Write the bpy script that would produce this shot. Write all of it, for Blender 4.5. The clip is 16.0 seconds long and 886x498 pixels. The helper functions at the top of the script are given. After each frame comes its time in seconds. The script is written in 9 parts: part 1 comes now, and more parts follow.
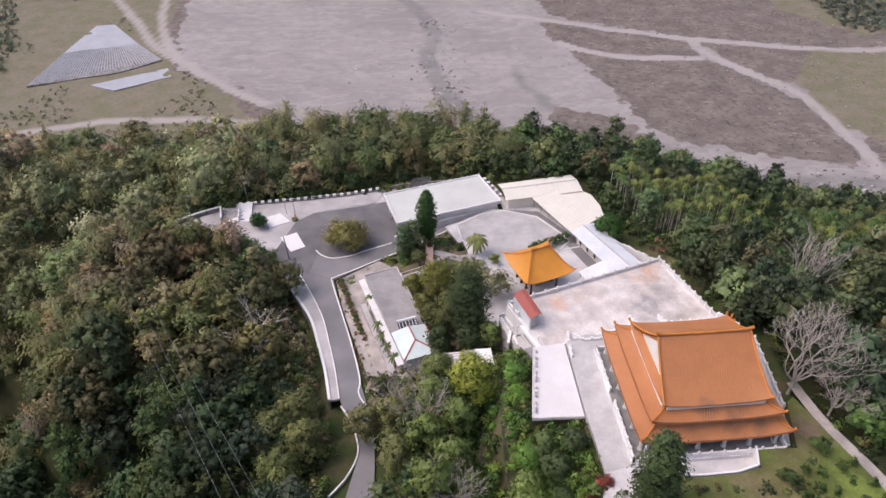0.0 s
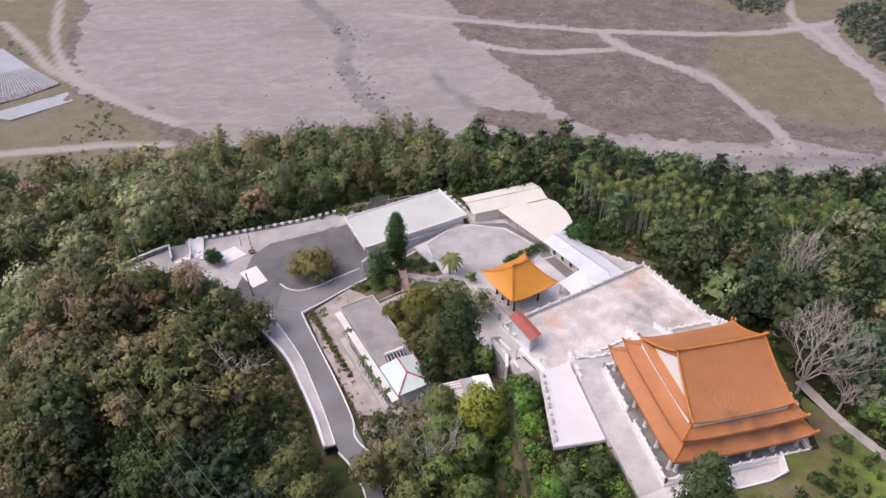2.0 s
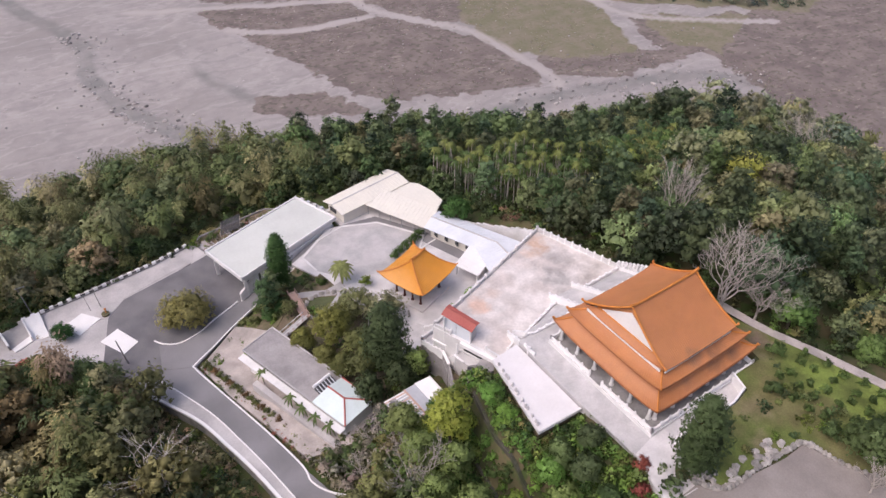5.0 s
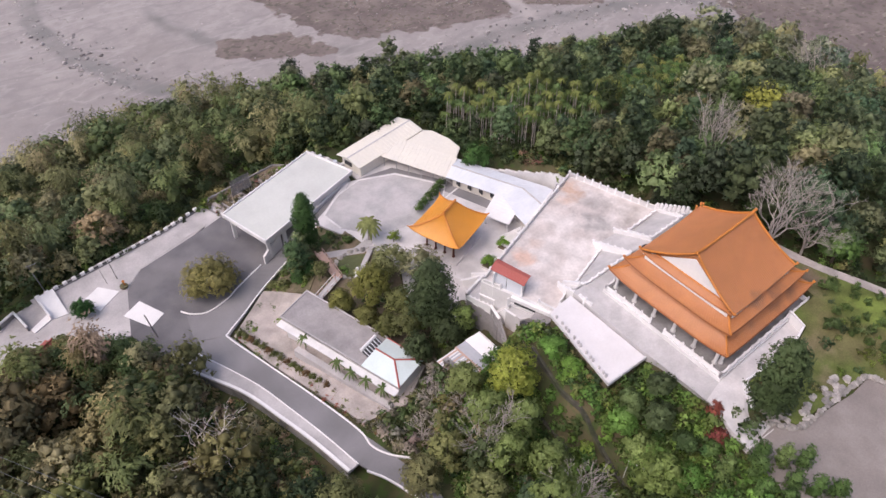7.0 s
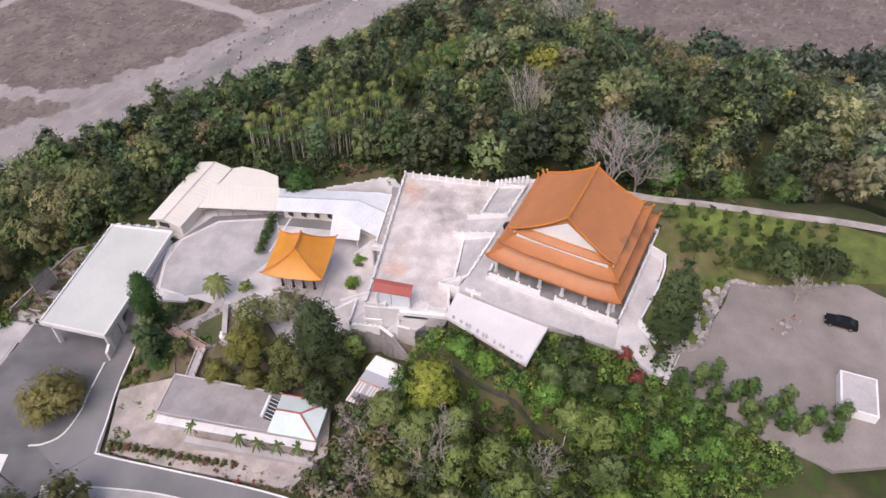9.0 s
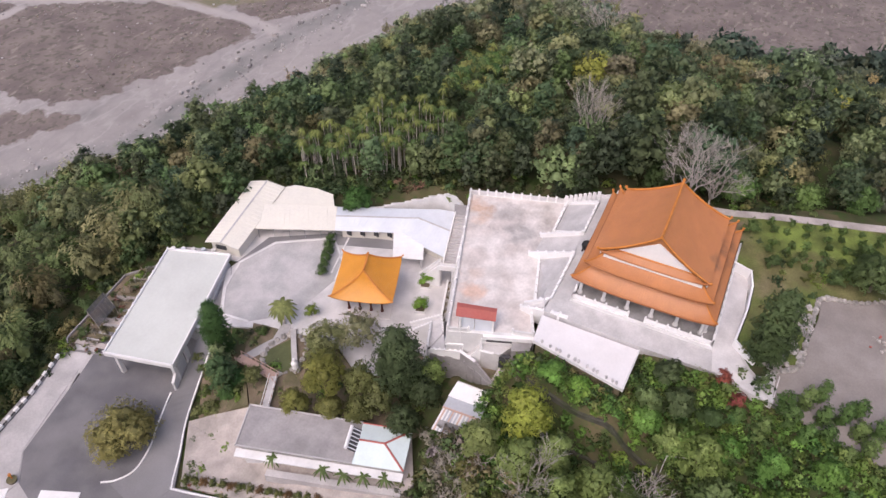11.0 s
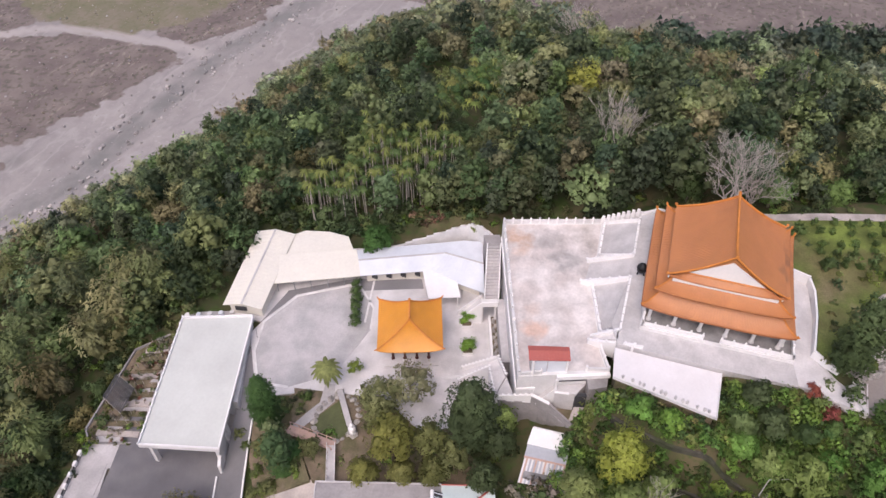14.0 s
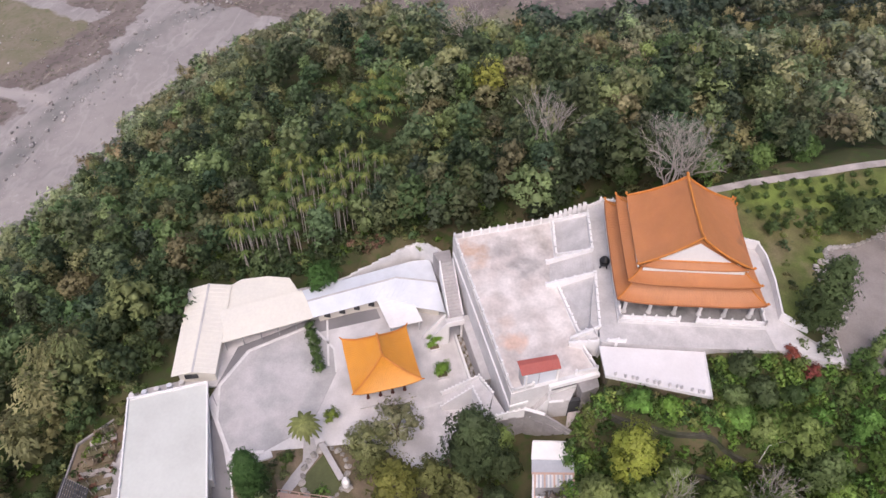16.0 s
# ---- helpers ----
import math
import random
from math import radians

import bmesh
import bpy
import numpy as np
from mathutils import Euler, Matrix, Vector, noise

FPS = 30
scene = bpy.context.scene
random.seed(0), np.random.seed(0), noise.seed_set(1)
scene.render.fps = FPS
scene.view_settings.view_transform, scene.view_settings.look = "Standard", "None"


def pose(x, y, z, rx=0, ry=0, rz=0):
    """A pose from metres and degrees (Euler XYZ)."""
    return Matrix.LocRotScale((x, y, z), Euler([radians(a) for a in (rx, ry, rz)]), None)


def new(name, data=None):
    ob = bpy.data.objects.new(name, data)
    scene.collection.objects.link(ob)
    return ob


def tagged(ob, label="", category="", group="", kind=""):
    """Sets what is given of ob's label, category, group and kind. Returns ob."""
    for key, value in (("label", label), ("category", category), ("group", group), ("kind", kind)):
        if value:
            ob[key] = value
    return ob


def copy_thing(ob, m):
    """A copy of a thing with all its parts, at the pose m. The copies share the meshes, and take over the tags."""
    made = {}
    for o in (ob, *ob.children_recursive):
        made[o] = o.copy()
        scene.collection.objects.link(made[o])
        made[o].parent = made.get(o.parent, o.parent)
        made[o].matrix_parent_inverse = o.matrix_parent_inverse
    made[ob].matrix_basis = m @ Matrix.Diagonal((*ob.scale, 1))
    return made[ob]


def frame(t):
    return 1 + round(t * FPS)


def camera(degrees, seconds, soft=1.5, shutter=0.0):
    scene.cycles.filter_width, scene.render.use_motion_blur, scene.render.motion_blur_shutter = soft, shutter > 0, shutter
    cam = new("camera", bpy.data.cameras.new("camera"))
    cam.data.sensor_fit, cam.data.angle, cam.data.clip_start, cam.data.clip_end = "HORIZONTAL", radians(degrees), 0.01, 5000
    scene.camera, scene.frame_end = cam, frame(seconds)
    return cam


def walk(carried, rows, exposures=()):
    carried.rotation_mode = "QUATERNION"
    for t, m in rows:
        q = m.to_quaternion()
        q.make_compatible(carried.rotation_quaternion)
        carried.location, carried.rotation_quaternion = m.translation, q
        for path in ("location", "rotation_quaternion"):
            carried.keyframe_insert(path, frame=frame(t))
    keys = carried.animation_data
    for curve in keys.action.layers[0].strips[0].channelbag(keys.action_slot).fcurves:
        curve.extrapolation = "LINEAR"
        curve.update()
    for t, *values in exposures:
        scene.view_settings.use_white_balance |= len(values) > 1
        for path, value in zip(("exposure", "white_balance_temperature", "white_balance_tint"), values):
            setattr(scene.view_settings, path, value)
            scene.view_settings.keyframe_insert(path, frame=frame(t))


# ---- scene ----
cam = camera(61.25, 16.0)
# seconds, place in metres, then yaw, pitch and roll in degrees
ROWS = [
    (0.0, 0.001, 0.001, 103.441, -0.000, -38.362, -0.292),
    (0.5, -2.905, 2.154, 103.421, -4.173, -38.394, -0.191),
    (1.0, -5.972, 4.220, 103.423, -5.935, -38.391, -0.297),
    (1.5, -8.868, 6.163, 103.548, -6.506, -38.446, -0.160),
    (2.0, -11.841, 8.222, 103.656, -8.243, -38.467, -0.135),
    (2.5, -14.947, 10.444, 103.690, -11.913, -38.451, -0.181),
    (3.0, -17.976, 12.706, 103.699, -15.402, -38.460, -0.031),
    (3.5, -21.132, 15.000, 103.738, -19.310, -38.420, 0.167),
    (4.0, -24.387, 17.452, 103.773, -23.410, -38.476, 0.254),
    (4.2, -25.648, 18.468, 103.799, -24.952, -38.709, 0.300),
    (6.3, -37.504, 30.690, 103.943, -34.707, -44.472, 0.607),
    (6.5, -38.397, 31.865, 103.955, -34.623, -45.066, 0.582),
    (7.0, -40.441, 34.879, 103.918, -34.907, -45.634, 0.297),
    (7.5, -42.276, 38.054, 103.707, -42.741, -45.667, 0.668),
    (8.0, -44.061, 41.463, 103.603, -51.627, -45.619, 0.921),
    (8.2, -44.736, 42.826, 103.622, -53.975, -45.632, 0.989),
    (10.3, -49.732, 57.929, 103.885, -60.345, -45.744, 0.602),
    (10.5, -49.972, 59.385, 103.893, -60.289, -45.750, 0.561),
    (11.0, -50.406, 63.061, 103.892, -59.924, -45.752, 0.316),
    (11.5, -50.749, 66.621, 103.974, -59.818, -45.810, 0.218),
    (12.0, -51.012, 70.275, 104.084, -59.779, -45.871, 0.182),
    (12.5, -51.161, 74.129, 104.157, -59.496, -45.868, -0.013),
    (13.0, -51.137, 77.865, 104.255, -61.200, -45.902, -0.068),
    (13.5, -50.988, 81.541, 104.281, -64.552, -46.012, 0.156),
    (14.0, -50.638, 85.347, 104.128, -68.363, -45.966, 0.054),
    (14.5, -50.188, 89.043, 103.978, -71.941, -45.999, 0.122),
    (15.0, -49.709, 92.681, 103.911, -75.319, -46.054, 0.281),
    (15.5, -49.064, 96.332, 103.755, -78.826, -46.055, 0.286),
    (16.0, -48.364, 99.904, 103.672, -82.184, -46.054, 0.338),
]
walk(cam, [(t, pose(x, y, z, 0, 0, yaw) @ pose(0, 0, 0, 90 + pitch, 0, 0) @ pose(0, 0, 0, 0, 0, roll)) for t, x, y, z, yaw, pitch, roll in ROWS])
# ---- rest ----

# ---------------------------------------------------------------- light
world = bpy.data.worlds.new("sky")
scene.world = world
world.use_nodes = True
wn = world.node_tree.nodes
sky = wn.new("ShaderNodeTexSky")
sky.sky_type, sky.sun_disc = "NISHITA", False
sky.sun_elevation, sky.sun_rotation = radians(57), radians(268)
sky.air_density, sky.dust_density, sky.ozone_density = 1.0, 6.0, 2.0
world.node_tree.links.new(sky.outputs[0], wn["Background"].inputs[0])
wn["Background"].inputs[1].default_value = 0.15
sun_data = bpy.data.lights.new("sun", "SUN")
sun_data.energy, sun_data.angle, sun_data.color = 0.85, radians(60), (1.0, 0.93, 0.93)
sun = new("sun", sun_data)
sun.matrix_world = pose(0, 0, 200, 33, 0, -88)
scene.view_settings.exposure = 0.2
scene.view_settings.use_white_balance = True
scene.view_settings.white_balance_temperature, scene.view_settings.white_balance_tint = 6450, 16


# ---------------------------------------------------------------- materials
def material(name, colour, rough=0.8, vary=0.15, scale=0.4, bump=0.2, fine=6.0, second=None, mix=0.0, mix_scale=0.15,
             spots=(), island=0.0, per_object=0.0, tint="", metal=0.0, edge=(0.42, 0.62)):
    """A surface with variation at two scales, an optional second colour in patches, and fine relief."""
    m = bpy.data.materials.new(name)
    m.use_nodes = True
    n, l = m.node_tree.nodes, m.node_tree.links
    bsdf = n["Principled BSDF"]
    bsdf.inputs["Roughness"].default_value = rough
    bsdf.inputs["Metallic"].default_value = metal
    bsdf.inputs["Specular IOR Level"].default_value = 0.25
    geo = n.new("ShaderNodeNewGeometry")

    def noise_at(s, detail=5.0):
        t = n.new("ShaderNodeTexNoise")
        t.inputs["Scale"].default_value, t.inputs["Detail"].default_value = s, detail
        l.new(geo.outputs["Position"], t.inputs["Vector"])
        return t.outputs["Fac"]

    def ramp(fac, a, b, lo, hi):
        r = n.new("ShaderNodeMapRange")
        r.inputs["From Min"].default_value, r.inputs["From Max"].default_value = a, b
        r.inputs["To Min"].default_value, r.inputs["To Max"].default_value = lo, hi
        l.new(fac, r.inputs["Value"])
        return r.outputs["Result"]

    def blend(a, b, fac, mode="MIX"):
        x = n.new("ShaderNodeMix")
        x.data_type, x.blend_type = "RGBA", mode
        for sock, value in ((x.inputs["Factor"], fac), (x.inputs["A"], a), (x.inputs["B"], b)):
            if isinstance(value, (int, float)):
                sock.default_value = value
            elif isinstance(value, tuple):
                sock.default_value = (*value, 1)
            else:
                l.new(value, sock)
        return x.outputs["Result"]

    base = (colour[0], colour[1], colour[2])
    if tint:
        attribute = n.new("ShaderNodeAttribute")
        attribute.attribute_name = tint
        base = attribute.outputs["Color"]
    if second:
        base = blend(base, second, ramp(noise_at(mix_scale, 7.0), edge[0], edge[1], 0, mix))
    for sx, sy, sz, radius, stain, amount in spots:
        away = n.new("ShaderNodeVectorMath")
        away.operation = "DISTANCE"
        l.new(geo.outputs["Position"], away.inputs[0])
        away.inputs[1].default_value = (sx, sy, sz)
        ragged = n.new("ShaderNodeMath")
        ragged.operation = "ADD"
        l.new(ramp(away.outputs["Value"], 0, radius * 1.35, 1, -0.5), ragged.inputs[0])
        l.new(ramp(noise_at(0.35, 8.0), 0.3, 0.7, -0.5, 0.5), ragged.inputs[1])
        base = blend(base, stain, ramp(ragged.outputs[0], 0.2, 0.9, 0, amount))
    value = n.new("ShaderNodeHueSaturation")
    if isinstance(base, tuple):
        value.inputs["Color"].default_value = (*base, 1)
    else:
        l.new(base, value.inputs["Color"])
    total = n.new("ShaderNodeMath")
    total.operation = "MULTIPLY"
    l.new(ramp(noise_at(scale), 0.3, 0.7, 1 - vary, 1 + vary), total.inputs[0])
    l.new(ramp(noise_at(fine), 0.3, 0.7, 1 - vary * 0.6, 1 + vary * 0.6), total.inputs[1])
    last = total.outputs[0]
    for amount, source in ((island, geo.outputs["Random Per Island"]), (per_object, None)):
        if amount:
            if source is None:
                source = n.new("ShaderNodeObjectInfo").outputs["Random"]
            more = n.new("ShaderNodeMath")
            more.operation = "MULTIPLY"
            l.new(last, more.inputs[0])
            l.new(ramp(source, 0, 1, 1 - amount, 1 + amount), more.inputs[1])
            last = more.outputs[0]
    l.new(last, value.inputs["Value"])
    l.new(value.outputs[0], bsdf.inputs["Base Color"])
    if tint:
        glow = n.new("ShaderNodeBsdfTranslucent")
        l.new(value.outputs[0], glow.inputs["Color"])
        both = n.new("ShaderNodeMixShader")
        both.inputs[0].default_value = 0.3
        l.new(bsdf.outputs[0], both.inputs[1])
        l.new(glow.outputs[0], both.inputs[2])
        l.new(both.outputs[0], n["Material Output"].inputs["Surface"])
    if bump:
        b = n.new("ShaderNodeBump")
        b.inputs["Strength"].default_value, b.inputs["Distance"].default_value = bump, 0.12
        l.new(noise_at(fine), b.inputs["Height"])
        l.new(b.outputs[0], bsdf.inputs["Normal"])
    return m


WHITE = material("white_render", (0.70, 0.68, 0.68), 0.75, 0.07, 0.3, 0.1, 3.0, (0.45, 0.44, 0.43), 0.35, 0.35)
WHITE_CLEAN = material("white_paint", (0.80, 0.78, 0.78), 0.6, 0.04, 0.5, 0.05, 3.0)
FLOOR_WHITE = material("pale_paving", (0.63, 0.60, 0.60), 0.8, 0.10, 0.3, 0.08, 4.0, (0.46, 0.44, 0.44), 0.7, 0.24)
CONCRETE = material("worn_concrete", (0.52, 0.49, 0.49), 0.88, 0.12, 0.25, 0.15, 3.0, (0.36, 0.34, 0.34), 0.7, 0.12)
OLD_CONCRETE = material("old_concrete", (0.34, 0.315, 0.315), 0.9, 0.12, 0.4, 0.15, 3.0, (0.24, 0.225, 0.225), 0.7, 0.25)
EARTH_CONCRETE = material("earthy_concrete", (0.45, 0.395, 0.37), 0.92, 0.14, 0.4, 0.2, 3.0, (0.30, 0.27, 0.25), 0.85, 0.22)
YARD = material("yard_concrete", (0.48, 0.455, 0.455), 0.85, 0.10, 0.35, 0.1, 3.0, (0.36, 0.35, 0.35), 0.8, 0.16, edge=(0.44, 0.6))
GREY_WALL = material("grey_render", (0.30, 0.285, 0.285), 0.88, 0.14, 0.3, 0.15, 3.0, (0.15, 0.145, 0.14), 0.7, 0.35)
ASPHALT = material("asphalt", (0.14, 0.135, 0.145), 0.9, 0.14, 0.2, 0.2, 8.0, (0.21, 0.20, 0.205), 0.7, 0.12)
ROAD_GREY = material("old_asphalt", (0.24, 0.23, 0.24), 0.9, 0.1, 0.15, 0.15, 6.0, (0.17, 0.165, 0.17), 0.6, 0.1)
DECK = material("dull_roof_deck", (0.58, 0.59, 0.56), 0.85, 0.05, 0.2, 0.05, 2.0, (0.50, 0.50, 0.48), 0.5, 0.12)
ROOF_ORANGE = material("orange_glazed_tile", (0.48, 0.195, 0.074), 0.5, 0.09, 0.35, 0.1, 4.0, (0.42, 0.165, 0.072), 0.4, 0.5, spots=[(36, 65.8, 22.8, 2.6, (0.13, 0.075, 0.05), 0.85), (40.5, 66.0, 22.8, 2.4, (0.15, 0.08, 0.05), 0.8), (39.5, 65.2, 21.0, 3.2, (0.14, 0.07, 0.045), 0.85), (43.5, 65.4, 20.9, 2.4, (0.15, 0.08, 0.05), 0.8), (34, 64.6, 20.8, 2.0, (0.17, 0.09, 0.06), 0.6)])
ROOF_YELLOW = material("yellow_glazed_tile", (0.66, 0.28, 0.035), 0.45, 0.07, 0.4, 0.1, 4.0, (0.60, 0.25, 0.04), 0.4, 0.5)
RIDGE = material("ridge_tile", (0.56, 0.21, 0.05), 0.45, 0.12, 0.8, 0.15, 5.0)
# dark drip-tile edge, deepened so the eave's shadow line is in its colour
EAVE = material("shadowed_eave_tile", (0.30, 0.115, 0.05), 0.6, 0.12, 0.8, 0.0, 5.0)
RIB = material("rib_tile", (0.46, 0.185, 0.065), 0.5, 0.1, 0.6, 0.0, 4.0)
RIB_YELLOW = material("rib_tile_yellow", (0.62, 0.265, 0.032), 0.5, 0.1, 0.6, 0.0, 4.0)
for tile in (ROOF_ORANGE, RIB, ROOF_YELLOW, RIB_YELLOW):
    tile.node_tree.nodes["Principled BSDF"].inputs["Specular IOR Level"].default_value = 0.5
    tile.node_tree.nodes["Principled BSDF"].inputs["Roughness"].default_value = 0.38
RED_ROOF = material("red_sheet", (0.42, 0.12, 0.10), 0.6, 0.12, 0.4, 0.1, 4.0, (0.30, 0.10, 0.09), 0.5, 0.4)
# pillar red taken far down: the shade under the pavilion roof is in it
DARK_RED = material("darkened_red", (0.10, 0.035, 0.028), 0.6, 0.12, 0.5, 0.05, 4.0)
RED_PAINT = material("red_paint", (0.50, 0.07, 0.05), 0.6, 0.12, 0.5, 0.05, 4.0)
CREAM_SHEET = material("cream_sheet", (0.74, 0.70, 0.63), 0.55, 0.05, 0.25, 0.05, 2.0, (0.70, 0.66, 0.58), 0.4, 0.25)
BLUE_SHEET = material("pale_blue_sheet", (0.70, 0.72, 0.77), 0.5, 0.05, 0.3, 0.05, 2.0, (0.58, 0.60, 0.65), 0.4, 0.25)
DARK = material("dark_interior", (0.06, 0.06, 0.065), 0.8, 0.15, 0.5, 0.05, 3.0)
PLASTIC = material("plastic_sheet", (0.42, 0.43, 0.47), 0.6, 0.08, 0.2, 0.05, 2.0, (0.34, 0.35, 0.39), 0.5, 0.1)
SLATE = material("grey_slab", (0.54, 0.515, 0.515), 0.85, 0.09, 0.5, 0.1, 4.0, (0.40, 0.385, 0.385), 0.6, 0.28)
METAL = material("dull_steel", (0.35, 0.36, 0.38), 0.45, 0.1, 0.6, 0.05, 5.0, metal=0.7)
BLACK_METAL = material("black_iron", (0.02, 0.02, 0.022), 0.5, 0.2, 1.0, 0.1, 6.0)
STONE = material("field_stone", (0.36, 0.33, 0.31), 0.9, 0.2, 1.2, 0.3, 6.0, (0.22, 0.21, 0.19), 0.6, 0.9, per_object=0.25, island=0.25)
BARK = material("bark", (0.16, 0.13, 0.10), 0.9, 0.25, 1.5, 0.3, 8.0)
PALE_BARK = material("pale_bare_wood", (0.43, 0.385, 0.345), 0.9, 0.15, 1.5, 0.2, 8.0)
DEAD_WOOD = material("bleached_dead_wood", (0.60, 0.55, 0.50), 0.9, 0.12, 1.5, 0.2, 8.0)
TERRACE_STAINS = [(36, 96.5, 13, 6.5, (0.30, 0.28, 0.275), 0.75), (39, 101, 13, 5.5, (0.36, 0.33, 0.32), 0.7), (42.5, 97, 13, 5, (0.42, 0.37, 0.34), 0.7), (38.5, 107, 13, 3.2, (0.52, 0.34, 0.24), 0.75),
                  (36, 105.4, 13, 2.4, (0.52, 0.34, 0.24), 0.6), (20.5, 98.2, 13, 3.2, (0.60, 0.40, 0.31), 0.75), (24, 100.5, 13, 3, (0.56, 0.42, 0.35), 0.5), (27, 97, 13, 4.5, (0.48, 0.44, 0.42), 0.6), (17.5, 91, 13, 3, (0.40, 0.37, 0.36), 0.5)]
TERRACE_FLOOR = material("stained_terrace", (0.66, 0.61, 0.59), 0.85, 0.13, 0.45, 0.1, 2.0, (0.52, 0.455, 0.43), 0.75, 0.22, spots=TERRACE_STAINS)
BRICK_PATH = material("pink_paving", (0.52, 0.36, 0.30), 0.85, 0.12, 0.7, 0.1, 5.0)
GRAVEL = material("gravel_lot", (0.285, 0.252, 0.235), 0.95, 0.12, 0.3, 0.25, 5.0, (0.235, 0.205, 0.19), 0.75, 0.11, edge=(0.40, 0.64))
PLATFORM_WHITE = material("smooth_pale_slab", (0.72, 0.69, 0.70), 0.8, 0.04, 0.3, 0.05, 3.0, (0.64, 0.61, 0.61), 0.5, 0.2)
# near-black with greenish patches, for the two dark lines across the bank
DARK_BANK_STONE = material("dark_bank_wall", (0.085, 0.08, 0.065), 0.95, 0.25, 0.8, 0.3, 4.0, (0.05, 0.06, 0.03), 0.8, 0.5)
SOIL = material("bare_soil", (0.20, 0.155, 0.11), 0.95, 0.2, 0.5, 0.3, 4.0, (0.11, 0.105, 0.055), 0.85, 0.35)
PALE_BLUE_ROOF = material("pale_turquoise_paint", (0.62, 0.70, 0.70), 0.55, 0.05, 0.5, 0.05, 3.0)
LEAF = material("leaves", (0.07, 0.10, 0.03), 0.6, 0.2, 0.3, 0.0, 2.0, tint="tint", island=0.08)
GRASS_MAT = material("mown_grass", (0.118, 0.146, 0.04), 0.95, 0.3, 0.35, 0.3, 5.0, (0.15, 0.13, 0.062), 0.8, 0.10, edge=(0.48, 0.62),
                     spots=[(54.7, 57, 17.5, 5.5, (0.17, 0.225, 0.05), 0.8), (57, 50, 17.5, 6, (0.17, 0.22, 0.05), 0.8), (40.7, 58.0, 17.5, 4.5, (0.18, 0.145, 0.085), 0.8), (37.4, 53, 17.5, 4, (0.17, 0.14, 0.08), 0.8), (50.5, 67, 17.5, 5, (0.15, 0.105, 0.085), 0.85)])
WATER = material("pond_water", (0.10, 0.11, 0.05), 0.15, 0.1, 0.5, 0.05, 2.0)


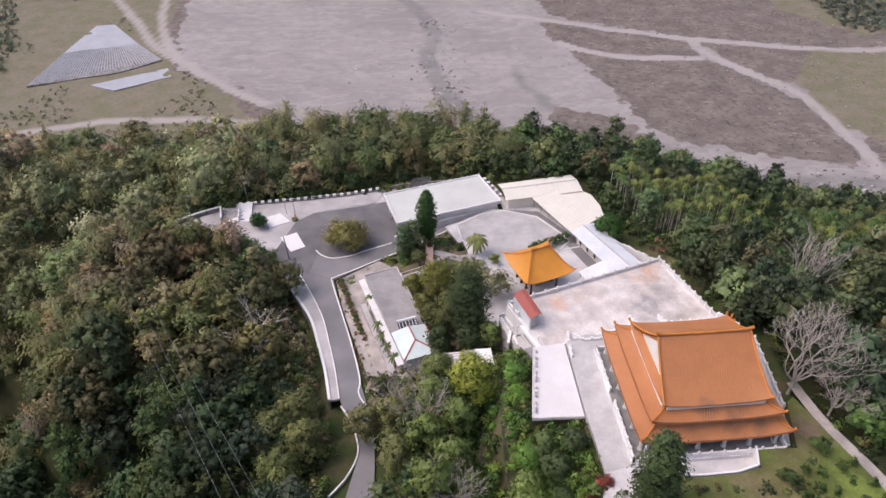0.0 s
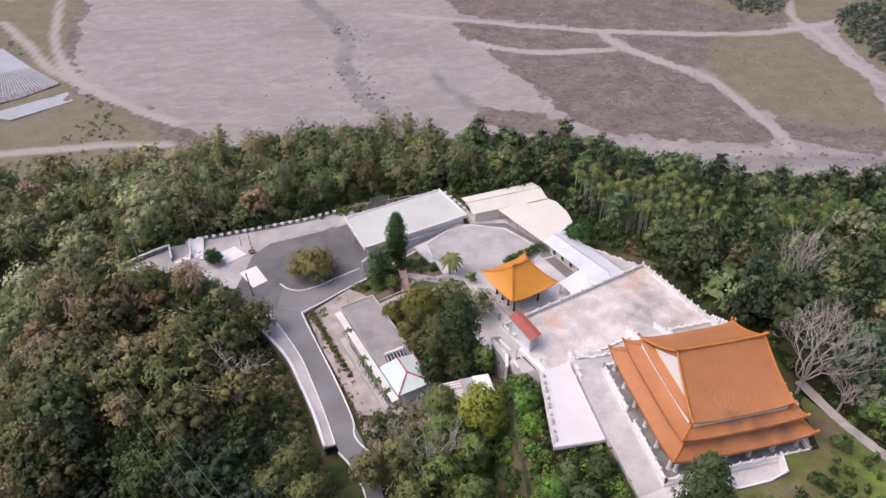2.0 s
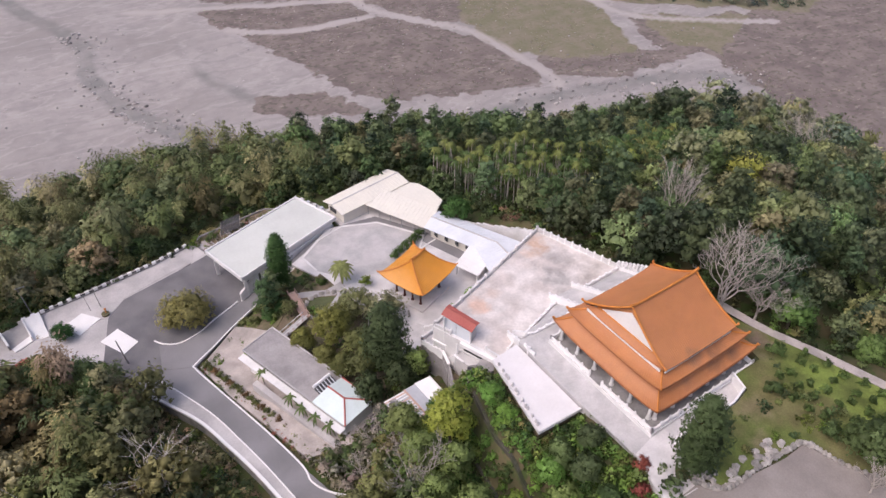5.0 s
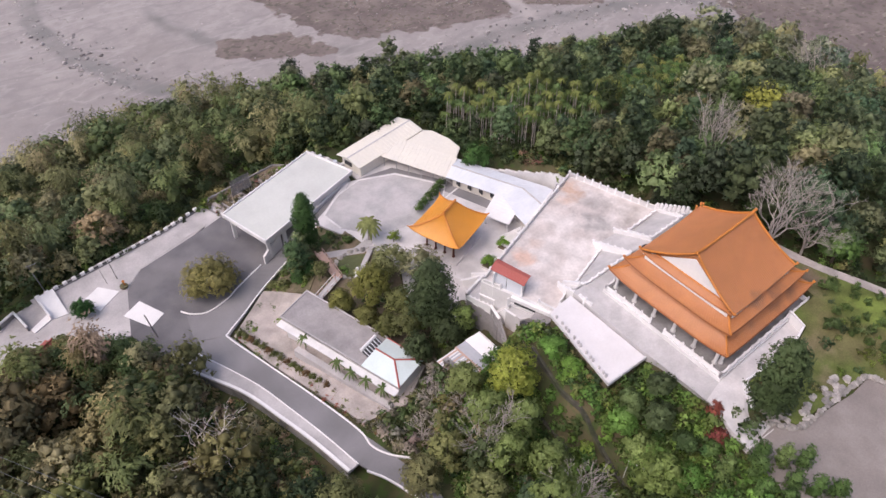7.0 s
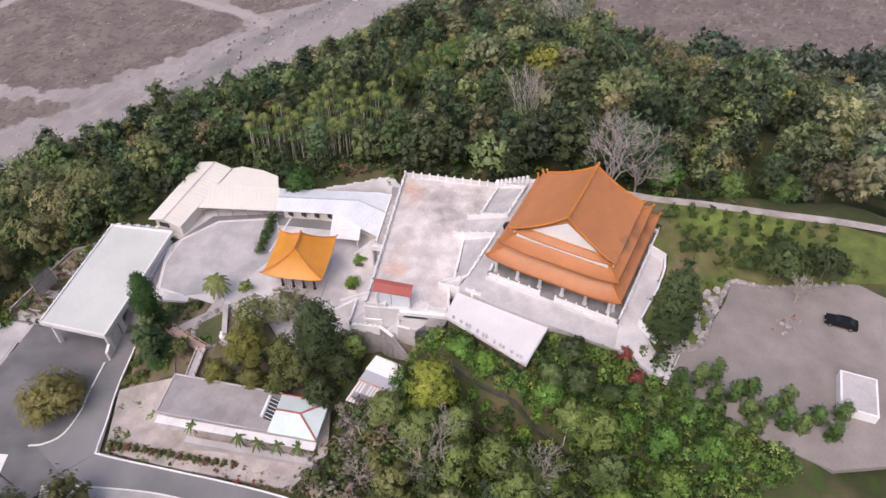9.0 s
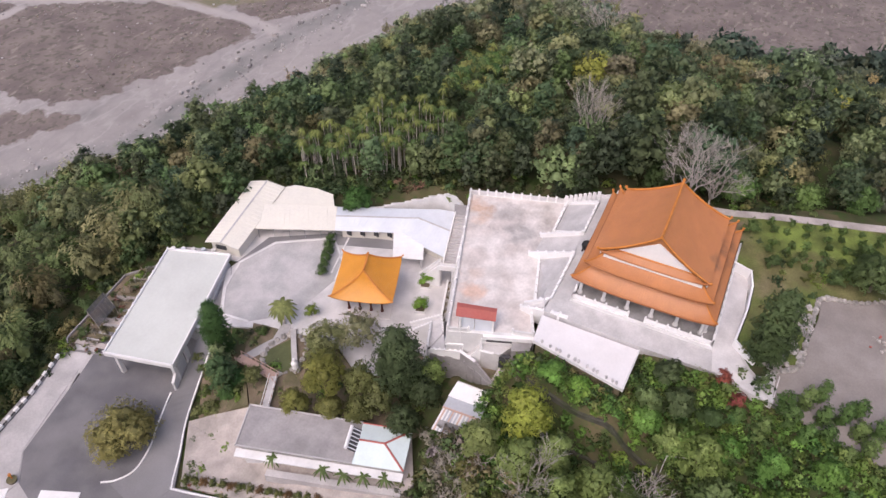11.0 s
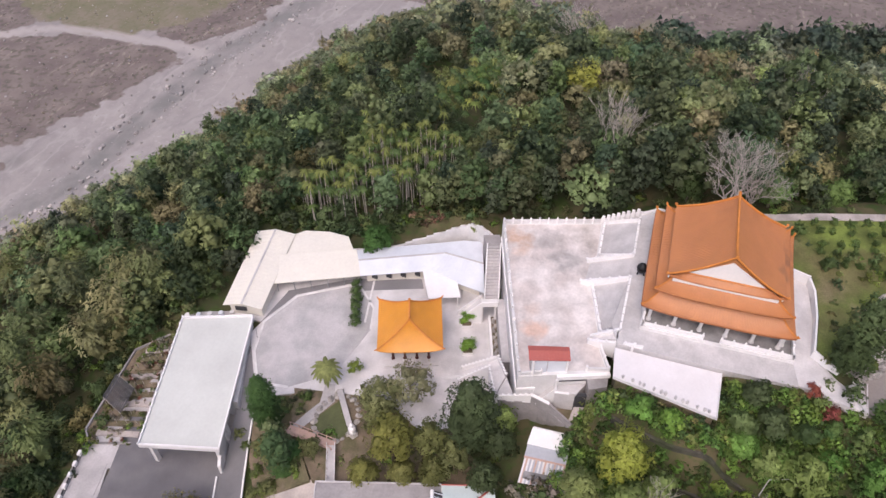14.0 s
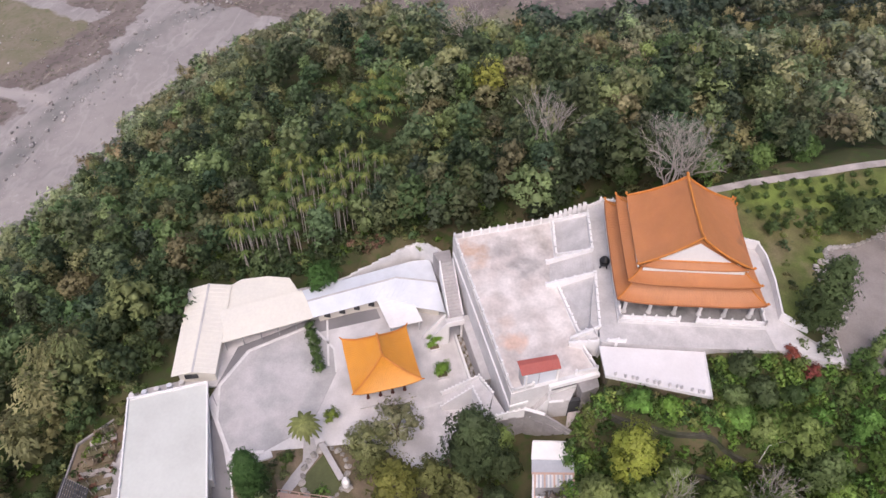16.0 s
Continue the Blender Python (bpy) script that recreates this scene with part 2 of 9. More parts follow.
# ---------------------------------------------------------------- mesh helpers
class Shape:
    """A bag of corners and faces that becomes one mesh."""

    def __init__(self):
        self.v, self.f = [], []

    def add(self, verts, faces):
        k = len(self.v)
        self.v += [tuple(p) for p in verts]
        self.f += [tuple(i + k for i in face) for face in faces]
        return self

    def prism(self, poly, z0, z1):
        """An upright block over a plan; z1 may be a list with a height for each corner."""
        area = sum(a[0] * b[1] - b[0] * a[1] for a, b in zip(poly, poly[1:] + poly[:1]))
        tops = list(z1) if isinstance(z1, (list, tuple)) else [z1] * len(poly)
        if area < 0:
            poly, tops = poly[::-1], tops[::-1]
        n = len(poly)
        lows = [z0] * n
        verts = [(x, y, z) for (x, y), z in zip(poly, lows)] + [(x, y, z) for (x, y), z in zip(poly, tops)]
        faces = [tuple(range(n - 1, -1, -1)), tuple(range(n, 2 * n))]
        faces += [(i, (i + 1) % n, n + (i + 1) % n, n + i) for i in range(n)]
        return self.add(verts, faces)

    def slab(self, corners, thick):
        """A sheet of any slope through 3D corners, given thickness downwards."""
        n = len(corners)
        area = sum(a[0] * b[1] - b[0] * a[1] for a, b in zip(corners, corners[1:] + corners[:1]))
        if area < 0:
            corners = corners[::-1]
        verts = [(x, y, z - thick) for x, y, z in corners] + list(corners)
        faces = [tuple(range(n - 1, -1, -1)), tuple(range(n, 2 * n))]
        faces += [(i, (i + 1) % n, n + (i + 1) % n, n + i) for i in range(n)]
        return self.add(verts, faces)

    def beam(self, a, b, w, h, lift=0.0):
        """A bar from a to b, w wide and h high, standing on the line a-b."""
        a, b = Vector(a), Vector(b)
        d = (b - a).normalized()
        side = d.cross(Vector((0, 0, 1)))
        side = side.normalized() if side.length > 1e-4 else Vector((1, 0, 0))
        up = side.cross(d).normalized()
        o = [(-w / 2, lift), (w / 2, lift), (w / 2, lift + h), (-w / 2, lift + h)]
        ring = [[p + side * x + up * z for x, z in o] for p in (a, b)]
        return self.add(ring[0] + ring[1], [(0, 3, 2, 1), (4, 5, 6, 7), (0, 1, 5, 4), (1, 2, 6, 5), (2, 3, 7, 6), (3, 0, 4, 7)][::1])

    def tube(self, points, radii, sides=6):
        """A tapering tube along points."""
        k, n = len(self.v), len(points)
        for i, p in enumerate(points):
            p = Vector(p)
            d = (Vector(points[min(i + 1, n - 1)]) - Vector(points[max(i - 1, 0)])).normalized()
            s = d.cross(Vector((0.3, 0.9, 0.1))).normalized()
            u = s.cross(d)
            for j in range(sides):
                a = 2 * math.pi * j / sides
                self.v.append(tuple(p + (s * math.cos(a) + u * math.sin(a)) * radii[i]))
        for i in range(n - 1):
            for j in range(sides):
                j2 = (j + 1) % sides
                self.f.append((k + i * sides + j, k + i * sides + j2, k + (i + 1) * sides + j2, k + (i + 1) * sides + j))
        self.f.append(tuple(k + j for j in range(sides - 1, -1, -1)))
        self.f.append(tuple(k + (n - 1) * sides + j for j in range(sides)))
        return self

    def cylinder(self, x, y, z0, z1, r0, r1=None, sides=10):
        return self.tube([(x, y, z0), (x, y, z1)], [r0, r0 if r1 is None else r1], sides)

    def lump(self, centre, radius, seed=0, rings=5, sides=8, rough=0.25):
        """An uneven rounded stone or bush core."""
        rng = random.Random(seed)
        cx, cy, cz = centre
        rx, ry, rz = radius if isinstance(radius, tuple) else (radius, radius, radius)
        k = len(self.v)
        self.v.append((cx, cy, cz - rz))
        for i in range(1, rings):
            a = math.pi * i / rings
            for j in range(sides):
                b = 2 * math.pi * (j + 0.5 * (i % 2)) / sides
                q = 1 + rng.uniform(-rough, rough)
                self.v.append((cx + rx * q * math.sin(a) * math.cos(b), cy + ry * q * math.sin(a) * math.sin(b), cz - rz * q * math.cos(a)))
        self.v.append((cx, cy, cz + rz))
        top = len(self.v) - 1
        for j in range(sides):
            j2 = (j + 1) % sides
            self.f.append((k, k + 1 + j2, k + 1 + j))
            for i in range(rings - 2):
                p, q = k + 1 + i * sides, k + 1 + (i + 1) * sides
                self.f.append((p + j, p + j2, q + j2, q + j))
            self.f.append((top - sides + j, top - sides + j2, top))
        return self

    def mesh(self, name, mat, smooth=False):
        me = bpy.data.meshes.new(name)
        me.from_pydata(self.v, [], self.f)
        me.materials.append(mat)
        if smooth:
            me.polygons.foreach_set("use_smooth", [True] * len(me.polygons))
        me.update()
        return me


def part(name, shape, mat, parent=None, label="", smooth=False):
    ob = new(name, shape.mesh(name, mat, smooth))
    ob.parent = parent
    if label:
        ob["label"] = label
    return ob


def thing(name, label, category, at=(0, 0, 0), turn=0, group="", kind=""):
    ob = new(name)
    ob.empty_display_size = 0.5
    ob.matrix_basis = pose(*at, 0, 0, turn)
    return tagged(ob, label, category, group, kind)


def offset_line(points, d):
    """A polyline moved sideways by d (left is plus)."""
    out = []
    for i, p in enumerate(points):
        a, b = points[max(i - 1, 0)], points[min(i + 1, len(points) - 1)]
        dx, dy = b[0] - a[0], b[1] - a[1]
        s = math.hypot(dx, dy)
        out.append((p[0] - dy / s * d, p[1] + dx / s * d) + tuple(p[2:]))
    return out


def smooth_line(points, steps=6):
    """A rounded line through points (Catmull-Rom)."""
    p = [Vector(q) for q in points]
    p = [2 * p[0] - p[1]] + p + [2 * p[-1] - p[-2]]
    out = []
    for i in range(1, len(p) - 2):
        for s in range(steps):
            t = s / steps
            out.append(tuple(0.5 * (2 * p[i] + (p[i + 1] - p[i - 1]) * t + (2 * p[i - 1] - 5 * p[i] + 4 * p[i + 1] - p[i + 2]) * t * t
                                    + (3 * p[i] - p[i - 1] - 3 * p[i + 1] + p[i + 2]) * t ** 3)))
    out.append(tuple(p[-2]))
    return out


def ribbon(line_a, line_b, thick):
    """A strip of paving between two edge lines of 3D points."""
    s = Shape()
    n = len(line_a)
    verts = [p for ab in zip(line_a, line_b) for p in ab]
    verts += [(x, y, z - thick) for x, y, z in verts]
    faces = []
    for i in range(n - 1):
        a, b, c, d = 2 * i, 2 * i + 1, 2 * i + 3, 2 * i + 2
        m = 2 * n
        faces += [(a, b, c, d), (a + m, d + m, c + m, b + m), (a, d, d + m, a + m), (b, b + m, c + m, c)]
    s.add(verts, faces)
    return s


# ---------------------------------------------------------------- the land
def distance(px, py, poly):
    """Distance of many points from a polygon; 0 inside."""
    inside = np.zeros(px.shape, bool)
    best = np.full(px.shape, 1e9)
    for (x0, y0), (x1, y1) in zip(poly, poly[1:] + poly[:1]):
        dx, dy = x1 - x0, y1 - y0
        t = np.clip(((px - x0) * dx + (py - y0) * dy) / (dx * dx + dy * dy + 1e-9), 0, 1)
        best = np.minimum(best, np.hypot(px - x0 - t * dx, py - y0 - t * dy))
        if dy:
            inside ^= ((y0 > py) != (y1 > py)) & (px < (x1 - x0) * (py - y0) / dy + x0)
    return np.where(inside, 0, best), inside


HILL = [(-900, 200), (-330, 290), (-240, 318), (-160, 335), (-100, 340), (-50, 340), (0, 338), (55, 330), (144, 296), (240, 278), (284, 254), (306, 215),
        (313, 182), (310, 150), (300, 122), (306, 96), (320, 58), (346, 8), (400, -80), (520, -400), (0, -900), (-900, -700)]
RIVER_LEVEL = -114.0
ROAD_OUT = smooth_line([(-34.0, 130, -4.65), (-30.6, 125, -4.5), (-26.1, 115.4, -3.5), (-21.8, 101.5, -2.0), (-18.8, 89, -0.7), (-16.2, 83.0, -0.1), (-14.2, 76.5, 0.5), (-15.4, 66, 1.6)])
ROAD_IN = smooth_line([(-27.0, 131, -4.65), (-24.4, 126, -4.6), (-21.5, 115, -3.5), (-17.9, 103, -2.2), (-15.4, 93, -1.1), (-13.5, 86.4, -0.4), (-11.7, 78.5, 0.4), (-10.8, 66, 1.6)])
ROAD_MID = [tuple((p + q) / 2 for p, q in zip(m, n)) for m, n in zip(ROAD_OUT, ROAD_IN)]
PADS = [([(12, 99), (3, 112), (-1, 128), (-4, 142), (12, 147), (13, 158), (35, 159), (47, 120), (41, 111)], -0.3),
        ([(20, 86), (33, 86.6), (40, 87), (49, 87.4), (52, 86), (52, 62), (23, 59)], 15.6), ([(14, 72), (16, 85), (20, 86), (21, 71)], 13.6),
        ([(41, 59), (53, 68), (68, 38), (66, 15), (38, 15), (18, 30), (17, 44), (24, 54), (34, 57)], 17.1),
        ([(-17, 116), (-10, 122), (-1, 98), (-9, 92)], -1.3), ([(-30, 136), (-16, 135), (-12, 137), (10, 147), (8, 160), (-16, 160), (-52, 154), (-67, 144), (-52, 138), (-36, 129)], -5.0),
        ([(42, 110), (12, 98), (17, 86), (23, 87.5), (34, 88.6), (40, 89), (48.5, 89.4), (47.5, 98)], 2.0), ([(36, 128), (44, 119.5), (48, 112), (52, 116), (44, 128)], 4.5),
        ([(3, 74), (7, 84), (-1, 92), (-5, 84)], 4.5), ([(10.6, 71.5), (12.6, 70.8), (14.0, 84.6), (12.4, 84.8)], 13.6)]
for i in range(0, len(ROAD_MID), 2):
    x, y, z = ROAD_MID[i]
    PADS.append(([(x - 3.2, y - 2.5), (x + 3.2, y - 2.5), (x + 3.2, y + 2.5), (x - 3.2, y + 2.5)], z - 0.45))
for x, y, r, z in ((101, 111, 5, 0), (62, 134, 8, -1), (-38, 100, 2, -8), (-31, 106, 1, -6), (-56, 116, 5, -6), (-43, 111, 2, -3), (-110, 105, 10, -55), (-70, 75, 8, -34), (-66, 129, 3, -4),
                   (70, 80, 8, 14), (58, 95, 3, 13), (55, 105, 2, 9), (76, 92, 3, 8), (90, 60, 8, 6), (-90, 170, 12, -34), (-60, 176, 4, -11), (0, 60, 6, 4), (-40, 60, 6, -14), (30, 20, 10, 14),
                   (83, 187, 4, -27), (73, 200, 4, -34), (45, 178, 4, -8), (32, 190, 4, -14), (10, 202, 5, -20), (10, 185, 3, -13), (-14, 199, 5, -18), (-38, 206, 5, -21), (-56, 215, 5, -26), (-77, 219, 5, -32),
                   (-107, 221, 6, -37), (-10, 172, 3, -11), (104, 212, 5, -52), (128, 198, 6, -44), (150, 161, 6, -27), (123, 160, 5, -31), (93, 158, 4, -24), (66, 158, 4, -11), (192, 204, 8, -54), (235, 200, 8, -80), (262, 169, 8, -88),
                   (127, 139, 4, -19), (144, 130, 4, -19), (129, 112, 4, -8), (95, 130, 4, -6), (82, 127, 3, -6), (163, 133, 5, -24), (148, 113, 4, -21), (192, 137, 6, -39), (206, 112, 6, -56), (104, 83, 5, -3), (136, 57, 6, -15), (175, 66, 6, -40),
                   (240, 105, 10, -76), (262, 66, 8, -77), (278, 78, 8, -80), (250, 20, 12, -66)):
    PADS.append(([(x - r, y - r), (x + r, y - r), (x + r, y + r), (x - r, y + r)], z))


CUTS = [([(-31, 150), (-12.5, 142.5), (-9, 139), (10, 147), (6, 157), (-15, 160.5), (-50, 154), (-67, 146), (-64, 139), (-52, 134.5), (-39, 134), (-36, 126), (-26, 128)], -4.66),
        ([(-31, 129), (-24.4, 126), (-14.6, 132.6), (-8.6, 134.4), (-9.8, 139), (-30, 138)], -4.66), ([(-8.6, 134.4), (-2, 136.8), (-3, 140), (-9.8, 139)], -3.6), ([(-2, 136.8), (3, 138.6), (4, 142), (-3, 140)], -1.6),
        ([(12, 99), (4.5, 111), (8, 118), (6, 128), (0.5, 139), (11.5, 146.2), (13.5, 152), (24, 152), (36, 140), (45, 118), (41, 111.5)], 0.0)]
VERGE = [(-33, 124, -4.5), (-31, 121.6, -4.2), (-28.6, 117, -3.8), (-26, 112, -3.3), (-24.6, 108, -2.9), (-23, 103, -2.4), (-21.6, 97, -1.8), (-20.2, 92, -1.2), (-19.4, 88, -0.8), (-18, 84, -0.4)]
VERGE = [(x - 0.6, y, z - 1.9) for x, y, z in VERGE for _ in range(3)]


def height(px, py):
    px, py = np.asarray(px, float), np.asarray(py, float)
    top = np.zeros(px.shape)
    low = np.zeros(px.shape)
    for poly, z in PADS:
        d, _ = distance(px, py, poly)
        w = 1 / (d + 0.4) ** 2.6
        top += w * z
        low += w
    h = top / low
    for line, half in ((ROAD_MID, 5.0), (VERGE, 2.5)):
        best = np.full(px.shape, 1e9)
        level = np.zeros(px.shape)
        for m, n in zip(line[::3], line[3::3]):
            dx, dy = n[0] - m[0], n[1] - m[1]
            t = np.clip(((px - m[0]) * dx + (py - m[1]) * dy) / (dx * dx + dy * dy + 1e-9), 0, 1)
            d = np.hypot(px - m[0] - t * dx, py - m[1] - t * dy)
            level = np.where(d < best, m[2] + t * (n[2] - m[2]) - 0.45, level)
            best = np.minimum(best, d)
        k = np.clip((best - half) / 3.0, 0, 1)
        h = level + (h - level) * k * k * (3 - 2 * k)
    in_hill = distance(px, py, HILL)[1]
    inner = np.full(px.shape, 1e9)
    for (x0, y0), (x1, y1) in zip(HILL, HILL[1:] + HILL[:1]):
        dx, dy = x1 - x0, y1 - y0
        t = np.clip(((px - x0) * dx + (py - y0) * dy) / (dx * dx + dy * dy), 0, 1)
        inner = np.minimum(inner, np.hypot(px - x0 - t * dx, py - y0 - t * dy))
    for poly, level in CUTS:
        h = np.where(distance(px, py, poly)[0] < 1.3, np.minimum(h, level - 0.4), h)
    slope = distance(px, py, [(-24.5, 126), (-14.6, 133), (-8.4, 124.4), (0.6, 98), (-6.8, 92.2), (-15, 92.5)])[0] < 0.5
    h = np.where(slope, np.minimum(h, -5.2 + 0.105 * np.maximum(0, 126 - py)), h)
    cone = RIVER_LEVEL + 0.74 * inner
    h = np.where(cone - h > 8, h, np.where(h - cone > 8, cone, np.minimum(h, cone) - (8 - np.abs(h - cone)) ** 2 / 32))
    return np.where(in_hill, np.maximum(h, RIVER_LEVEL), RIVER_LEVEL)


def grid_axis(*spans):
    out = []
    for a, b, step in spans:
        out += list(np.arange(a, b, step))
    return np.array(out + [spans[-1][1]])


GX = grid_axis((-3200, -800, 200), (-800, -330, 20), (-330, -90, 4), (-90, 90, 1.6), (90, 470, 4), (470, 800, 20), (800, 3200, 200))
GY = grid_axis((-2200, -200, 200), (-200, 20, 20), (20, 60, 4), (60, 175, 1.6), (175, 620, 4), (620, 900, 20), (900, 4200, 200))
gx, gy = np.meshgrid(GX, GY)
gz = height(gx, gy)


def wobble(x, y, s, amount):
    return np.array([noise.noise((a * s, b * s, 3.7)) for a, b in zip(x.ravel(), y.ravel())]).reshape(x.shape) * amount


rough_zone = (gx > -330) & (gx < 470) & (gy > 20) & (gy < 640)
shift = np.zeros(gx.shape)
shift[rough_zone] = wobble(gx[rough_zone], gy[rough_zone], 0.03, 1.0)
small = np.zeros(gx.shape)
small[rough_zone] = wobble(gx[rough_zone], gy[rough_zone], 0.11, 1.0)
on_hill = distance(gx, gy, HILL)[1]
free = np.full(gx.shape, 1e9)
free[rough_zone] = np.minimum.reduce([distance(gx[rough_zone], gy[rough_zone], poly)[0] for poly, _ in PADS[:10] + CUTS]
                                   + [np.maximum(0, np.min([np.hypot(gx[rough_zone] - p[0], gy[rough_zone] - p[1]) for p in line], axis=0) - room) for line, room in ((ROAD_MID, 8), (VERGE, 6))])
gz = gz + np.where(on_hill, np.clip(free / 12, 0, 1) * (shift * 2.0 + small * 0.8), shift * 1.2 + small * 0.5)

# what grows or lies on the valley floor: scrub bars, grass, wet channels, dry tracks
sx, sy = gx + shift * 6 + small * 3, gy + small * 3 + shift * 6
FAR_WOODS = [[(269, 572), (312, 526), (330, 534), (352, 562), (420, 640), (420, 760), (250, 760)], [(368, 519), (352, 469), (347, 428), (365, 409), (395, 388), (449, 345), (560, 380), (640, 480), (640, 560), (440, 560)]]
SCRUB = [[(90, 504), (182, 480), (200, 460), (223, 415), (232, 358), (223, 350), (174, 362), (137, 378), (127, 395), (95, 491)],
         [(79, 552), (172, 514), (177, 487), (119, 492), (84, 514)], [(188, 512), (263, 495), (236, 446), (211, 462), (198, 481)],
         [(74, 640), (84, 565), (178, 524), (267, 505), (317, 506), (336, 536), (300, 600), (250, 660), (120, 700)],
         [(120, 372), (96, 378), (70, 402), (76, 412), (105, 396)], [(244, 375), (300, 350), (330, 330), (275, 333), (240, 350)],
         [(-330, 330), (-240, 350), (-110, 392), (-96, 402), (-120, 430), (-150, 450), (-178, 470), (-196, 520), (-215, 640), (-360, 640), (-420, 420)],
         [(345, 320), (330, 240), (318, 190), (316, 150), (330, 128), (350, 96), (338, 50), (360, 0), (620, -60), (700, 300), (480, 380)],
         [(342, 394), (376, 368), (400, 358), (348, 326), (322, 338), (328, 372)]] + FAR_WOODS
GRASS = [[(263, 495), (317, 495), (321, 459), (324, 410), (300, 352), (250, 376), (240, 393), (234, 420), (236, 450)],
         [(330, 520), (420, 480), (640, 470), (700, 620), (380, 640)], [(-330, 340), (-240, 356), (-116, 398), (-150, 440), (-184, 470), (-206, 520), (-226, 640), (-370, 640), (-420, 430)], [(296, 146), (326, 142), (352, 112), (350, 88), (326, 76), (300, 96)],
         [(348, 388), (378, 366), (404, 354), (352, 330), (338, 346), (342, 372)]]
WET = smooth_line([(-40, 640, 0), (-30, 600, 0), (-6, 537, 0), (-10, 488, 0), (4, 430, 0), (27, 387, 0), (60, 362, 0), (96, 342, 0), (120, 332, 0), (166, 331, 0), (226, 329, 0), (264, 321, 0), (308, 311, 0), (352, 275, 0)])
WET2 = smooth_line([(52, 470, 0), (60, 440, 0), (70, 415, 0), (92, 390, 0), (128, 368, 0)])
TRACKS = [smooth_line([(30, 575, 0), (53, 565, 0), (105, 545, 0), (177, 519, 0), (265, 499, 0), (319, 499, 0), (364, 511, 0)]),
          smooth_line([(177, 519, 0), (186, 491, 0), (202, 464, 0), (225, 434, 0), (230, 404, 0), (234, 378, 0), (237, 353, 0), (233, 338, 0)]),
          smooth_line([(353, 564, 0), (333, 522, 0), (336, 488, 0), (333, 452, 0), (333, 410, 0), (345, 388, 0), (378, 364, 0), (420, 340, 0)]),
          smooth_line([(-300, 400, 0), (-258, 383, 0), (-204, 400, 0), (-133, 399, 0), (-112, 396, 0)]),
          smooth_line([(-262, 600, 0), (-235, 560, 0), (-205, 510, 0), (-165, 470, 0), (-140, 445, 0), (-110, 420, 0)]),
          smooth_line([(-230, 640, 0), (-215, 560, 0), (-190, 500, 0), (-160, 462, 0)]),
          smooth_line([(84, 512, 0), (119, 490, 0), (177, 484, 0)])]


def near_line(line, x, y):
    best = np.full(x.shape, 1e9)
    for a, b in zip(line, line[1:]):
        dx, dy = b[0] - a[0], b[1] - a[1]
        t = np.clip(((x - a[0]) * dx + (y - a[1]) * dy) / (dx * dx + dy * dy + 1e-9), 0, 1)
        best = np.minimum(best, np.hypot(x - a[0] - t * dx, y - a[1] - t * dy))
    return best


def soft(d, width):
    return np.clip(1 - d / width, 0, 1)


cover = np.zeros((*gx.shape, 4), np.float32)  # red: scrub, green: grass, blue: wet or dry, alpha: forest floor
cover[..., 0] = np.max([soft(distance(sx, sy, p)[0], 9) for p in SCRUB], axis=0)
cover[..., 1] = np.max([soft(distance(sx, sy, p)[0], 10) for p in GRASS + FAR_WOODS], axis=0)
wet = np.maximum(soft(near_line(WET, gx + small * 2.5, gy + small * 2.5) - 3, 4.5), 0.8 * soft(near_line(WET2, sx, sy) - 1, 5))
dry = np.max([soft(near_line(t, gx + small * 2, gy) - 1.6, 4) for t in TRACKS], axis=0)
cover[..., 2] = 0.5 + 0.5 * dry - 0.5 * wet * (1 - dry)
cover[..., 3] = on_hill
cover[..., 0] *= 1 - dry
ny, nx = gx.shape
me = bpy.data.meshes.new("ground")
idx = np.arange(nx * ny).reshape(ny, nx)
quads = np.stack([idx[:-1, :-1], idx[:-1, 1:], idx[1:, 1:], idx[1:, :-1]], -1).reshape(-1, 4)
me.from_pydata(np.stack([gx, gy, gz], -1).reshape(-1, 3).tolist(), [], quads.tolist())
me.polygons.foreach_set("use_smooth", [True] * len(me.polygons))
layer = me.color_attributes.new("cover", "FLOAT_COLOR", "POINT")
layer.data.foreach_set("color", cover.reshape(-1))
ground = tagged(new("ground", me), "grey river gravel, scrub bars and a wooded hill slope", "ground", kind="structure")


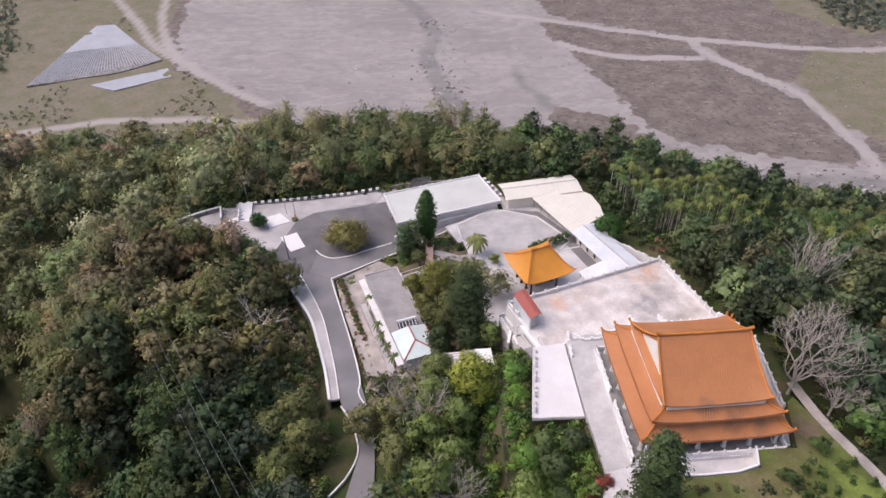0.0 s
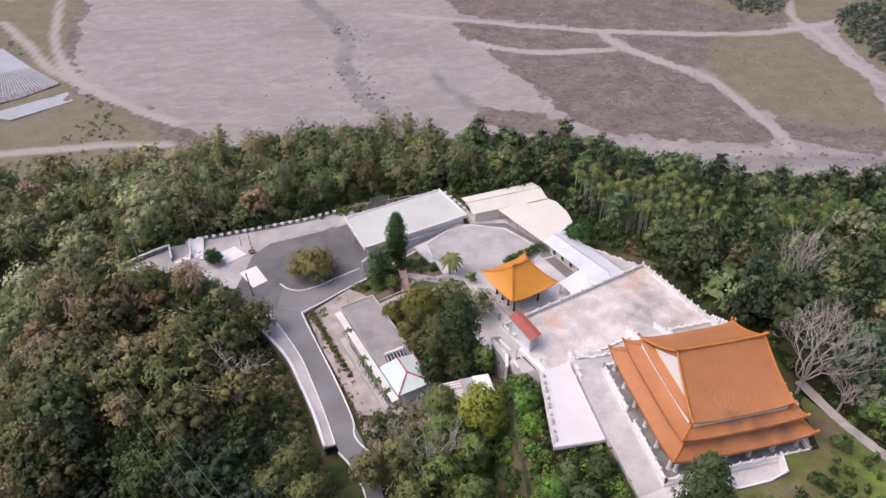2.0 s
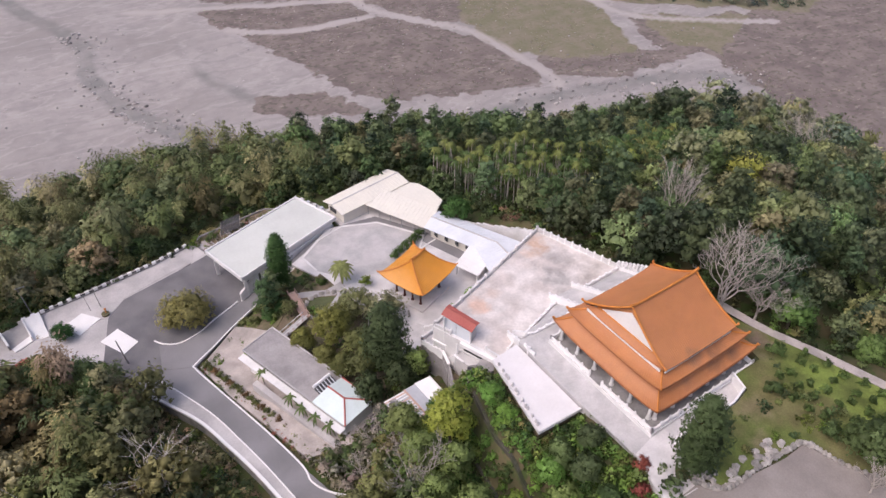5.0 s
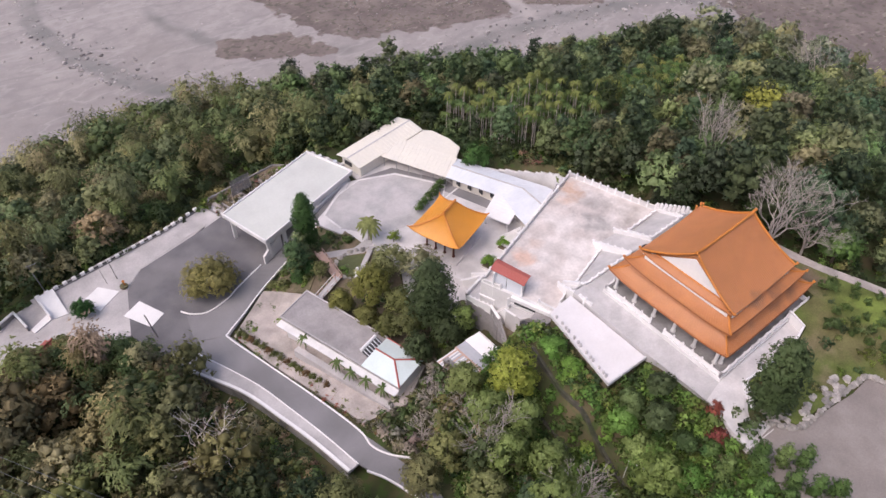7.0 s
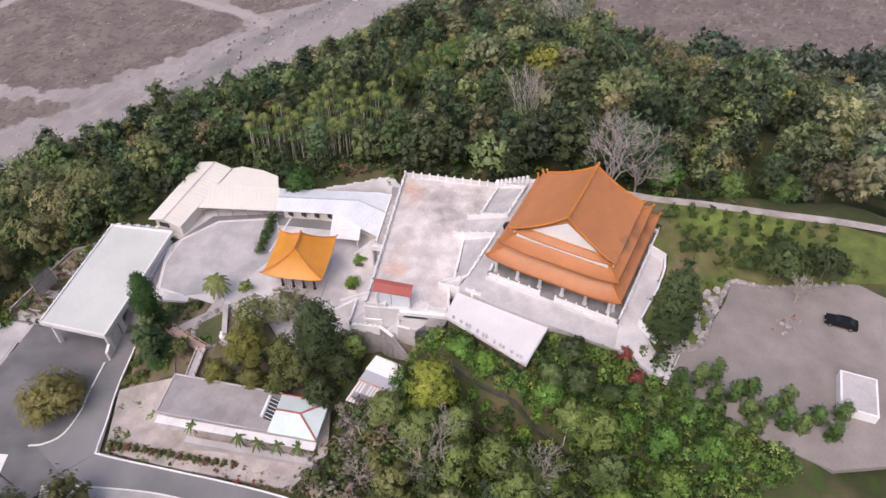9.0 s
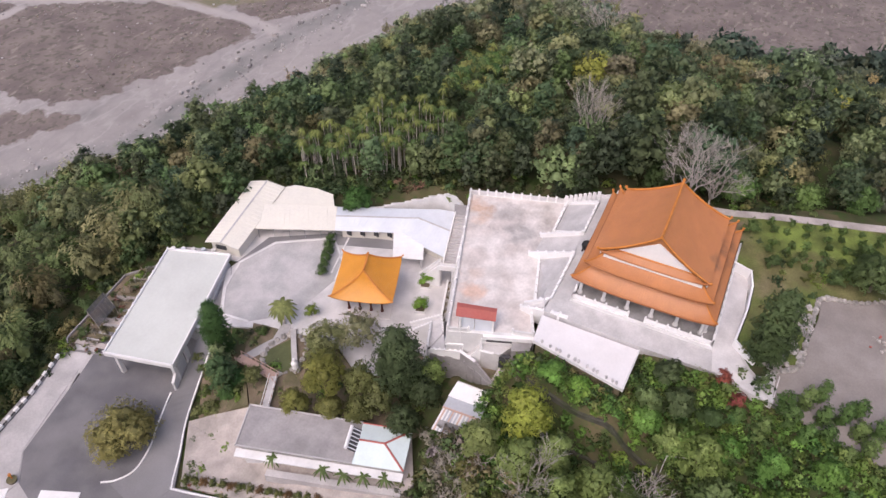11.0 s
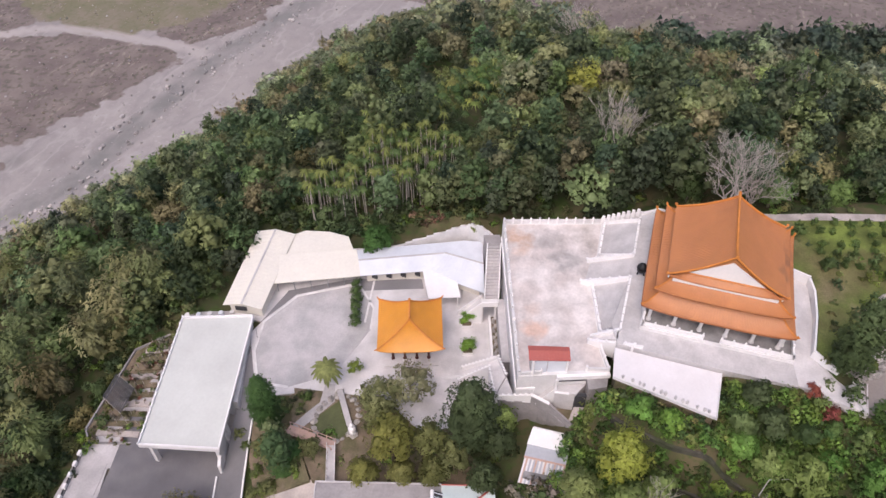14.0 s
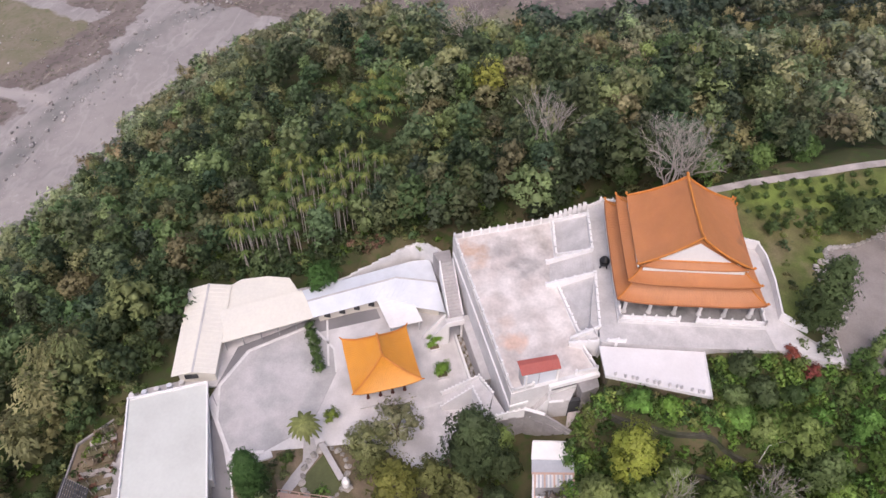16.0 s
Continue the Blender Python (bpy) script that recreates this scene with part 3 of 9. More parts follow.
def ground_material():
    m = bpy.data.materials.new("land")
    m.use_nodes = True
    n, l = m.node_tree.nodes, m.node_tree.links
    bsdf = n["Principled BSDF"]
    bsdf.inputs["Roughness"].default_value = 0.95
    bsdf.inputs["Specular IOR Level"].default_value = 0.15
    geo = n.new("ShaderNodeNewGeometry")
    attribute = n.new("ShaderNodeAttribute")
    attribute.attribute_name = "cover"
    split = n.new("ShaderNodeSeparateColor")
    l.new(attribute.outputs["Color"], split.inputs[0])

    def noise_at(s, detail=6.0, stretch=None):
        t = n.new("ShaderNodeTexNoise")
        t.inputs["Scale"].default_value, t.inputs["Detail"].default_value = s, detail
        if stretch:
            mp = n.new("ShaderNodeMapping")
            mp.inputs["Rotation"].default_value = (0, 0, radians(stretch[0]))
            mp.inputs["Scale"].default_value = (1, stretch[1], 1)
            l.new(geo.outputs["Position"], mp.inputs[0])
            l.new(mp.outputs[0], t.inputs["Vector"])
        else:
            l.new(geo.outputs["Position"], t.inputs["Vector"])
        return t.outputs["Fac"]

    def ramp(fac, a, b, lo=0.0, hi=1.0):
        r = n.new("ShaderNodeMapRange")
        for key, val in (("From Min", a), ("From Max", b), ("To Min", lo), ("To Max", hi)):
            r.inputs[key].default_value = val
        l.new(fac, r.inputs["Value"])
        return r.outputs["Result"]

    def math_node(op, a, b):
        x = n.new("ShaderNodeMath")
        x.operation = op
        for sock, val in zip(x.inputs, (a, b)):
            if isinstance(val, (int, float)):
                sock.default_value = val
            else:
                l.new(val, sock)
        return x.outputs[0]

    def blend(a, b, fac):
        x = n.new("ShaderNodeMix")
        x.data_type = "RGBA"
        for sock, val in ((x.inputs["Factor"], fac), (x.inputs["A"], a), (x.inputs["B"], b)):
            if isinstance(val, tuple):
                sock.default_value = (*val, 1)
            elif isinstance(val, (int, float)):
                sock.default_value = val
            else:
                l.new(val, sock)
        return x.outputs["Result"]

    streaks = noise_at(0.03, 8.0, (-62, 2.2))
    gravel = blend((0.315, 0.288, 0.28), (0.36, 0.33, 0.32), ramp(streaks, 0.3, 0.7))
    gravel = blend(gravel, (0.23, 0.205, 0.205), ramp(noise_at(0.16, 10.0), 0.48, 0.70, 0, 0.4))
    gravel = blend(gravel, (0.43, 0.395, 0.385), ramp(noise_at(0.55, 6.0), 0.62, 0.72, 0, 0.7))
    gravel = blend(gravel, (0.245, 0.222, 0.214), ramp(noise_at(0.011, 5.0, (-62, 1.8)), 0.46, 0.66, 0, 0.6))
    for scale, width, tone, amount in ((0.014, 0.93, (0.25, 0.23, 0.226), 0.5), (0.022, 0.94, (0.41, 0.38, 0.37), 0.5), (0.045, 0.96, (0.26, 0.24, 0.236), 0.3)):
        ridge = math_node("ABSOLUTE", math_node("SUBTRACT", math_node("MULTIPLY", noise_at(scale, 3.5, (-62, 2.6)), 2.0), 1.0), 0.0)
        ridge = math_node("SUBTRACT", 1.0, ridge)
        gravel = blend(gravel, tone, ramp(ridge, width, 1.0, 0, amount))
    wet_fac = math_node("MULTIPLY", ramp(split.outputs[2], 0.5, 0.1), ramp(noise_at(0.06), 0.3, 0.6, 0.25, 0.8))
    gravel = blend(gravel, (0.185, 0.183, 0.178), wet_fac)
    scrub = blend((0.165, 0.135, 0.128), (0.225, 0.188, 0.172), ramp(noise_at(0.07, 8.0), 0.38, 0.62))
    scrub = blend(scrub, (0.115, 0.105, 0.085), ramp(noise_at(0.28, 6.0), 0.50, 0.64, 0, 0.8))
    scrub = blend(scrub, (0.29, 0.255, 0.22), ramp(noise_at(0.13, 7.0, (15, 2.5)), 0.60, 0.68, 0, 0.75))
    edge = math_node("ADD", split.outputs[0], ramp(noise_at(0.12, 6.0), 0.3, 0.7, -0.35, 0.35))
    colour = blend(gravel, scrub, ramp(edge, 0.42, 0.58))
    grass = blend((0.185, 0.172, 0.115), (0.225, 0.195, 0.15), ramp(noise_at(0.09, 7.0), 0.4, 0.6))
    grass = blend(grass, (0.14, 0.15, 0.085), ramp(noise_at(0.4), 0.5, 0.7, 0, 0.7))
    edge2 = math_node("ADD", split.outputs[1], ramp(noise_at(0.1, 6.0), 0.3, 0.7, -0.3, 0.3))
    colour = blend(colour, grass, ramp(edge2, 0.4, 0.62))
    colour = blend(colour, (0.40, 0.36, 0.345), ramp(split.outputs[2], 0.6, 0.95, 0, 0.9))
    floor = blend((0.055, 0.062, 0.028), (0.12, 0.10, 0.055), ramp(noise_at(0.12, 7.0), 0.45, 0.65))
    floor = blend(floor, (0.05, 0.085, 0.022), ramp(noise_at(0.5, 4.0), 0.5, 0.62, 0, 0.8))
    colour = blend(colour, floor, attribute.outputs["Alpha"])
    l.new(colour, bsdf.inputs["Base Color"])
    b = n.new("ShaderNodeBump")
    b.inputs["Strength"].default_value, b.inputs["Distance"].default_value = 0.3, 0.4
    l.new(noise_at(0.7, 6.0), b.inputs["Height"])
    l.new(b.outputs[0], bsdf.inputs["Normal"])
    return m


me.materials.append(ground_material())


# ---------------------------------------------------------------- woods
def unit(v):
    return v / (np.linalg.norm(v, axis=-1, keepdims=True) + 1e-9)


class Foliage:
    """Triangles of leaf sprays, the direction in which each one's part of the crown bulges, and a tone for each."""

    def __init__(self, tris, bulge, tone):
        self.tris, self.bulge, self.tone = tris, bulge, tone

    @staticmethod
    def joined(parts):
        return Foliage(np.concatenate([p.tris for p in parts]), np.concatenate([p.bulge for p in parts]), np.concatenate([p.tone for p in parts]))


def leaf_cards(rng, centres, facing, size, slim=(0.45, 0.8), along=None):
    """Pointed leaf sprays, one blade each, facing roughly outwards; along: the way in which they hang."""
    n = len(centres)
    nrm = unit(facing + rng.normal(0, 0.36, (n, 3)) + np.array([0, 0, 0.45]))
    a = unit(np.cross(nrm, rng.normal(0, 1, (n, 3)))) if along is None else unit(along + rng.normal(0, 0.3, (n, 3)))
    b = unit(np.cross(nrm, a))
    s = size * rng.uniform(0.65, 1.35, (n, 1))
    w = s * rng.uniform(*slim, (n, 1))
    return np.stack([centres + a * s, centres - a * s * 0.6 + b * w, centres - a * s * 0.6 - b * w], 1)


BULB = [unit(np.array(v, float)) for v in ((1, 0, 0), (0, 1, 0), (-1, 0, 0), (0, -1, 0), (0, 0, 1), (0.7, 0.7, -0.6), (-0.7, 0.7, -0.6), (-0.7, -0.7, -0.6), (0.7, -0.7, -0.6))]
BULB_FACES = ((0, 1, 4), (1, 2, 4), (2, 3, 4), (3, 0, 4), (0, 5, 1), (1, 6, 2), (2, 7, 3), (3, 8, 0))


def lobe_foliage(rng, c, r, axis, leaves, leaf, slim=(0.45, 0.8)):
    """One lobe of a crown: sprays gathered in tufts over a darker inner mass of leaves."""
    tufts = max(2, leaves // 6)
    d = rng.normal(0, 1, (tufts, 3))
    d[:, 2] = np.abs(d[:, 2]) * 0.95 - 0.28
    d = unit(d)
    heads = c + d * r * rng.uniform(0.68, 1.2, (tufts, 1))
    tone = rng.uniform(0.86, 1.14) * rng.uniform(0.88, 1.12, tufts)
    who = np.repeat(np.arange(tufts), 6)
    p = heads[who] + rng.normal(0, leaf * 0.95, (len(who), 3)) * np.array([1, 1, 0.6])
    away = p - axis
    away[:, 2] *= 0.4
    bulge = unit(unit(p - c) * 0.55 + d[who] * 0.3 + unit(away) * 0.65 + rng.normal(0, 0.14, p.shape))
    sprays = Foliage(leaf_cards(rng, p, d[who], leaf, slim), np.repeat(bulge[:, None], 3, 1), tone[who] * rng.uniform(0.93, 1.07, len(who)))
    turn = rng.uniform(0, 1.5)
    m = np.array([[math.cos(turn), math.sin(turn), 0], [-math.sin(turn), math.cos(turn), 0], [0, 0, 1]])
    v = (np.array(BULB) @ m) * rng.uniform(0.62, 1.05, (len(BULB), 1))
    mass = np.array([[v[k] for k in f] for f in BULB_FACES])
    # lower tones on the mass put the crown's inner shade into its colour
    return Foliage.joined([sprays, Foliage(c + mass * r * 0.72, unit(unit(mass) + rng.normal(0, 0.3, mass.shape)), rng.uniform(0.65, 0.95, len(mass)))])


def crown_quads(seed, width, low, top, lobes, leaves, leaf, spread=0.55, pointed=False):
    """A crown of many sprays on uneven lobes round a trunk at the origin."""
    rng = np.random.default_rng(seed)
    out = []
    for k in range(lobes):
        f = (k + 0.5) / lobes
        ang = k * 2.4 + rng.uniform(-0.5, 0.5)
        if pointed == "spindle":
            z = low + (top - low) * f * 0.95
            rad = width / 2 * max(0.12, math.sin(math.pi * (f * 0.80 + 0.17))) ** 0.6 * rng.uniform(0.88, 1.08)
            c = np.array([math.cos(ang) * rad * 0.4, math.sin(ang) * rad * 0.4, z])
            r = np.array([rad * 0.62 + 0.2, rad * 0.62 + 0.2, (top - low) * 0.085])
        elif pointed:
            z = low + (top - low) * f
            rad = width / 2 * (1.02 - f) * rng.uniform(0.85, 1.1)
            c = np.array([math.cos(ang) * rad * 0.35, math.sin(ang) * rad * 0.35, z])
            r = np.array([rad * 0.8 + 0.25, rad * 0.8 + 0.25, (top - low) / lobes * 1.5])
        else:
            z = low + (top - low) * (0.25 + 0.6 * f) + rng.uniform(-0.4, 0.4)
            rad = width / 2 * spread * math.sqrt(max(0.05, 1 - (2 * f - 0.7) ** 2 * 0.5)) * (0 if k == lobes - 1 else 1)
            c = np.array([math.cos(ang) * rad, math.sin(ang) * rad, z])
            q = width * rng.uniform(0.12, 0.26)
            r = np.array([q, q, q * rng.uniform(0.6, 0.85)])
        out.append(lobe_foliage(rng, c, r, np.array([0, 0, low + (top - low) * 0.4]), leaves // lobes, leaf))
    return Foliage.joined(out)


def bamboo_quads(seed, width, top, culms, leaves, leaf):
    """A clump of arching canes hung with narrow drooping sprays."""
    rng = np.random.default_rng(seed)
    out = []
    for k in range(culms):
        ang = rng.uniform(0, 6.28)
        reach = width / 2 * rng.uniform(0.3, 1.0)
        high = top * rng.uniform(0.8, 1.12)
        t = np.sort(rng.uniform(0.3, 1.0, leaves // culms))
        z = high * (1 - (1 - t) ** 1.7) - (t > 0.78) * (t - 0.78) * top * 0.8
        rr = reach * t ** 1.8
        out_dir = np.array([math.cos(ang), math.sin(ang), 0])
        p = out_dir * rr[:, None] + np.stack([0 * t, 0 * t, z], 1) + rng.normal(0, 0.4, (len(t), 3)) * np.array([1, 1, 0.6])
        d = np.repeat((out_dir * 0.7 + np.array([0, 0, 0.6]))[None], len(t), 0)
        bulge = unit(d + rng.normal(0, 0.25, p.shape) + unit(p - np.array([0, 0, top * 0.5])) * 0.6)
        hang = out_dir * 0.8 + np.array([0, 0, -0.55])
        tone = rng.uniform(0.8, 1.2) * rng.uniform(0.88, 1.12, len(t))
        out.append(Foliage(leaf_cards(rng, p, d, leaf * 1.25, (0.24, 0.42), hang), np.repeat(bulge[:, None], 3, 1), tone))
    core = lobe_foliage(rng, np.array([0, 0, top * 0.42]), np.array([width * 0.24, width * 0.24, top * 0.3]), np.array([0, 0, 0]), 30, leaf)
    return Foliage.joined(out + [core])


def leaf_mesh(name, foliage, tints, label="", category="", kind="", parent=None):
    """One mesh of leaf sprays, shaded by the bulge of the crown, with a tint for each spray."""
    tris, bulge = foliage.tris, foliage.bulge
    n, k = tris.shape[:2]
    flat = np.cross(tris[:, 1] - tris[:, 0], tris[:, 2] - tris[:, 0])
    back = (flat * bulge.mean(1)).sum(-1) < 0
    tris = np.where(back[:, None, None], tris[:, ::-1], tris)
    bulge = np.where(back[:, None, None], bulge[:, ::-1], bulge)
    mesh = bpy.data.meshes.new(name)
    mesh.vertices.add(n * k)
    mesh.vertices.foreach_set("co", tris.reshape(-1).astype(np.float32))
    mesh.loops.add(n * k)
    mesh.loops.foreach_set("vertex_index", np.arange(n * k, dtype=np.int32))
    mesh.polygons.add(n)
    mesh.polygons.foreach_set("loop_start", np.arange(0, n * k, k, dtype=np.int32))
    attr = mesh.color_attributes.new("tint", "FLOAT_COLOR", "POINT")
    rgba = np.ones((n, k, 4), np.float32)
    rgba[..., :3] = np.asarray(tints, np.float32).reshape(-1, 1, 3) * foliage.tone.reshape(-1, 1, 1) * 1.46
    attr.data.foreach_set("color", rgba.reshape(-1))
    mesh.materials.append(LEAF)
    mesh.update(calc_edges=True)
    mesh.polygons.foreach_set("use_smooth", np.ones(n, bool))
    soft_normals = mesh.attributes.new("custom_normal", "FLOAT_VECTOR", "POINT")
    soft_normals.data.foreach_set("vector", unit(bulge).reshape(-1).astype(np.float32))
    ob = new(name, mesh)
    ob.parent = parent
    return tagged(ob, label, category, kind=kind)


DARK_GREEN, MID_GREEN, OLIVE = (0.058, 0.084, 0.036), (0.092, 0.126, 0.048), (0.142, 0.152, 0.062)
E_DARK, E_MID, E_OLIVE = (0.068, 0.10, 0.048), (0.14, 0.185, 0.08), (0.19, 0.21, 0.09)
STRAW, BROWN, BRIGHT = (0.225, 0.205, 0.10), (0.20, 0.165, 0.105), (0.125, 0.180, 0.040)

BROAD = [crown_quads(10 + i, w, w * 0.35, w * (1.15 + 0.1 * (i % 3)), 16, 620, 0.32, 0.66) for i, w in enumerate((7.5, 6.5, 8.5, 7.0, 6.0))]
TALL = [crown_quads(30 + i, w, 2.0, h, 18, 600, 0.3, 0.5) for i, (w, h) in enumerate(((5.5, 12), (6, 13), (5, 11)))]
BAMBOO = [bamboo_quads(50 + i, w, h, 20, 600, 0.32) for i, (w, h) in enumerate(((8, 11), (7, 12), (9, 10)))]
FAR = [crown_quads(70 + i, w, w * 0.3, w * 1.15, 11, 220, 0.52, 0.62) for i, w in enumerate((7.5, 6.5, 8.5, 7.0))]
FAR_BAMBOO = [bamboo_quads(80 + i, 8, 10, 12, 230, 0.5) for i in range(2)]
SHRUB = [crown_quads(90 + i, w, 0.2, w * 0.7, 4, 84, 0.25) for i, w in enumerate((2.2, 2.8, 1.8))]

FAR_GROVE = [(66, 150), (77, 141), (86, 129), (113, 117), (125, 126), (118, 136), (98, 160), (86, 167)]
GROVE = [(38, 148), (43, 140.5), (47.5, 134), (54, 131), (66, 125), (72, 132), (62, 146), (47, 158)]
CLEAR = [([(-25, 93), (-12, 93), (-10, 68), (-21, 68)], 2.5), ([(-17, 160), (11, 159), (9, 169), (-18, 170)], 1.0), ([(-26, 126), (-14, 131), (-8, 136), (-12, 140), (-30, 138)], 2.5), (GROVE, 0.5), (FAR_GROVE, 0.0), (PADS[6][0], 3.5), ([(33, 131), (44, 120), (48, 110), (52, 116), (42, 131)], 1.0), ([(20, 71), (12, 69), (13, 86), (10, 90), (2, 92), (-4, 88), (-3, 70), (0, 42), (16, 40), (19, 53)], 1.0),
         (PADS[0][0], 3.0), (PADS[1][0], 3.5), (PADS[2][0], 6.0), (PADS[3][0], 2.5), ([(-19, 118), (-9, 124), (3, 99), (-9, 88)], 4.0), (PADS[5][0], 2.5),
         ([(5, 70), (14, 70), (15, 84), (11, 98), (2, 98), (-4, 90)], 2.5), ([(41, 59), (53, 68), (68, 38), (66, 15), (38, 15)], 4.0)]
rng = np.random.default_rng(5)


def scatter(x0, x1, y0, y1, step, keep):
    ax, ay = np.meshgrid(np.arange(x0, x1, step), np.arange(y0, y1, step))
    ax = ax.ravel() + rng.uniform(-0.42, 0.42, ax.size) * step
    ay = ay.ravel() + rng.uniform(-0.42, 0.42, ay.size) * step
    ok = keep(ax, ay)
    return ax[ok], ay[ok]


ROAD_XY = [(p[0], p[1], 0) for p in ROAD_MID]


def woodland(ax, ay, room=0.0, inset=4):
    _, hill_ok = distance(ax, ay, HILL)
    ok = hill_ok & (distance(ax, ay, [(-900, -900), (900, -900), (900, -800), (-900, -800)])[0] > 0)
    for poly, margin in CLEAR:
        ok &= distance(ax, ay, poly)[0] > margin + room
    away = near_line(ROAD_XY, ax, ay)
    ok &= (away > 7.2 + room) & ~((away < 13 + room) & (ax < -17) & (ay > 90) & (ay < 119))
    return ok


def plant(points, prototypes, tints, size=(0.65, 1.5), sink=0.3):
    """Foliage and tints of prototypes set at points."""
    grown, colours = [], []
    px, py = points
    pz = height(px, py) - sink
    for i in range(len(px)):
        proto = prototypes[rng.integers(len(prototypes))]
        s, a = rng.uniform(*size), rng.uniform(0, 6.28)
        c, d = math.cos(a), math.sin(a)
        turned = np.array([[c, d, 0], [-d, c, 0], [0, 0, 1]])
        tris = (proto.tris @ turned) * np.array([s, s, s * rng.uniform(0.85, 1.15)]) + np.array([px[i], py[i], pz[i]])
        tone = np.array(tints[rng.integers(len(tints))]) * rng.uniform(0.74, 1.26)
        tone = np.clip(tone * (1 + rng.normal(0, 0.06, 3)), 0.008, 0.6)
        grown.append(Foliage(tris, proto.bulge @ turned, proto.tone))
        colours.append(np.repeat(tone[None], len(tris), 0))
    return Foliage.joined(grown), np.concatenate(colours)


def woods(name, label, sets):
    f, c = zip(*[plant(*s) for s in sets if len(s[0][0])])
    return leaf_mesh(name, Foliage.joined(f), np.concatenate(c), label, "woods", "stuff")


ax, ay = scatter(-120, 150, 48, 235, 5.5, woodland)
west = (ax < -14 + 0.12 * (ay - 150)) | (ay > 166) & (ax < 20)
pick = rng.random(len(ax))
below = west & (ax < -24) & (ay < 134)
bam = west & (pick < np.where(below, np.where((ax < -38) & (ay > 108), 0.5, 0.14), 0.42))
# far western slope: paler tints below put distance haze into the leaf colour
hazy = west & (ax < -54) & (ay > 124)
behind = ~west & (ax > 42) & (ax < 84) & (ay < 128) & (ay > 96)
tall = ~west & (pick < np.where(behind, 0.7, 0.35))
broad = ~bam & ~tall
woods("bamboo_thicket", "straw-green bamboo clumps on the hillside", [((ax[bam & ~below], ay[bam & ~below]), BAMBOO, [STRAW, OLIVE, (0.20, 0.19, 0.09), (0.13, 0.15, 0.06), (0.10, 0.12, 0.05)]),
                                                                               ((ax[bam & below], ay[bam & below]), BAMBOO, [STRAW, OLIVE, STRAW, BROWN, (0.10, 0.12, 0.045)])])
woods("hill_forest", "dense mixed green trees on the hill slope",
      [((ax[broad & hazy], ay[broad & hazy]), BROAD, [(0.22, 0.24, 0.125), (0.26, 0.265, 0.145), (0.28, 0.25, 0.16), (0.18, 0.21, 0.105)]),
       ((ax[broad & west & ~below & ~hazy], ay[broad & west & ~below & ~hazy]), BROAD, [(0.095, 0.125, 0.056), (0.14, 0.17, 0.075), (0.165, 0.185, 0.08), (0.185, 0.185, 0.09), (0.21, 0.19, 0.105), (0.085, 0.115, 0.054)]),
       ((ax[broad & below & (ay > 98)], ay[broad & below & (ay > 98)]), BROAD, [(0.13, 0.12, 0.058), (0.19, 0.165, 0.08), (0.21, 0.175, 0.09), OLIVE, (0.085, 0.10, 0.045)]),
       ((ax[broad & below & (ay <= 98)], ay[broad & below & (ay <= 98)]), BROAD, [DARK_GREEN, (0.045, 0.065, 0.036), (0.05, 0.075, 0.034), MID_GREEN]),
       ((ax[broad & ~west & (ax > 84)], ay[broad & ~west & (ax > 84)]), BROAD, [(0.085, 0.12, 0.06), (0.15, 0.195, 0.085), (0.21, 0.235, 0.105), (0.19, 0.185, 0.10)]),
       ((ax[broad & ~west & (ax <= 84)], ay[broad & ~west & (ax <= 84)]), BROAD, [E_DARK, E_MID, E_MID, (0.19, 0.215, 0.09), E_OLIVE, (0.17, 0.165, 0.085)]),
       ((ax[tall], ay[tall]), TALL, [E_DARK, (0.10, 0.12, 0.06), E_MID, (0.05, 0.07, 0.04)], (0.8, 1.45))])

GATE_WOODS = [(-66, 137), (-58, 136), (-40, 128), (-35, 119), (-41, 108), (-39, 96), (-34, 80), (-40, 66), (-75, 72), (-82, 112)]
ax, ay = scatter(-84, -30, 64, 140, 5.8, lambda a, b: distance(a, b, GATE_WOODS)[1])
dry = ((ax < -50) & (ay > 106)) | ((ax < -44) & (ay > 118))
low_wood = ~dry & (ay < 94)
mid_wood = ~dry & (ay >= 94)
woods("gate_woods", "dark dense trees on the slope below the gate", [((ax[low_wood], ay[low_wood]), BROAD + TALL, [DARK_GREEN, (0.036, 0.052, 0.03), (0.04, 0.06, 0.028), (0.07, 0.095, 0.04)], (0.95, 1.55)),
                                                                                 ((ax[mid_wood], ay[mid_wood]), BROAD + TALL, [DARK_GREEN, (0.085, 0.105, 0.048), (0.125, 0.125, 0.058), OLIVE, (0.17, 0.145, 0.075), (0.20, 0.17, 0.09)], (0.95, 1.55)),
                                                                                 ((ax[dry], ay[dry]), BROAD + BAMBOO, [OLIVE, STRAW, (0.19, 0.165, 0.08), BROWN, (0.20, 0.17, 0.09), MID_GREEN], (0.95, 1.5))])

BACK_WOODS = [(50.2, 91), (52.5, 88.5), (58, 83), (66, 84), (66, 100), (58, 118), (50.5, 124), (48, 114), (51, 101)]
ax, ay = scatter(46, 68, 80, 126, 4.4, lambda a, b: distance(a, b, BACK_WOODS)[1])
woods("back_woods", "tall dark feathery trees rising behind the terrace", [((ax, ay), TALL, [(0.05, 0.068, 0.036), (0.06, 0.085, 0.042), (0.085, 0.10, 0.048), (0.12, 0.105, 0.06)], (0.85, 1.35), 1.0)])

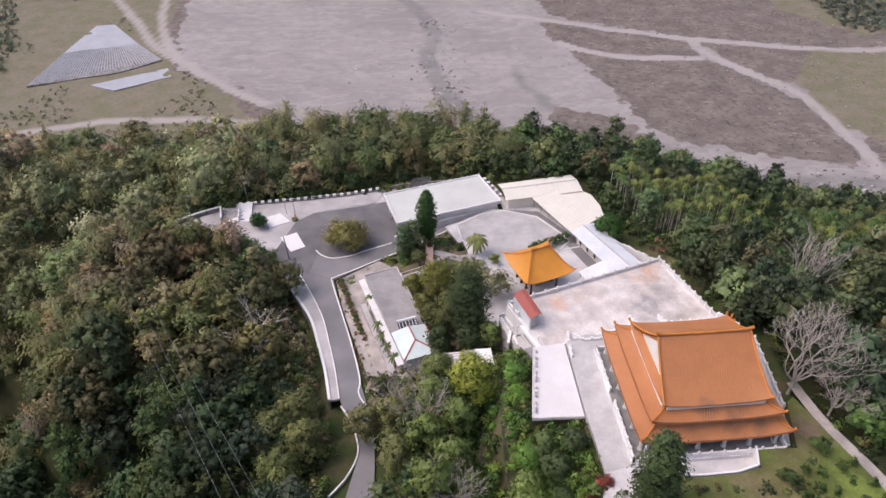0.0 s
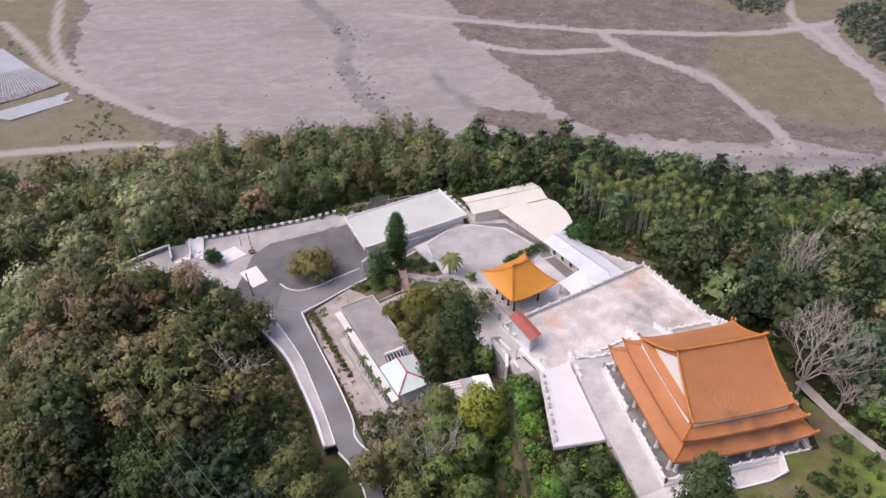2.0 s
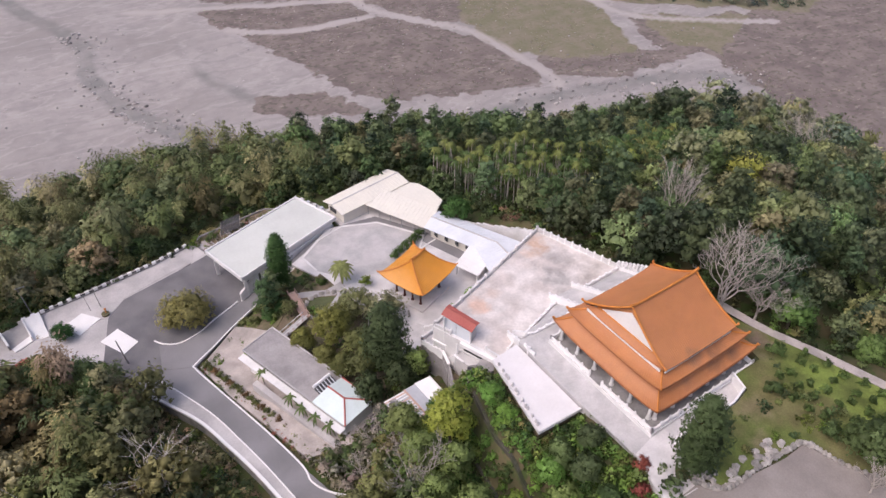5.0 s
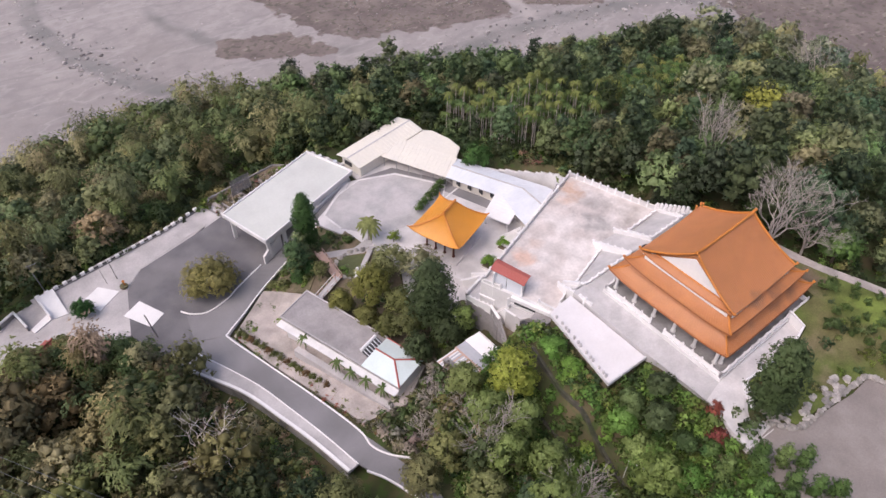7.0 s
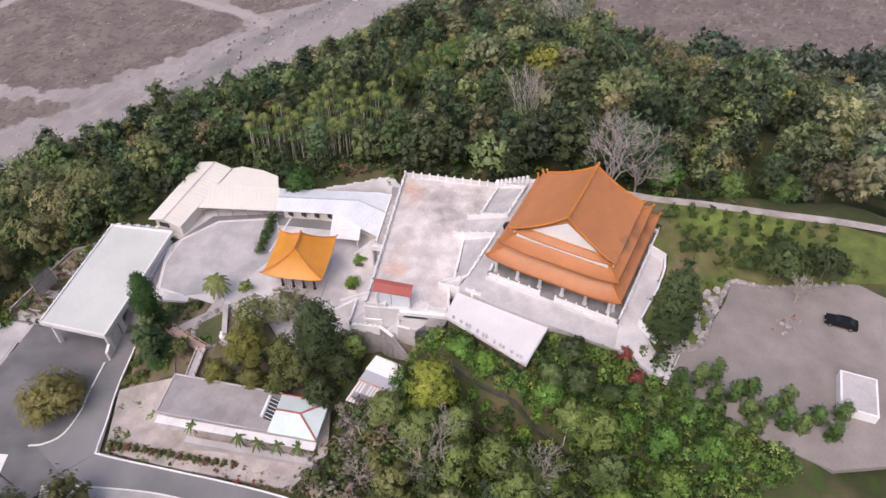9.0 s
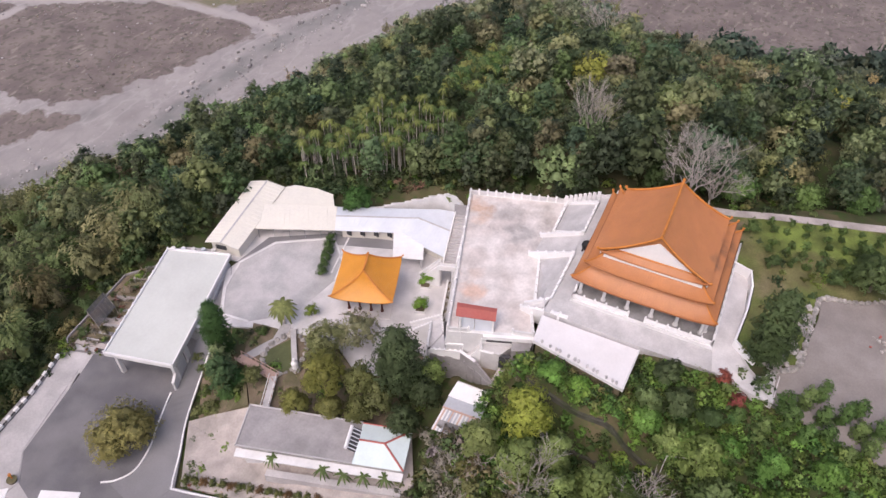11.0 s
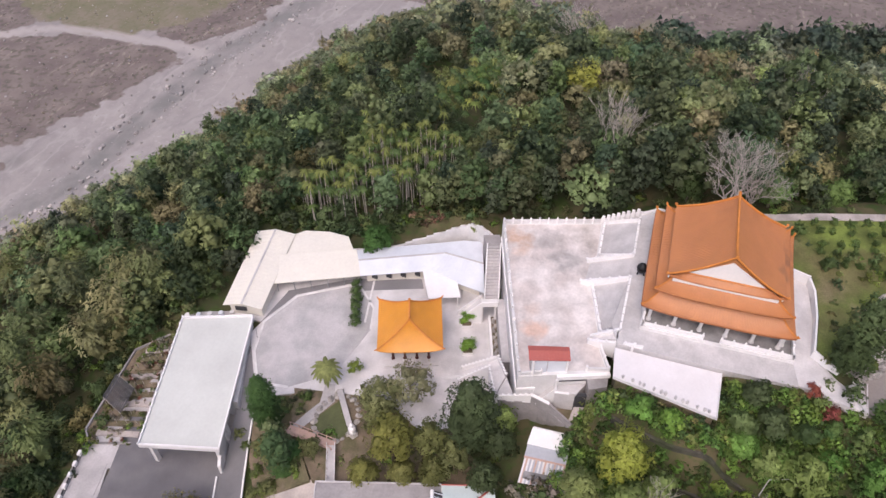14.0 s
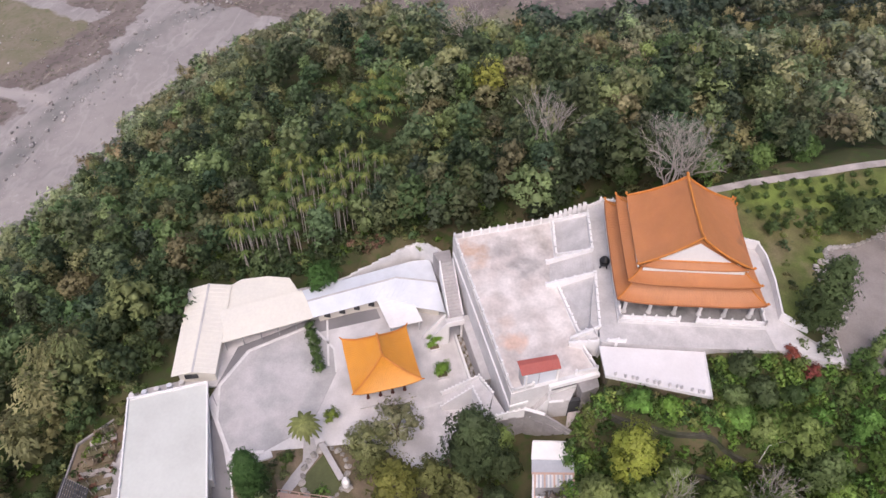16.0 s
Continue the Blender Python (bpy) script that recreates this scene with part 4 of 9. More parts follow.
EDGE_WOODS = [(10.6, 161.5), (13.0, 155.4), (14.4, 153.8), (22, 154.6), (34, 160.5), (36.5, 151), (40, 142), (38.5, 140), (44, 141), (46, 158), (30, 174), (10, 176), (6, 170)]
ax, ay = scatter(5, 48, 138, 178, 4.6, lambda a, b: distance(a, b, EDGE_WOODS)[1])
woods("edge_woods", "dark trees close behind the lodge", [((ax, ay), BROAD + TALL, [E_DARK, (0.05, 0.07, 0.034), DARK_GREEN, MID_GREEN], (0.6, 0.95), 2.0)])

WALL_WOODS = [(-72, 147), (-57, 156), (-36, 159.5), (-16.5, 165), (-17, 174), (-40, 172), (-66, 164)]
ax, ay = scatter(-74, -14, 145, 176, 4.8, lambda a, b: distance(a, b, WALL_WOODS)[1])
woods("wall_woods", "olive trees and bamboo close behind the boundary wall", [((ax, ay), BROAD + BAMBOO, [DARK_GREEN, MID_GREEN, OLIVE, STRAW, MID_GREEN], (0.55, 0.95), 2.0)])


DEEP_WOODS = [(256, 62), (262, 110), (292, 112), (302, 84), (312, 56), (336, 6), (296, -6), (266, 40)]
ax, ay = scatter(250, 340, -10, 115, 8.5, lambda a, b: distance(a, b, DEEP_WOODS)[1])
woods("deep_woods", "tall blue-green trees on the lower spur", [((ax, ay), FAR, [(0.07, 0.095, 0.066), (0.06, 0.085, 0.062), (0.09, 0.115, 0.07)], (1.8, 2.6), 0.5)])


def far_zone(a, b):
    return woodland(a, b) & ~((a > -120) & (a < 150) & (b < 235) & (b > 48)) & (b > 55 - 0.45 * a) & (a > -270 + (400 - b) * 0.5)


ax, ay = scatter(-270, 400, -110, 390, 8.0, far_zone)
pick = rng.random(len(ax))
fb = pick < np.where(ax < 60, 0.4, 0.15)
deep = (ax > 205) & (ay < 128)
# most of these tints are paler than near ones, with haze mixed in
woods("far_forest", "distant haze-paled forest running down to the riverbed",
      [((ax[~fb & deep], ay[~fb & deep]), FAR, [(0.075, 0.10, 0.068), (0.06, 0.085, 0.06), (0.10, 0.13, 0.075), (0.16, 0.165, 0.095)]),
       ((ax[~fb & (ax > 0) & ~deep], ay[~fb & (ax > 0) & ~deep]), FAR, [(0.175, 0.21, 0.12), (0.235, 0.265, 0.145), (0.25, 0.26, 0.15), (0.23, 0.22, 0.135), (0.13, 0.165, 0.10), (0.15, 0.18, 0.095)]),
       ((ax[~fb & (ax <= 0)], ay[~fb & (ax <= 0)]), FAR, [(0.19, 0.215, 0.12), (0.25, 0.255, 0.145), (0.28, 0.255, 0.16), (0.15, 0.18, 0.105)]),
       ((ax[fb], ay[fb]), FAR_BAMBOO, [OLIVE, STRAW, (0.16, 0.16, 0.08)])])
ax, ay = scatter(-75, 75, 55, 180, 3.1, lambda a, b: woodland(a, b, -2.2))
woods("undergrowth", "low green undergrowth and shrubs", [((ax, ay), SHRUB, [MID_GREEN, MID_GREEN, BRIGHT, OLIVE, DARK_GREEN], (0.7, 1.3), 0.1)])


def frond_tufts(seed, high, reach, fronds):
    """The drooping tuft of a slender palm, three blades to a frond."""
    rg = np.random.default_rng(seed)
    out = []
    for k in range(fronds):
        # blue-grey leaf tints carry the haze over the far bank
        a = 6.28 * k / fronds + rg.uniform(-0.25, 0.25)
        d, side = np.array([math.cos(a), math.sin(a), 0]), np.array([-math.sin(a), math.cos(a), 0]) * 0.17
        rise = rg.uniform(0.2, 1.0)
        pts = [np.array([0, 0, high]) + d * reach * f + np.array([0, 0, reach * (rise * f - 1.2 * f * f)]) for f in (0, 0.4, 0.75, 1.0)]
        out += [[pts[0], pts[1] - side, pts[1] + side], [pts[1] - side, pts[2], pts[1] + side], [pts[1] - side * 0.8, pts[3], pts[2] + side * 0.6]]
    tris = np.array(out)
    return Foliage(tris, unit(tris - np.array([0, 0, high - reach * 0.7])), rg.uniform(0.85, 1.15, len(tris)))


TUFTS = [frond_tufts(95 + i, 9.0 + i, 1.5, 15) for i in range(3)]
ax, ay = scatter(60, 130, 110, 172, 1.95, lambda a, b: distance(a, b, FAR_GROVE)[1])
woods("palm_grove", "dense stand of slender palms on the far slope", [((ax, ay), TUFTS, [(0.085, 0.13, 0.04), (0.07, 0.115, 0.04), (0.17, 0.19, 0.055)], (0.85, 1.15), 0.3)])


# ---------------------------------------------------------------- paved ground
def floor(name, poly, z, mat, label, thick=0.5, category="paving"):
    return tagged(part(name, Shape().prism(poly, z - thick, z), mat), label, category, kind="structure")


def wall_run(s, line, w, z0, z1):
    """Joined upright wall pieces along a plan line."""
    for a, b in zip(line, line[1:]):
        d = Vector((b[0] - a[0], b[1] - a[1])).normalized()
        nrm = Vector((-d.y, d.x)) * w / 2
        e = d * w * 0.35
        s.prism([(a[0] - e.x - nrm.x, a[1] - e.y - nrm.y), (b[0] + e.x - nrm.x, b[1] + e.y - nrm.y), (b[0] + e.x + nrm.x, b[1] + e.y + nrm.y),
                 (a[0] - e.x + nrm.x, a[1] - e.y + nrm.y)], z0, z1)
    return s


YARD_POLY = [(12, 99), (4.5, 111), (8, 118), (6, 128), (0.5, 139), (4.3, 141), (11.5, 146.2), (14.5, 145.6), (13.5, 152), (24, 152), (36, 140), (46, 118), (41, 111.5)]
floor("yard_floor", YARD_POLY, 0, FLOOR_WHITE, "pale concrete courtyard floor")
floor("yard_slab", [(3.2, 139.6), (4.2, 134.5), (9.5, 128.5), (20, 127), (24.5, 128.5), (28.8, 133.6), (22, 142.6), (14.5, 145.2), (8.4, 143.4)], 0.06, YARD, "large worn concrete slab with a raised pale rim", 0.3)
floor("yard_drive", [(12.4, 146.0), (22.6, 144.8), (29.6, 135.0), (34.2, 123.2), (32.2, 122.0), (27.4, 132.6), (29.3, 133.7), (22.3, 143.0), (14.6, 145.7)], 0.05, ROAD_GREY, "dark grey drive between the slab and the buildings", 0.3)
rim_line = [(4.2, 134.5, 0), (3.2, 139.6, 0), (8.4, 143.4, 0), (14.5, 145.2, 0), (22, 142.6, 0), (28.8, 133.6, 0), (24.5, 128.5, 0), (20, 127, 0)]
slab_rim = Shape()
for m, n in zip(rim_line, rim_line[1:]):
    slab_rim.beam(m, n, 0.36, 0.14)
tagged(part("trim", slab_rim, WHITE), "pale raised rim round the courtyard slab", "kerb", kind="structure")
floor("lower_lot", [(-31, 150), (-17.1, 155.5), (-12.5, 142.5), (-10.4, 138), (14, 147), (10, 158), (-15, 161), (-50, 154.5), (-56, 153), (-69, 146), (-52, 139), (-39, 136), (-30, 127)], -4.66,
      CONCRETE, "pale concrete forecourt by the gate")
floor("asphalt_lot", [(-36, 147), (-32, 151), (-17.1, 155), (-8, 158), (0, 146), (-10, 137.5), (-17, 135), (-26, 132), (-29.5, 128), (-36, 128), (-39, 136)], -4.6, ASPHALT, "dark asphalt parking apron", 0.4)
floor("junction", [(-30, 128), (-24.3, 125.8), (-19, 129.4), (-14.6, 132.6), (-8.6, 136.2), (-11, 138.2), (-17.9, 136.4), (-21, 134.3), (-25.2, 133.3), (-29, 134.6)], -4.55, ROAD_GREY, "grey asphalt where road, ramp and lot meet", 0.4, "road")
tagged(part("road", ribbon(ROAD_OUT, ROAD_IN, 0.4), ROAD_GREY), "grey asphalt hill road", "road", kind="structure")
PAVE_OUT = smooth_line([(-35.6, 126.5, -4.4), (-33.3, 122.4, -4.2), (-27.6, 112.4, -3.2), (-24.7, 104.0, -2.3), (-22.3, 96.1, -1.5), (-20.4, 87.9, -0.6)])
PAVE_IN = smooth_line([(-33.0, 128.5, -4.6), (-30.7, 125.1, -4.5), (-25.2, 113.0, -3.3), (-22.5, 104.0, -2.3), (-20.4, 96.1, -1.5), (-18.7, 88.3, -0.6)])
raised = [[(x, y, z + 0.14) for x, y, z in line] for line in (PAVE_OUT, PAVE_IN)]
tagged(part("pavement", ribbon(*raised, 0.5), CONCRETE), "pale concrete pavement beside the road", "pavement", kind="structure")


def kerb(name, line, label, w=0.26, h=0.18):
    s = Shape()
    for m, n in zip(line, line[1:]):
        s.beam(m, n, w, h + 0.25, -0.25)
    return tagged(part(name, s, WHITE_CLEAN), label, "kerb", kind="structure")


kerb("kerb_outer", raised[0], "white painted kerb along the pavement's outer edge", 0.5, 0.28)
kerb("kerb_pavement", raised[1], "white painted kerb between pavement and road", 0.22, 0.1)
kerb("kerb_inner", smooth_line([(2, 139.2, -0.8), (-7.6, 135.7, -3.5), (-14.6, 132.6, -4.6), (-20, 129, -4.6), (-24.2, 126.4, -4.6), (-24.5, 125.0, -4.5), (-21.5, 115, -3.5), (-17.9, 103, -2.2), (-15.5, 93.6, -1.2), (-15.4, 90, -0.8), (-14.0, 87, -0.5), (-11.6, 84.4, -0.2)]),
     "white kerb curving along the road")
kerb("kerb_end", smooth_line([(-18.2, 86.5, -0.4), (-16.2, 83.0, -0.1), (-14.2, 76.5, 0.5), (-15.4, 71, 1.2), (-18, 66.8, 1.6)]), "white kerb on the outside of the bend", 0.24, 0.2)
kerb("kerb_island", smooth_line([(-29.5, 136.2, -4.6), (-28.0, 134.4, -4.6), (-25.2, 133.2, -4.6), (-21, 134.2, -4.6), (-17.9, 135.9, -4.6), (-12, 138.6, -4.5)]), "white kerb round the planted island")
wall = Shape()
for m, n in zip(PAVE_OUT, PAVE_OUT[1:]):
    wall.beam((m[0], m[1], m[2] - 3.4), (n[0], n[1], n[2] - 3.4), 0.36, 3.3)
tagged(part("retaining_wall", wall, GREY_WALL), "dark stained retaining wall below the road", "wall", kind="structure")
ramp_a = smooth_line([(-17.9, 136.6, -4.6), (-9.8, 138.5, -4.0), (3, 142.6, -0.8), (13, 145.9, 0.02)])
ramp_b = smooth_line([(-14.6, 132.8, -4.6), (-7.6, 135.9, -3.5), (2, 139.4, -0.8), (8, 142.0, 0.02)])
tagged(part("ramp", ribbon(ramp_a, ramp_b, 1.2), ROAD_GREY), "grey concrete ramp up to the courtyard", "ramp", kind="structure")
floor("hall_court", [(48.6, 88.0), (50.5, 86), (50.2, 72), (48.6, 64.2), (43.0, 64.0), (42.2, 61.2), (28, 60.5), (22, 60.5), (21, 70.8), (20, 86), (23.4, 87.6), (33.8, 87.1), (40.5, 87.6)], 16.1, SLATE, "grey paved platform round the hall", 4)
floor("lower_lot_strip", [(-52, 155), (-15, 161.5), (-16.5, 156), (-32, 151.2), (-36, 147.2), (-44, 148), (-50, 148)], -4.58, CONCRETE, "pale concrete strip along the boundary wall", 0.3)
floor("gravel_lot", [(42.2, 50.3), (53, 35), (50, 18), (30, 14), (18, 30), (17.5, 43), (20, 52.5), (25, 53), (31.5, 50.5), (38.5, 50)], 17.3, GRAVEL, "grey gravel car park", 0.8)
GARDEN_FLOOR = [(-23.6, 125.2, -4.5), (-14.6, 132.0, -4.4), (-8.4, 123.4, -0.9), (-8.8, 121, -0.9), (0.4, 98, -0.6), (-6.8, 93.2, -0.8), (-14.2, 94.5, -1.3), (-17.4, 104, -2.2), (-21.0, 115, -3.5)]
tagged(part("garden_floor", Shape().prism([p[:2] for p in GARDEN_FLOOR], -6, [p[2] for p in GARDEN_FLOOR]), EARTH_CONCRETE), "weathered concrete sloping round the garden house", "paving", kind="structure")

# ---------------------------------------------------------------- terrace
terrace = thing("terrace", "high stained concrete terrace with white parapets", "terrace", kind="structure")
T = [(41.2, 110.5), (11.3, 98.2), (17.0, 85.9), (21.3, 88.4), (23.4, 88.9), (32.4, 92.3), (39.3, 93.0), (47.6, 94.0)]
part("terrace_body", Shape().prism(T, -0.6, 13.0), WHITE, terrace)
inner = [(40.8, 109.9), (12.0, 98.0), (17.3, 86.6), (21.3, 88.9), (23.4, 89.3), (32.4, 92.6), (39.3, 93.3), (47.0, 94.3)]
part("terrace_floor", Shape().prism(inner, 12.9, 13.05), TERRACE_FLOOR, terrace, "blotched pink-grey terrace floor")


def parapet(name, parent, line, z, high=0.9, gap=2.4, w=0.22):
    """A low white parapet with posts."""
    s = wall_run(Shape(), line, w, z, z + high * 0.72)
    wall_run(s, line, w * 1.5, z + high * 0.72, z + high * 0.85)
    part(name, s, WHITE, parent)
    post = Shape().prism([(-0.17, -0.17), (0.17, -0.17), (0.17, 0.17), (-0.17, 0.17)], 0, high + 0.1)
    post.prism([(-0.12, -0.12), (0.12, -0.12), (0.12, 0.12), (-0.12, 0.12)], high + 0.1, high + 0.32)
    mesh = post.mesh("post", WHITE_CLEAN)
    for a, b in zip(line, line[1:]):
        n = max(1, round(math.dist(a, b) / gap))
        for i in range(n + 1):
            ob = new("post", mesh)
            ob.parent = parent
            ob.location = (a[0] + (b[0] - a[0]) * i / n, a[1] + (b[1] - a[1]) * i / n, z)


parapet("parapet", terrace, [(41.0, 110.2), (11.6, 98.1), (13.0, 95.2)], 13.0, 0.9)
parapet("parapet", terrace, [(16.0, 89.2), (17.1, 86.2), (20.6, 88.2)], 13.0, 0.9)
parapet("parapet", terrace, [(41.0, 110.2), (47.4, 94.4)], 13.0, 1.0, 1.6)


# ---------------------------------------------------------------- curved temple roofs
def lerp(a, b, t):
    return tuple(p + (q - p) * t for p, q in zip(a, b))


def roof_side(outer, inner, lift, nu=16, nv=6, sag=0.45):
    """Points of one curved slope from an eave (two corners) up to its top edge (two corners)."""
    rows = []
    for j in range(nv + 1):
        v = j / nv
        row = []
        for i in range(nu + 1):
            u = i / nu
            lo, hi = lerp(*outer, u), lerp(*inner, u)
            x, y, _ = lerp(lo, hi, v)
            z = lo[2] + (hi[2] - lo[2]) * (v * (1 - sag) + v * v * sag) + lift * abs(2 * u - 1) ** 4 * (1 - v) ** 2
            row.append((x, y, z))
        rows.append(row)
    return rows


def slope_shape(rows, thick=0.22):
    s = Shape()
    nv, nu = len(rows), len(rows[0])
    top = [p for row in rows for p in row]
    low = [(x, y, z - thick) for x, y, z in top]
    k = nv * nu
    faces = []
    for j in range(nv - 1):
        for i in range(nu - 1):
            a = j * nu + i
            faces += [(a, a + 1, a + nu + 1, a + nu), (k + a, k + a + nu, k + a + nu + 1, k + a + 1)]
    faces += [(i, k + i, k + i + 1, i + 1) for i in range(nu - 1)]
    s.add(top + low, faces)
    return s


def rib_shape(rows, spacing=0.55, r=0.085):
    """Raised tile rolls running up a slope."""
    s = Shape()
    n = max(2, int(math.dist(rows[0][0], rows[0][-1]) / spacing))
    nu = len(rows[0]) - 1
    for k in range(1, n):
        u = k / n * nu
        i = min(int(u), nu - 1)
        pts = [Vector(lerp(row[i], row[i + 1], u - i)) for row in rows]
        side = (Vector(rows[0][-1]) - Vector(rows[0][0])).normalized() * r
        base = len(s.v)
        for p in pts:
            s.v += [tuple(p - side + Vector((0, 0, 0.01))), tuple(p + Vector((0, 0, r * 1.3))), tuple(p + side + Vector((0, 0, 0.01)))]
        for j in range(len(pts) - 1):
            a = base + 3 * j
            s.f += [(a, a + 1, a + 4, a + 3), (a + 1, a + 2, a + 5, a + 4)]
        s.f.append((base, base + 2, base + 1))
    return s


def square_tier(parent, name, half_out, half_in, z0, z1, lift, tile, rib, hips=True, ridge_r=0.13):
    """Four hipped slopes round a building."""
    ax, ay = half_out
    bx, by = half_in
    o = [(-ax, -ay, z0), (ax, -ay, z0), (ax, ay, z0), (-ax, ay, z0)]
    i = [(-bx, -by, z1), (bx, -by, z1), (bx, by, z1), (-bx, by, z1)]
    tier = None
    for k in range(4):
        rows = roof_side((o[k], o[(k + 1) % 4]), (i[k], i[(k + 1) % 4]), lift)
        tier = part(name, slope_shape(rows), tile, parent)
        part("tile_relief", rib_shape(rows, 0.4, 0.036), rib, tier)
        if hips:
            line = [(p[0][0], p[0][1], p[0][2] + 0.12) for p in rows]
            tip = Vector(line[0]) + (Vector(line[0]) - Vector(line[1])).normalized() * 0.35 + Vector((0, 0, 0.3))
            part("hip_ridge", Shape().tube([tuple(tip)] + line, [ridge_r * 0.6] + [ridge_r] * len(line), 6), RIDGE, tier)
        eave = Shape().tube([(a[0], a[1], a[2] - 0.26) for a in rows[0]], [0.075 if name == "skirt_roof" else 0.12] * len(rows[0]), 4)
        part("eave_board", eave, WHITE_CLEAN if name == "skirt_roof" else EAVE, tier)
    return tier


hall = thing("temple_hall", "three-tiered orange-tiled temple hall on a white balustraded platform", "temple", (36.4, 74.4, 0), 4.7)
BASE = 16.75
part("plinth", Shape().prism([(-11.7, -11.5), (10.8, -11.5), (10.8, 10.2), (-11.7, 10.2)], 15.9, BASE), WHITE, hall)
part("plinth_floor", Shape().prism([(-11.5, -11.3), (10.6, -11.3), (10.6, 10.0), (-11.5, 10.0)], BASE - 0.1, BASE + 0.02), GREY_WALL, hall)
part("hall_wall", Shape().prism([(-7.6, -8.2), (8.8, -8.2), (8.8, 8.2), (-7.6, 8.2)], BASE, 22.4), GREY_WALL, hall, "grey hall walls under the eaves")
door_mesh = Shape().prism([(-7.75, -1.0), (-7.58, -1.0), (-7.58, 1.0), (-7.75, 1.0)], BASE, BASE + 2.5)
for r in range(4):
    door_mesh.prism([(-7.80, -0.9 + 0.48 * r), (-7.74, -0.9 + 0.48 * r), (-7.74, -0.55 + 0.48 * r), (-7.80, -0.55 + 0.48 * r)], BASE + 0.2, BASE + 2.3)
door_data = door_mesh.mesh("door", DARK)
for y in (-5.4, 0, 5.4):
    d = new("door", door_data)
    d.parent, d.location = hall, (0, y, 0)
column = Shape().cylinder(0, 0, BASE, 19.7, 0.27, 0.25, 12)
column.cylinder(0, 0, BASE, BASE + 0.3, 0.42, 0.36, 12).prism([(-0.4, -0.4), (0.4, -0.4), (0.4, 0.4), (-0.4, 0.4)], 19.3, 19.7)
column_data = column.mesh("column", WHITE)
for k in range(6):
    q = -9.2 + 18.4 * k / 5
    for x, y in ((-9.9, q), (9.3, q), (q, -9.7), (q, 9.2)):
        if k in (0, 5) and abs(y) < 9.3 and abs(x) < 9.25:
            continue
        c = new("column", column_data)
        c.parent, c.location = hall, (x, y, 0)


def balustrade(parent, line, z, high=0.95, gap=1.75):
    """A white rail on a low solid panel with square posts and caps."""
    s = wall_run(Shape(), line, 0.18, z, z + high * 0.62)
    wall_run(s, line, 0.26, z + high * 0.7, z + high * 0.84)
    rail = part("balustrade", s, WHITE_CLEAN, parent)
    post = Shape().prism([(-0.15, -0.15), (0.15, -0.15), (0.15, 0.15), (-0.15, 0.15)], 0, high + 0.05)
    post.lump((0, 0, high + 0.2), 0.17, 1, 4, 6, 0.05)
    data = post.mesh("post", WHITE_CLEAN)
    for a, b in zip(line, line[1:]):
        n = max(1, round(math.dist(a, b) / gap))
        for i in range(n + 1):
            p = new("post", data)
            p.parent, p.location = rail, (a[0] + (b[0] - a[0]) * i / n, a[1] + (b[1] - a[1]) * i / n, z)


balustrade(hall, [(-11.4, 1.3), (-11.4, 9.9), (-1.5, 9.9)], BASE)
balustrade(hall, [(1.5, 9.9), (10.3, 9.9), (10.3, -11.2), (-11.4, -11.2), (-11.4, -1.3)], BASE)
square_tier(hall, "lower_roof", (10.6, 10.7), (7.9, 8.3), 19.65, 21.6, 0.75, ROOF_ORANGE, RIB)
part("lower_band", Shape().prism([(-8.0, -8.4), (8.0, -8.4), (8.0, 8.4), (-8.0, 8.4)], 21.2, 22.3), DARK_RED, hall, "dark red wall band between the roofs")
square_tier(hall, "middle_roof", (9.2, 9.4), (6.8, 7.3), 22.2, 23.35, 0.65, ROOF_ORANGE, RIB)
part("upper_band", Shape().prism([(-6.95, -6.9), (6.95, -6.9), (6.95, 6.9), (-6.95, 6.9)], 23.1, 23.98), WHITE_CLEAN, hall, "white wall band below the gable")
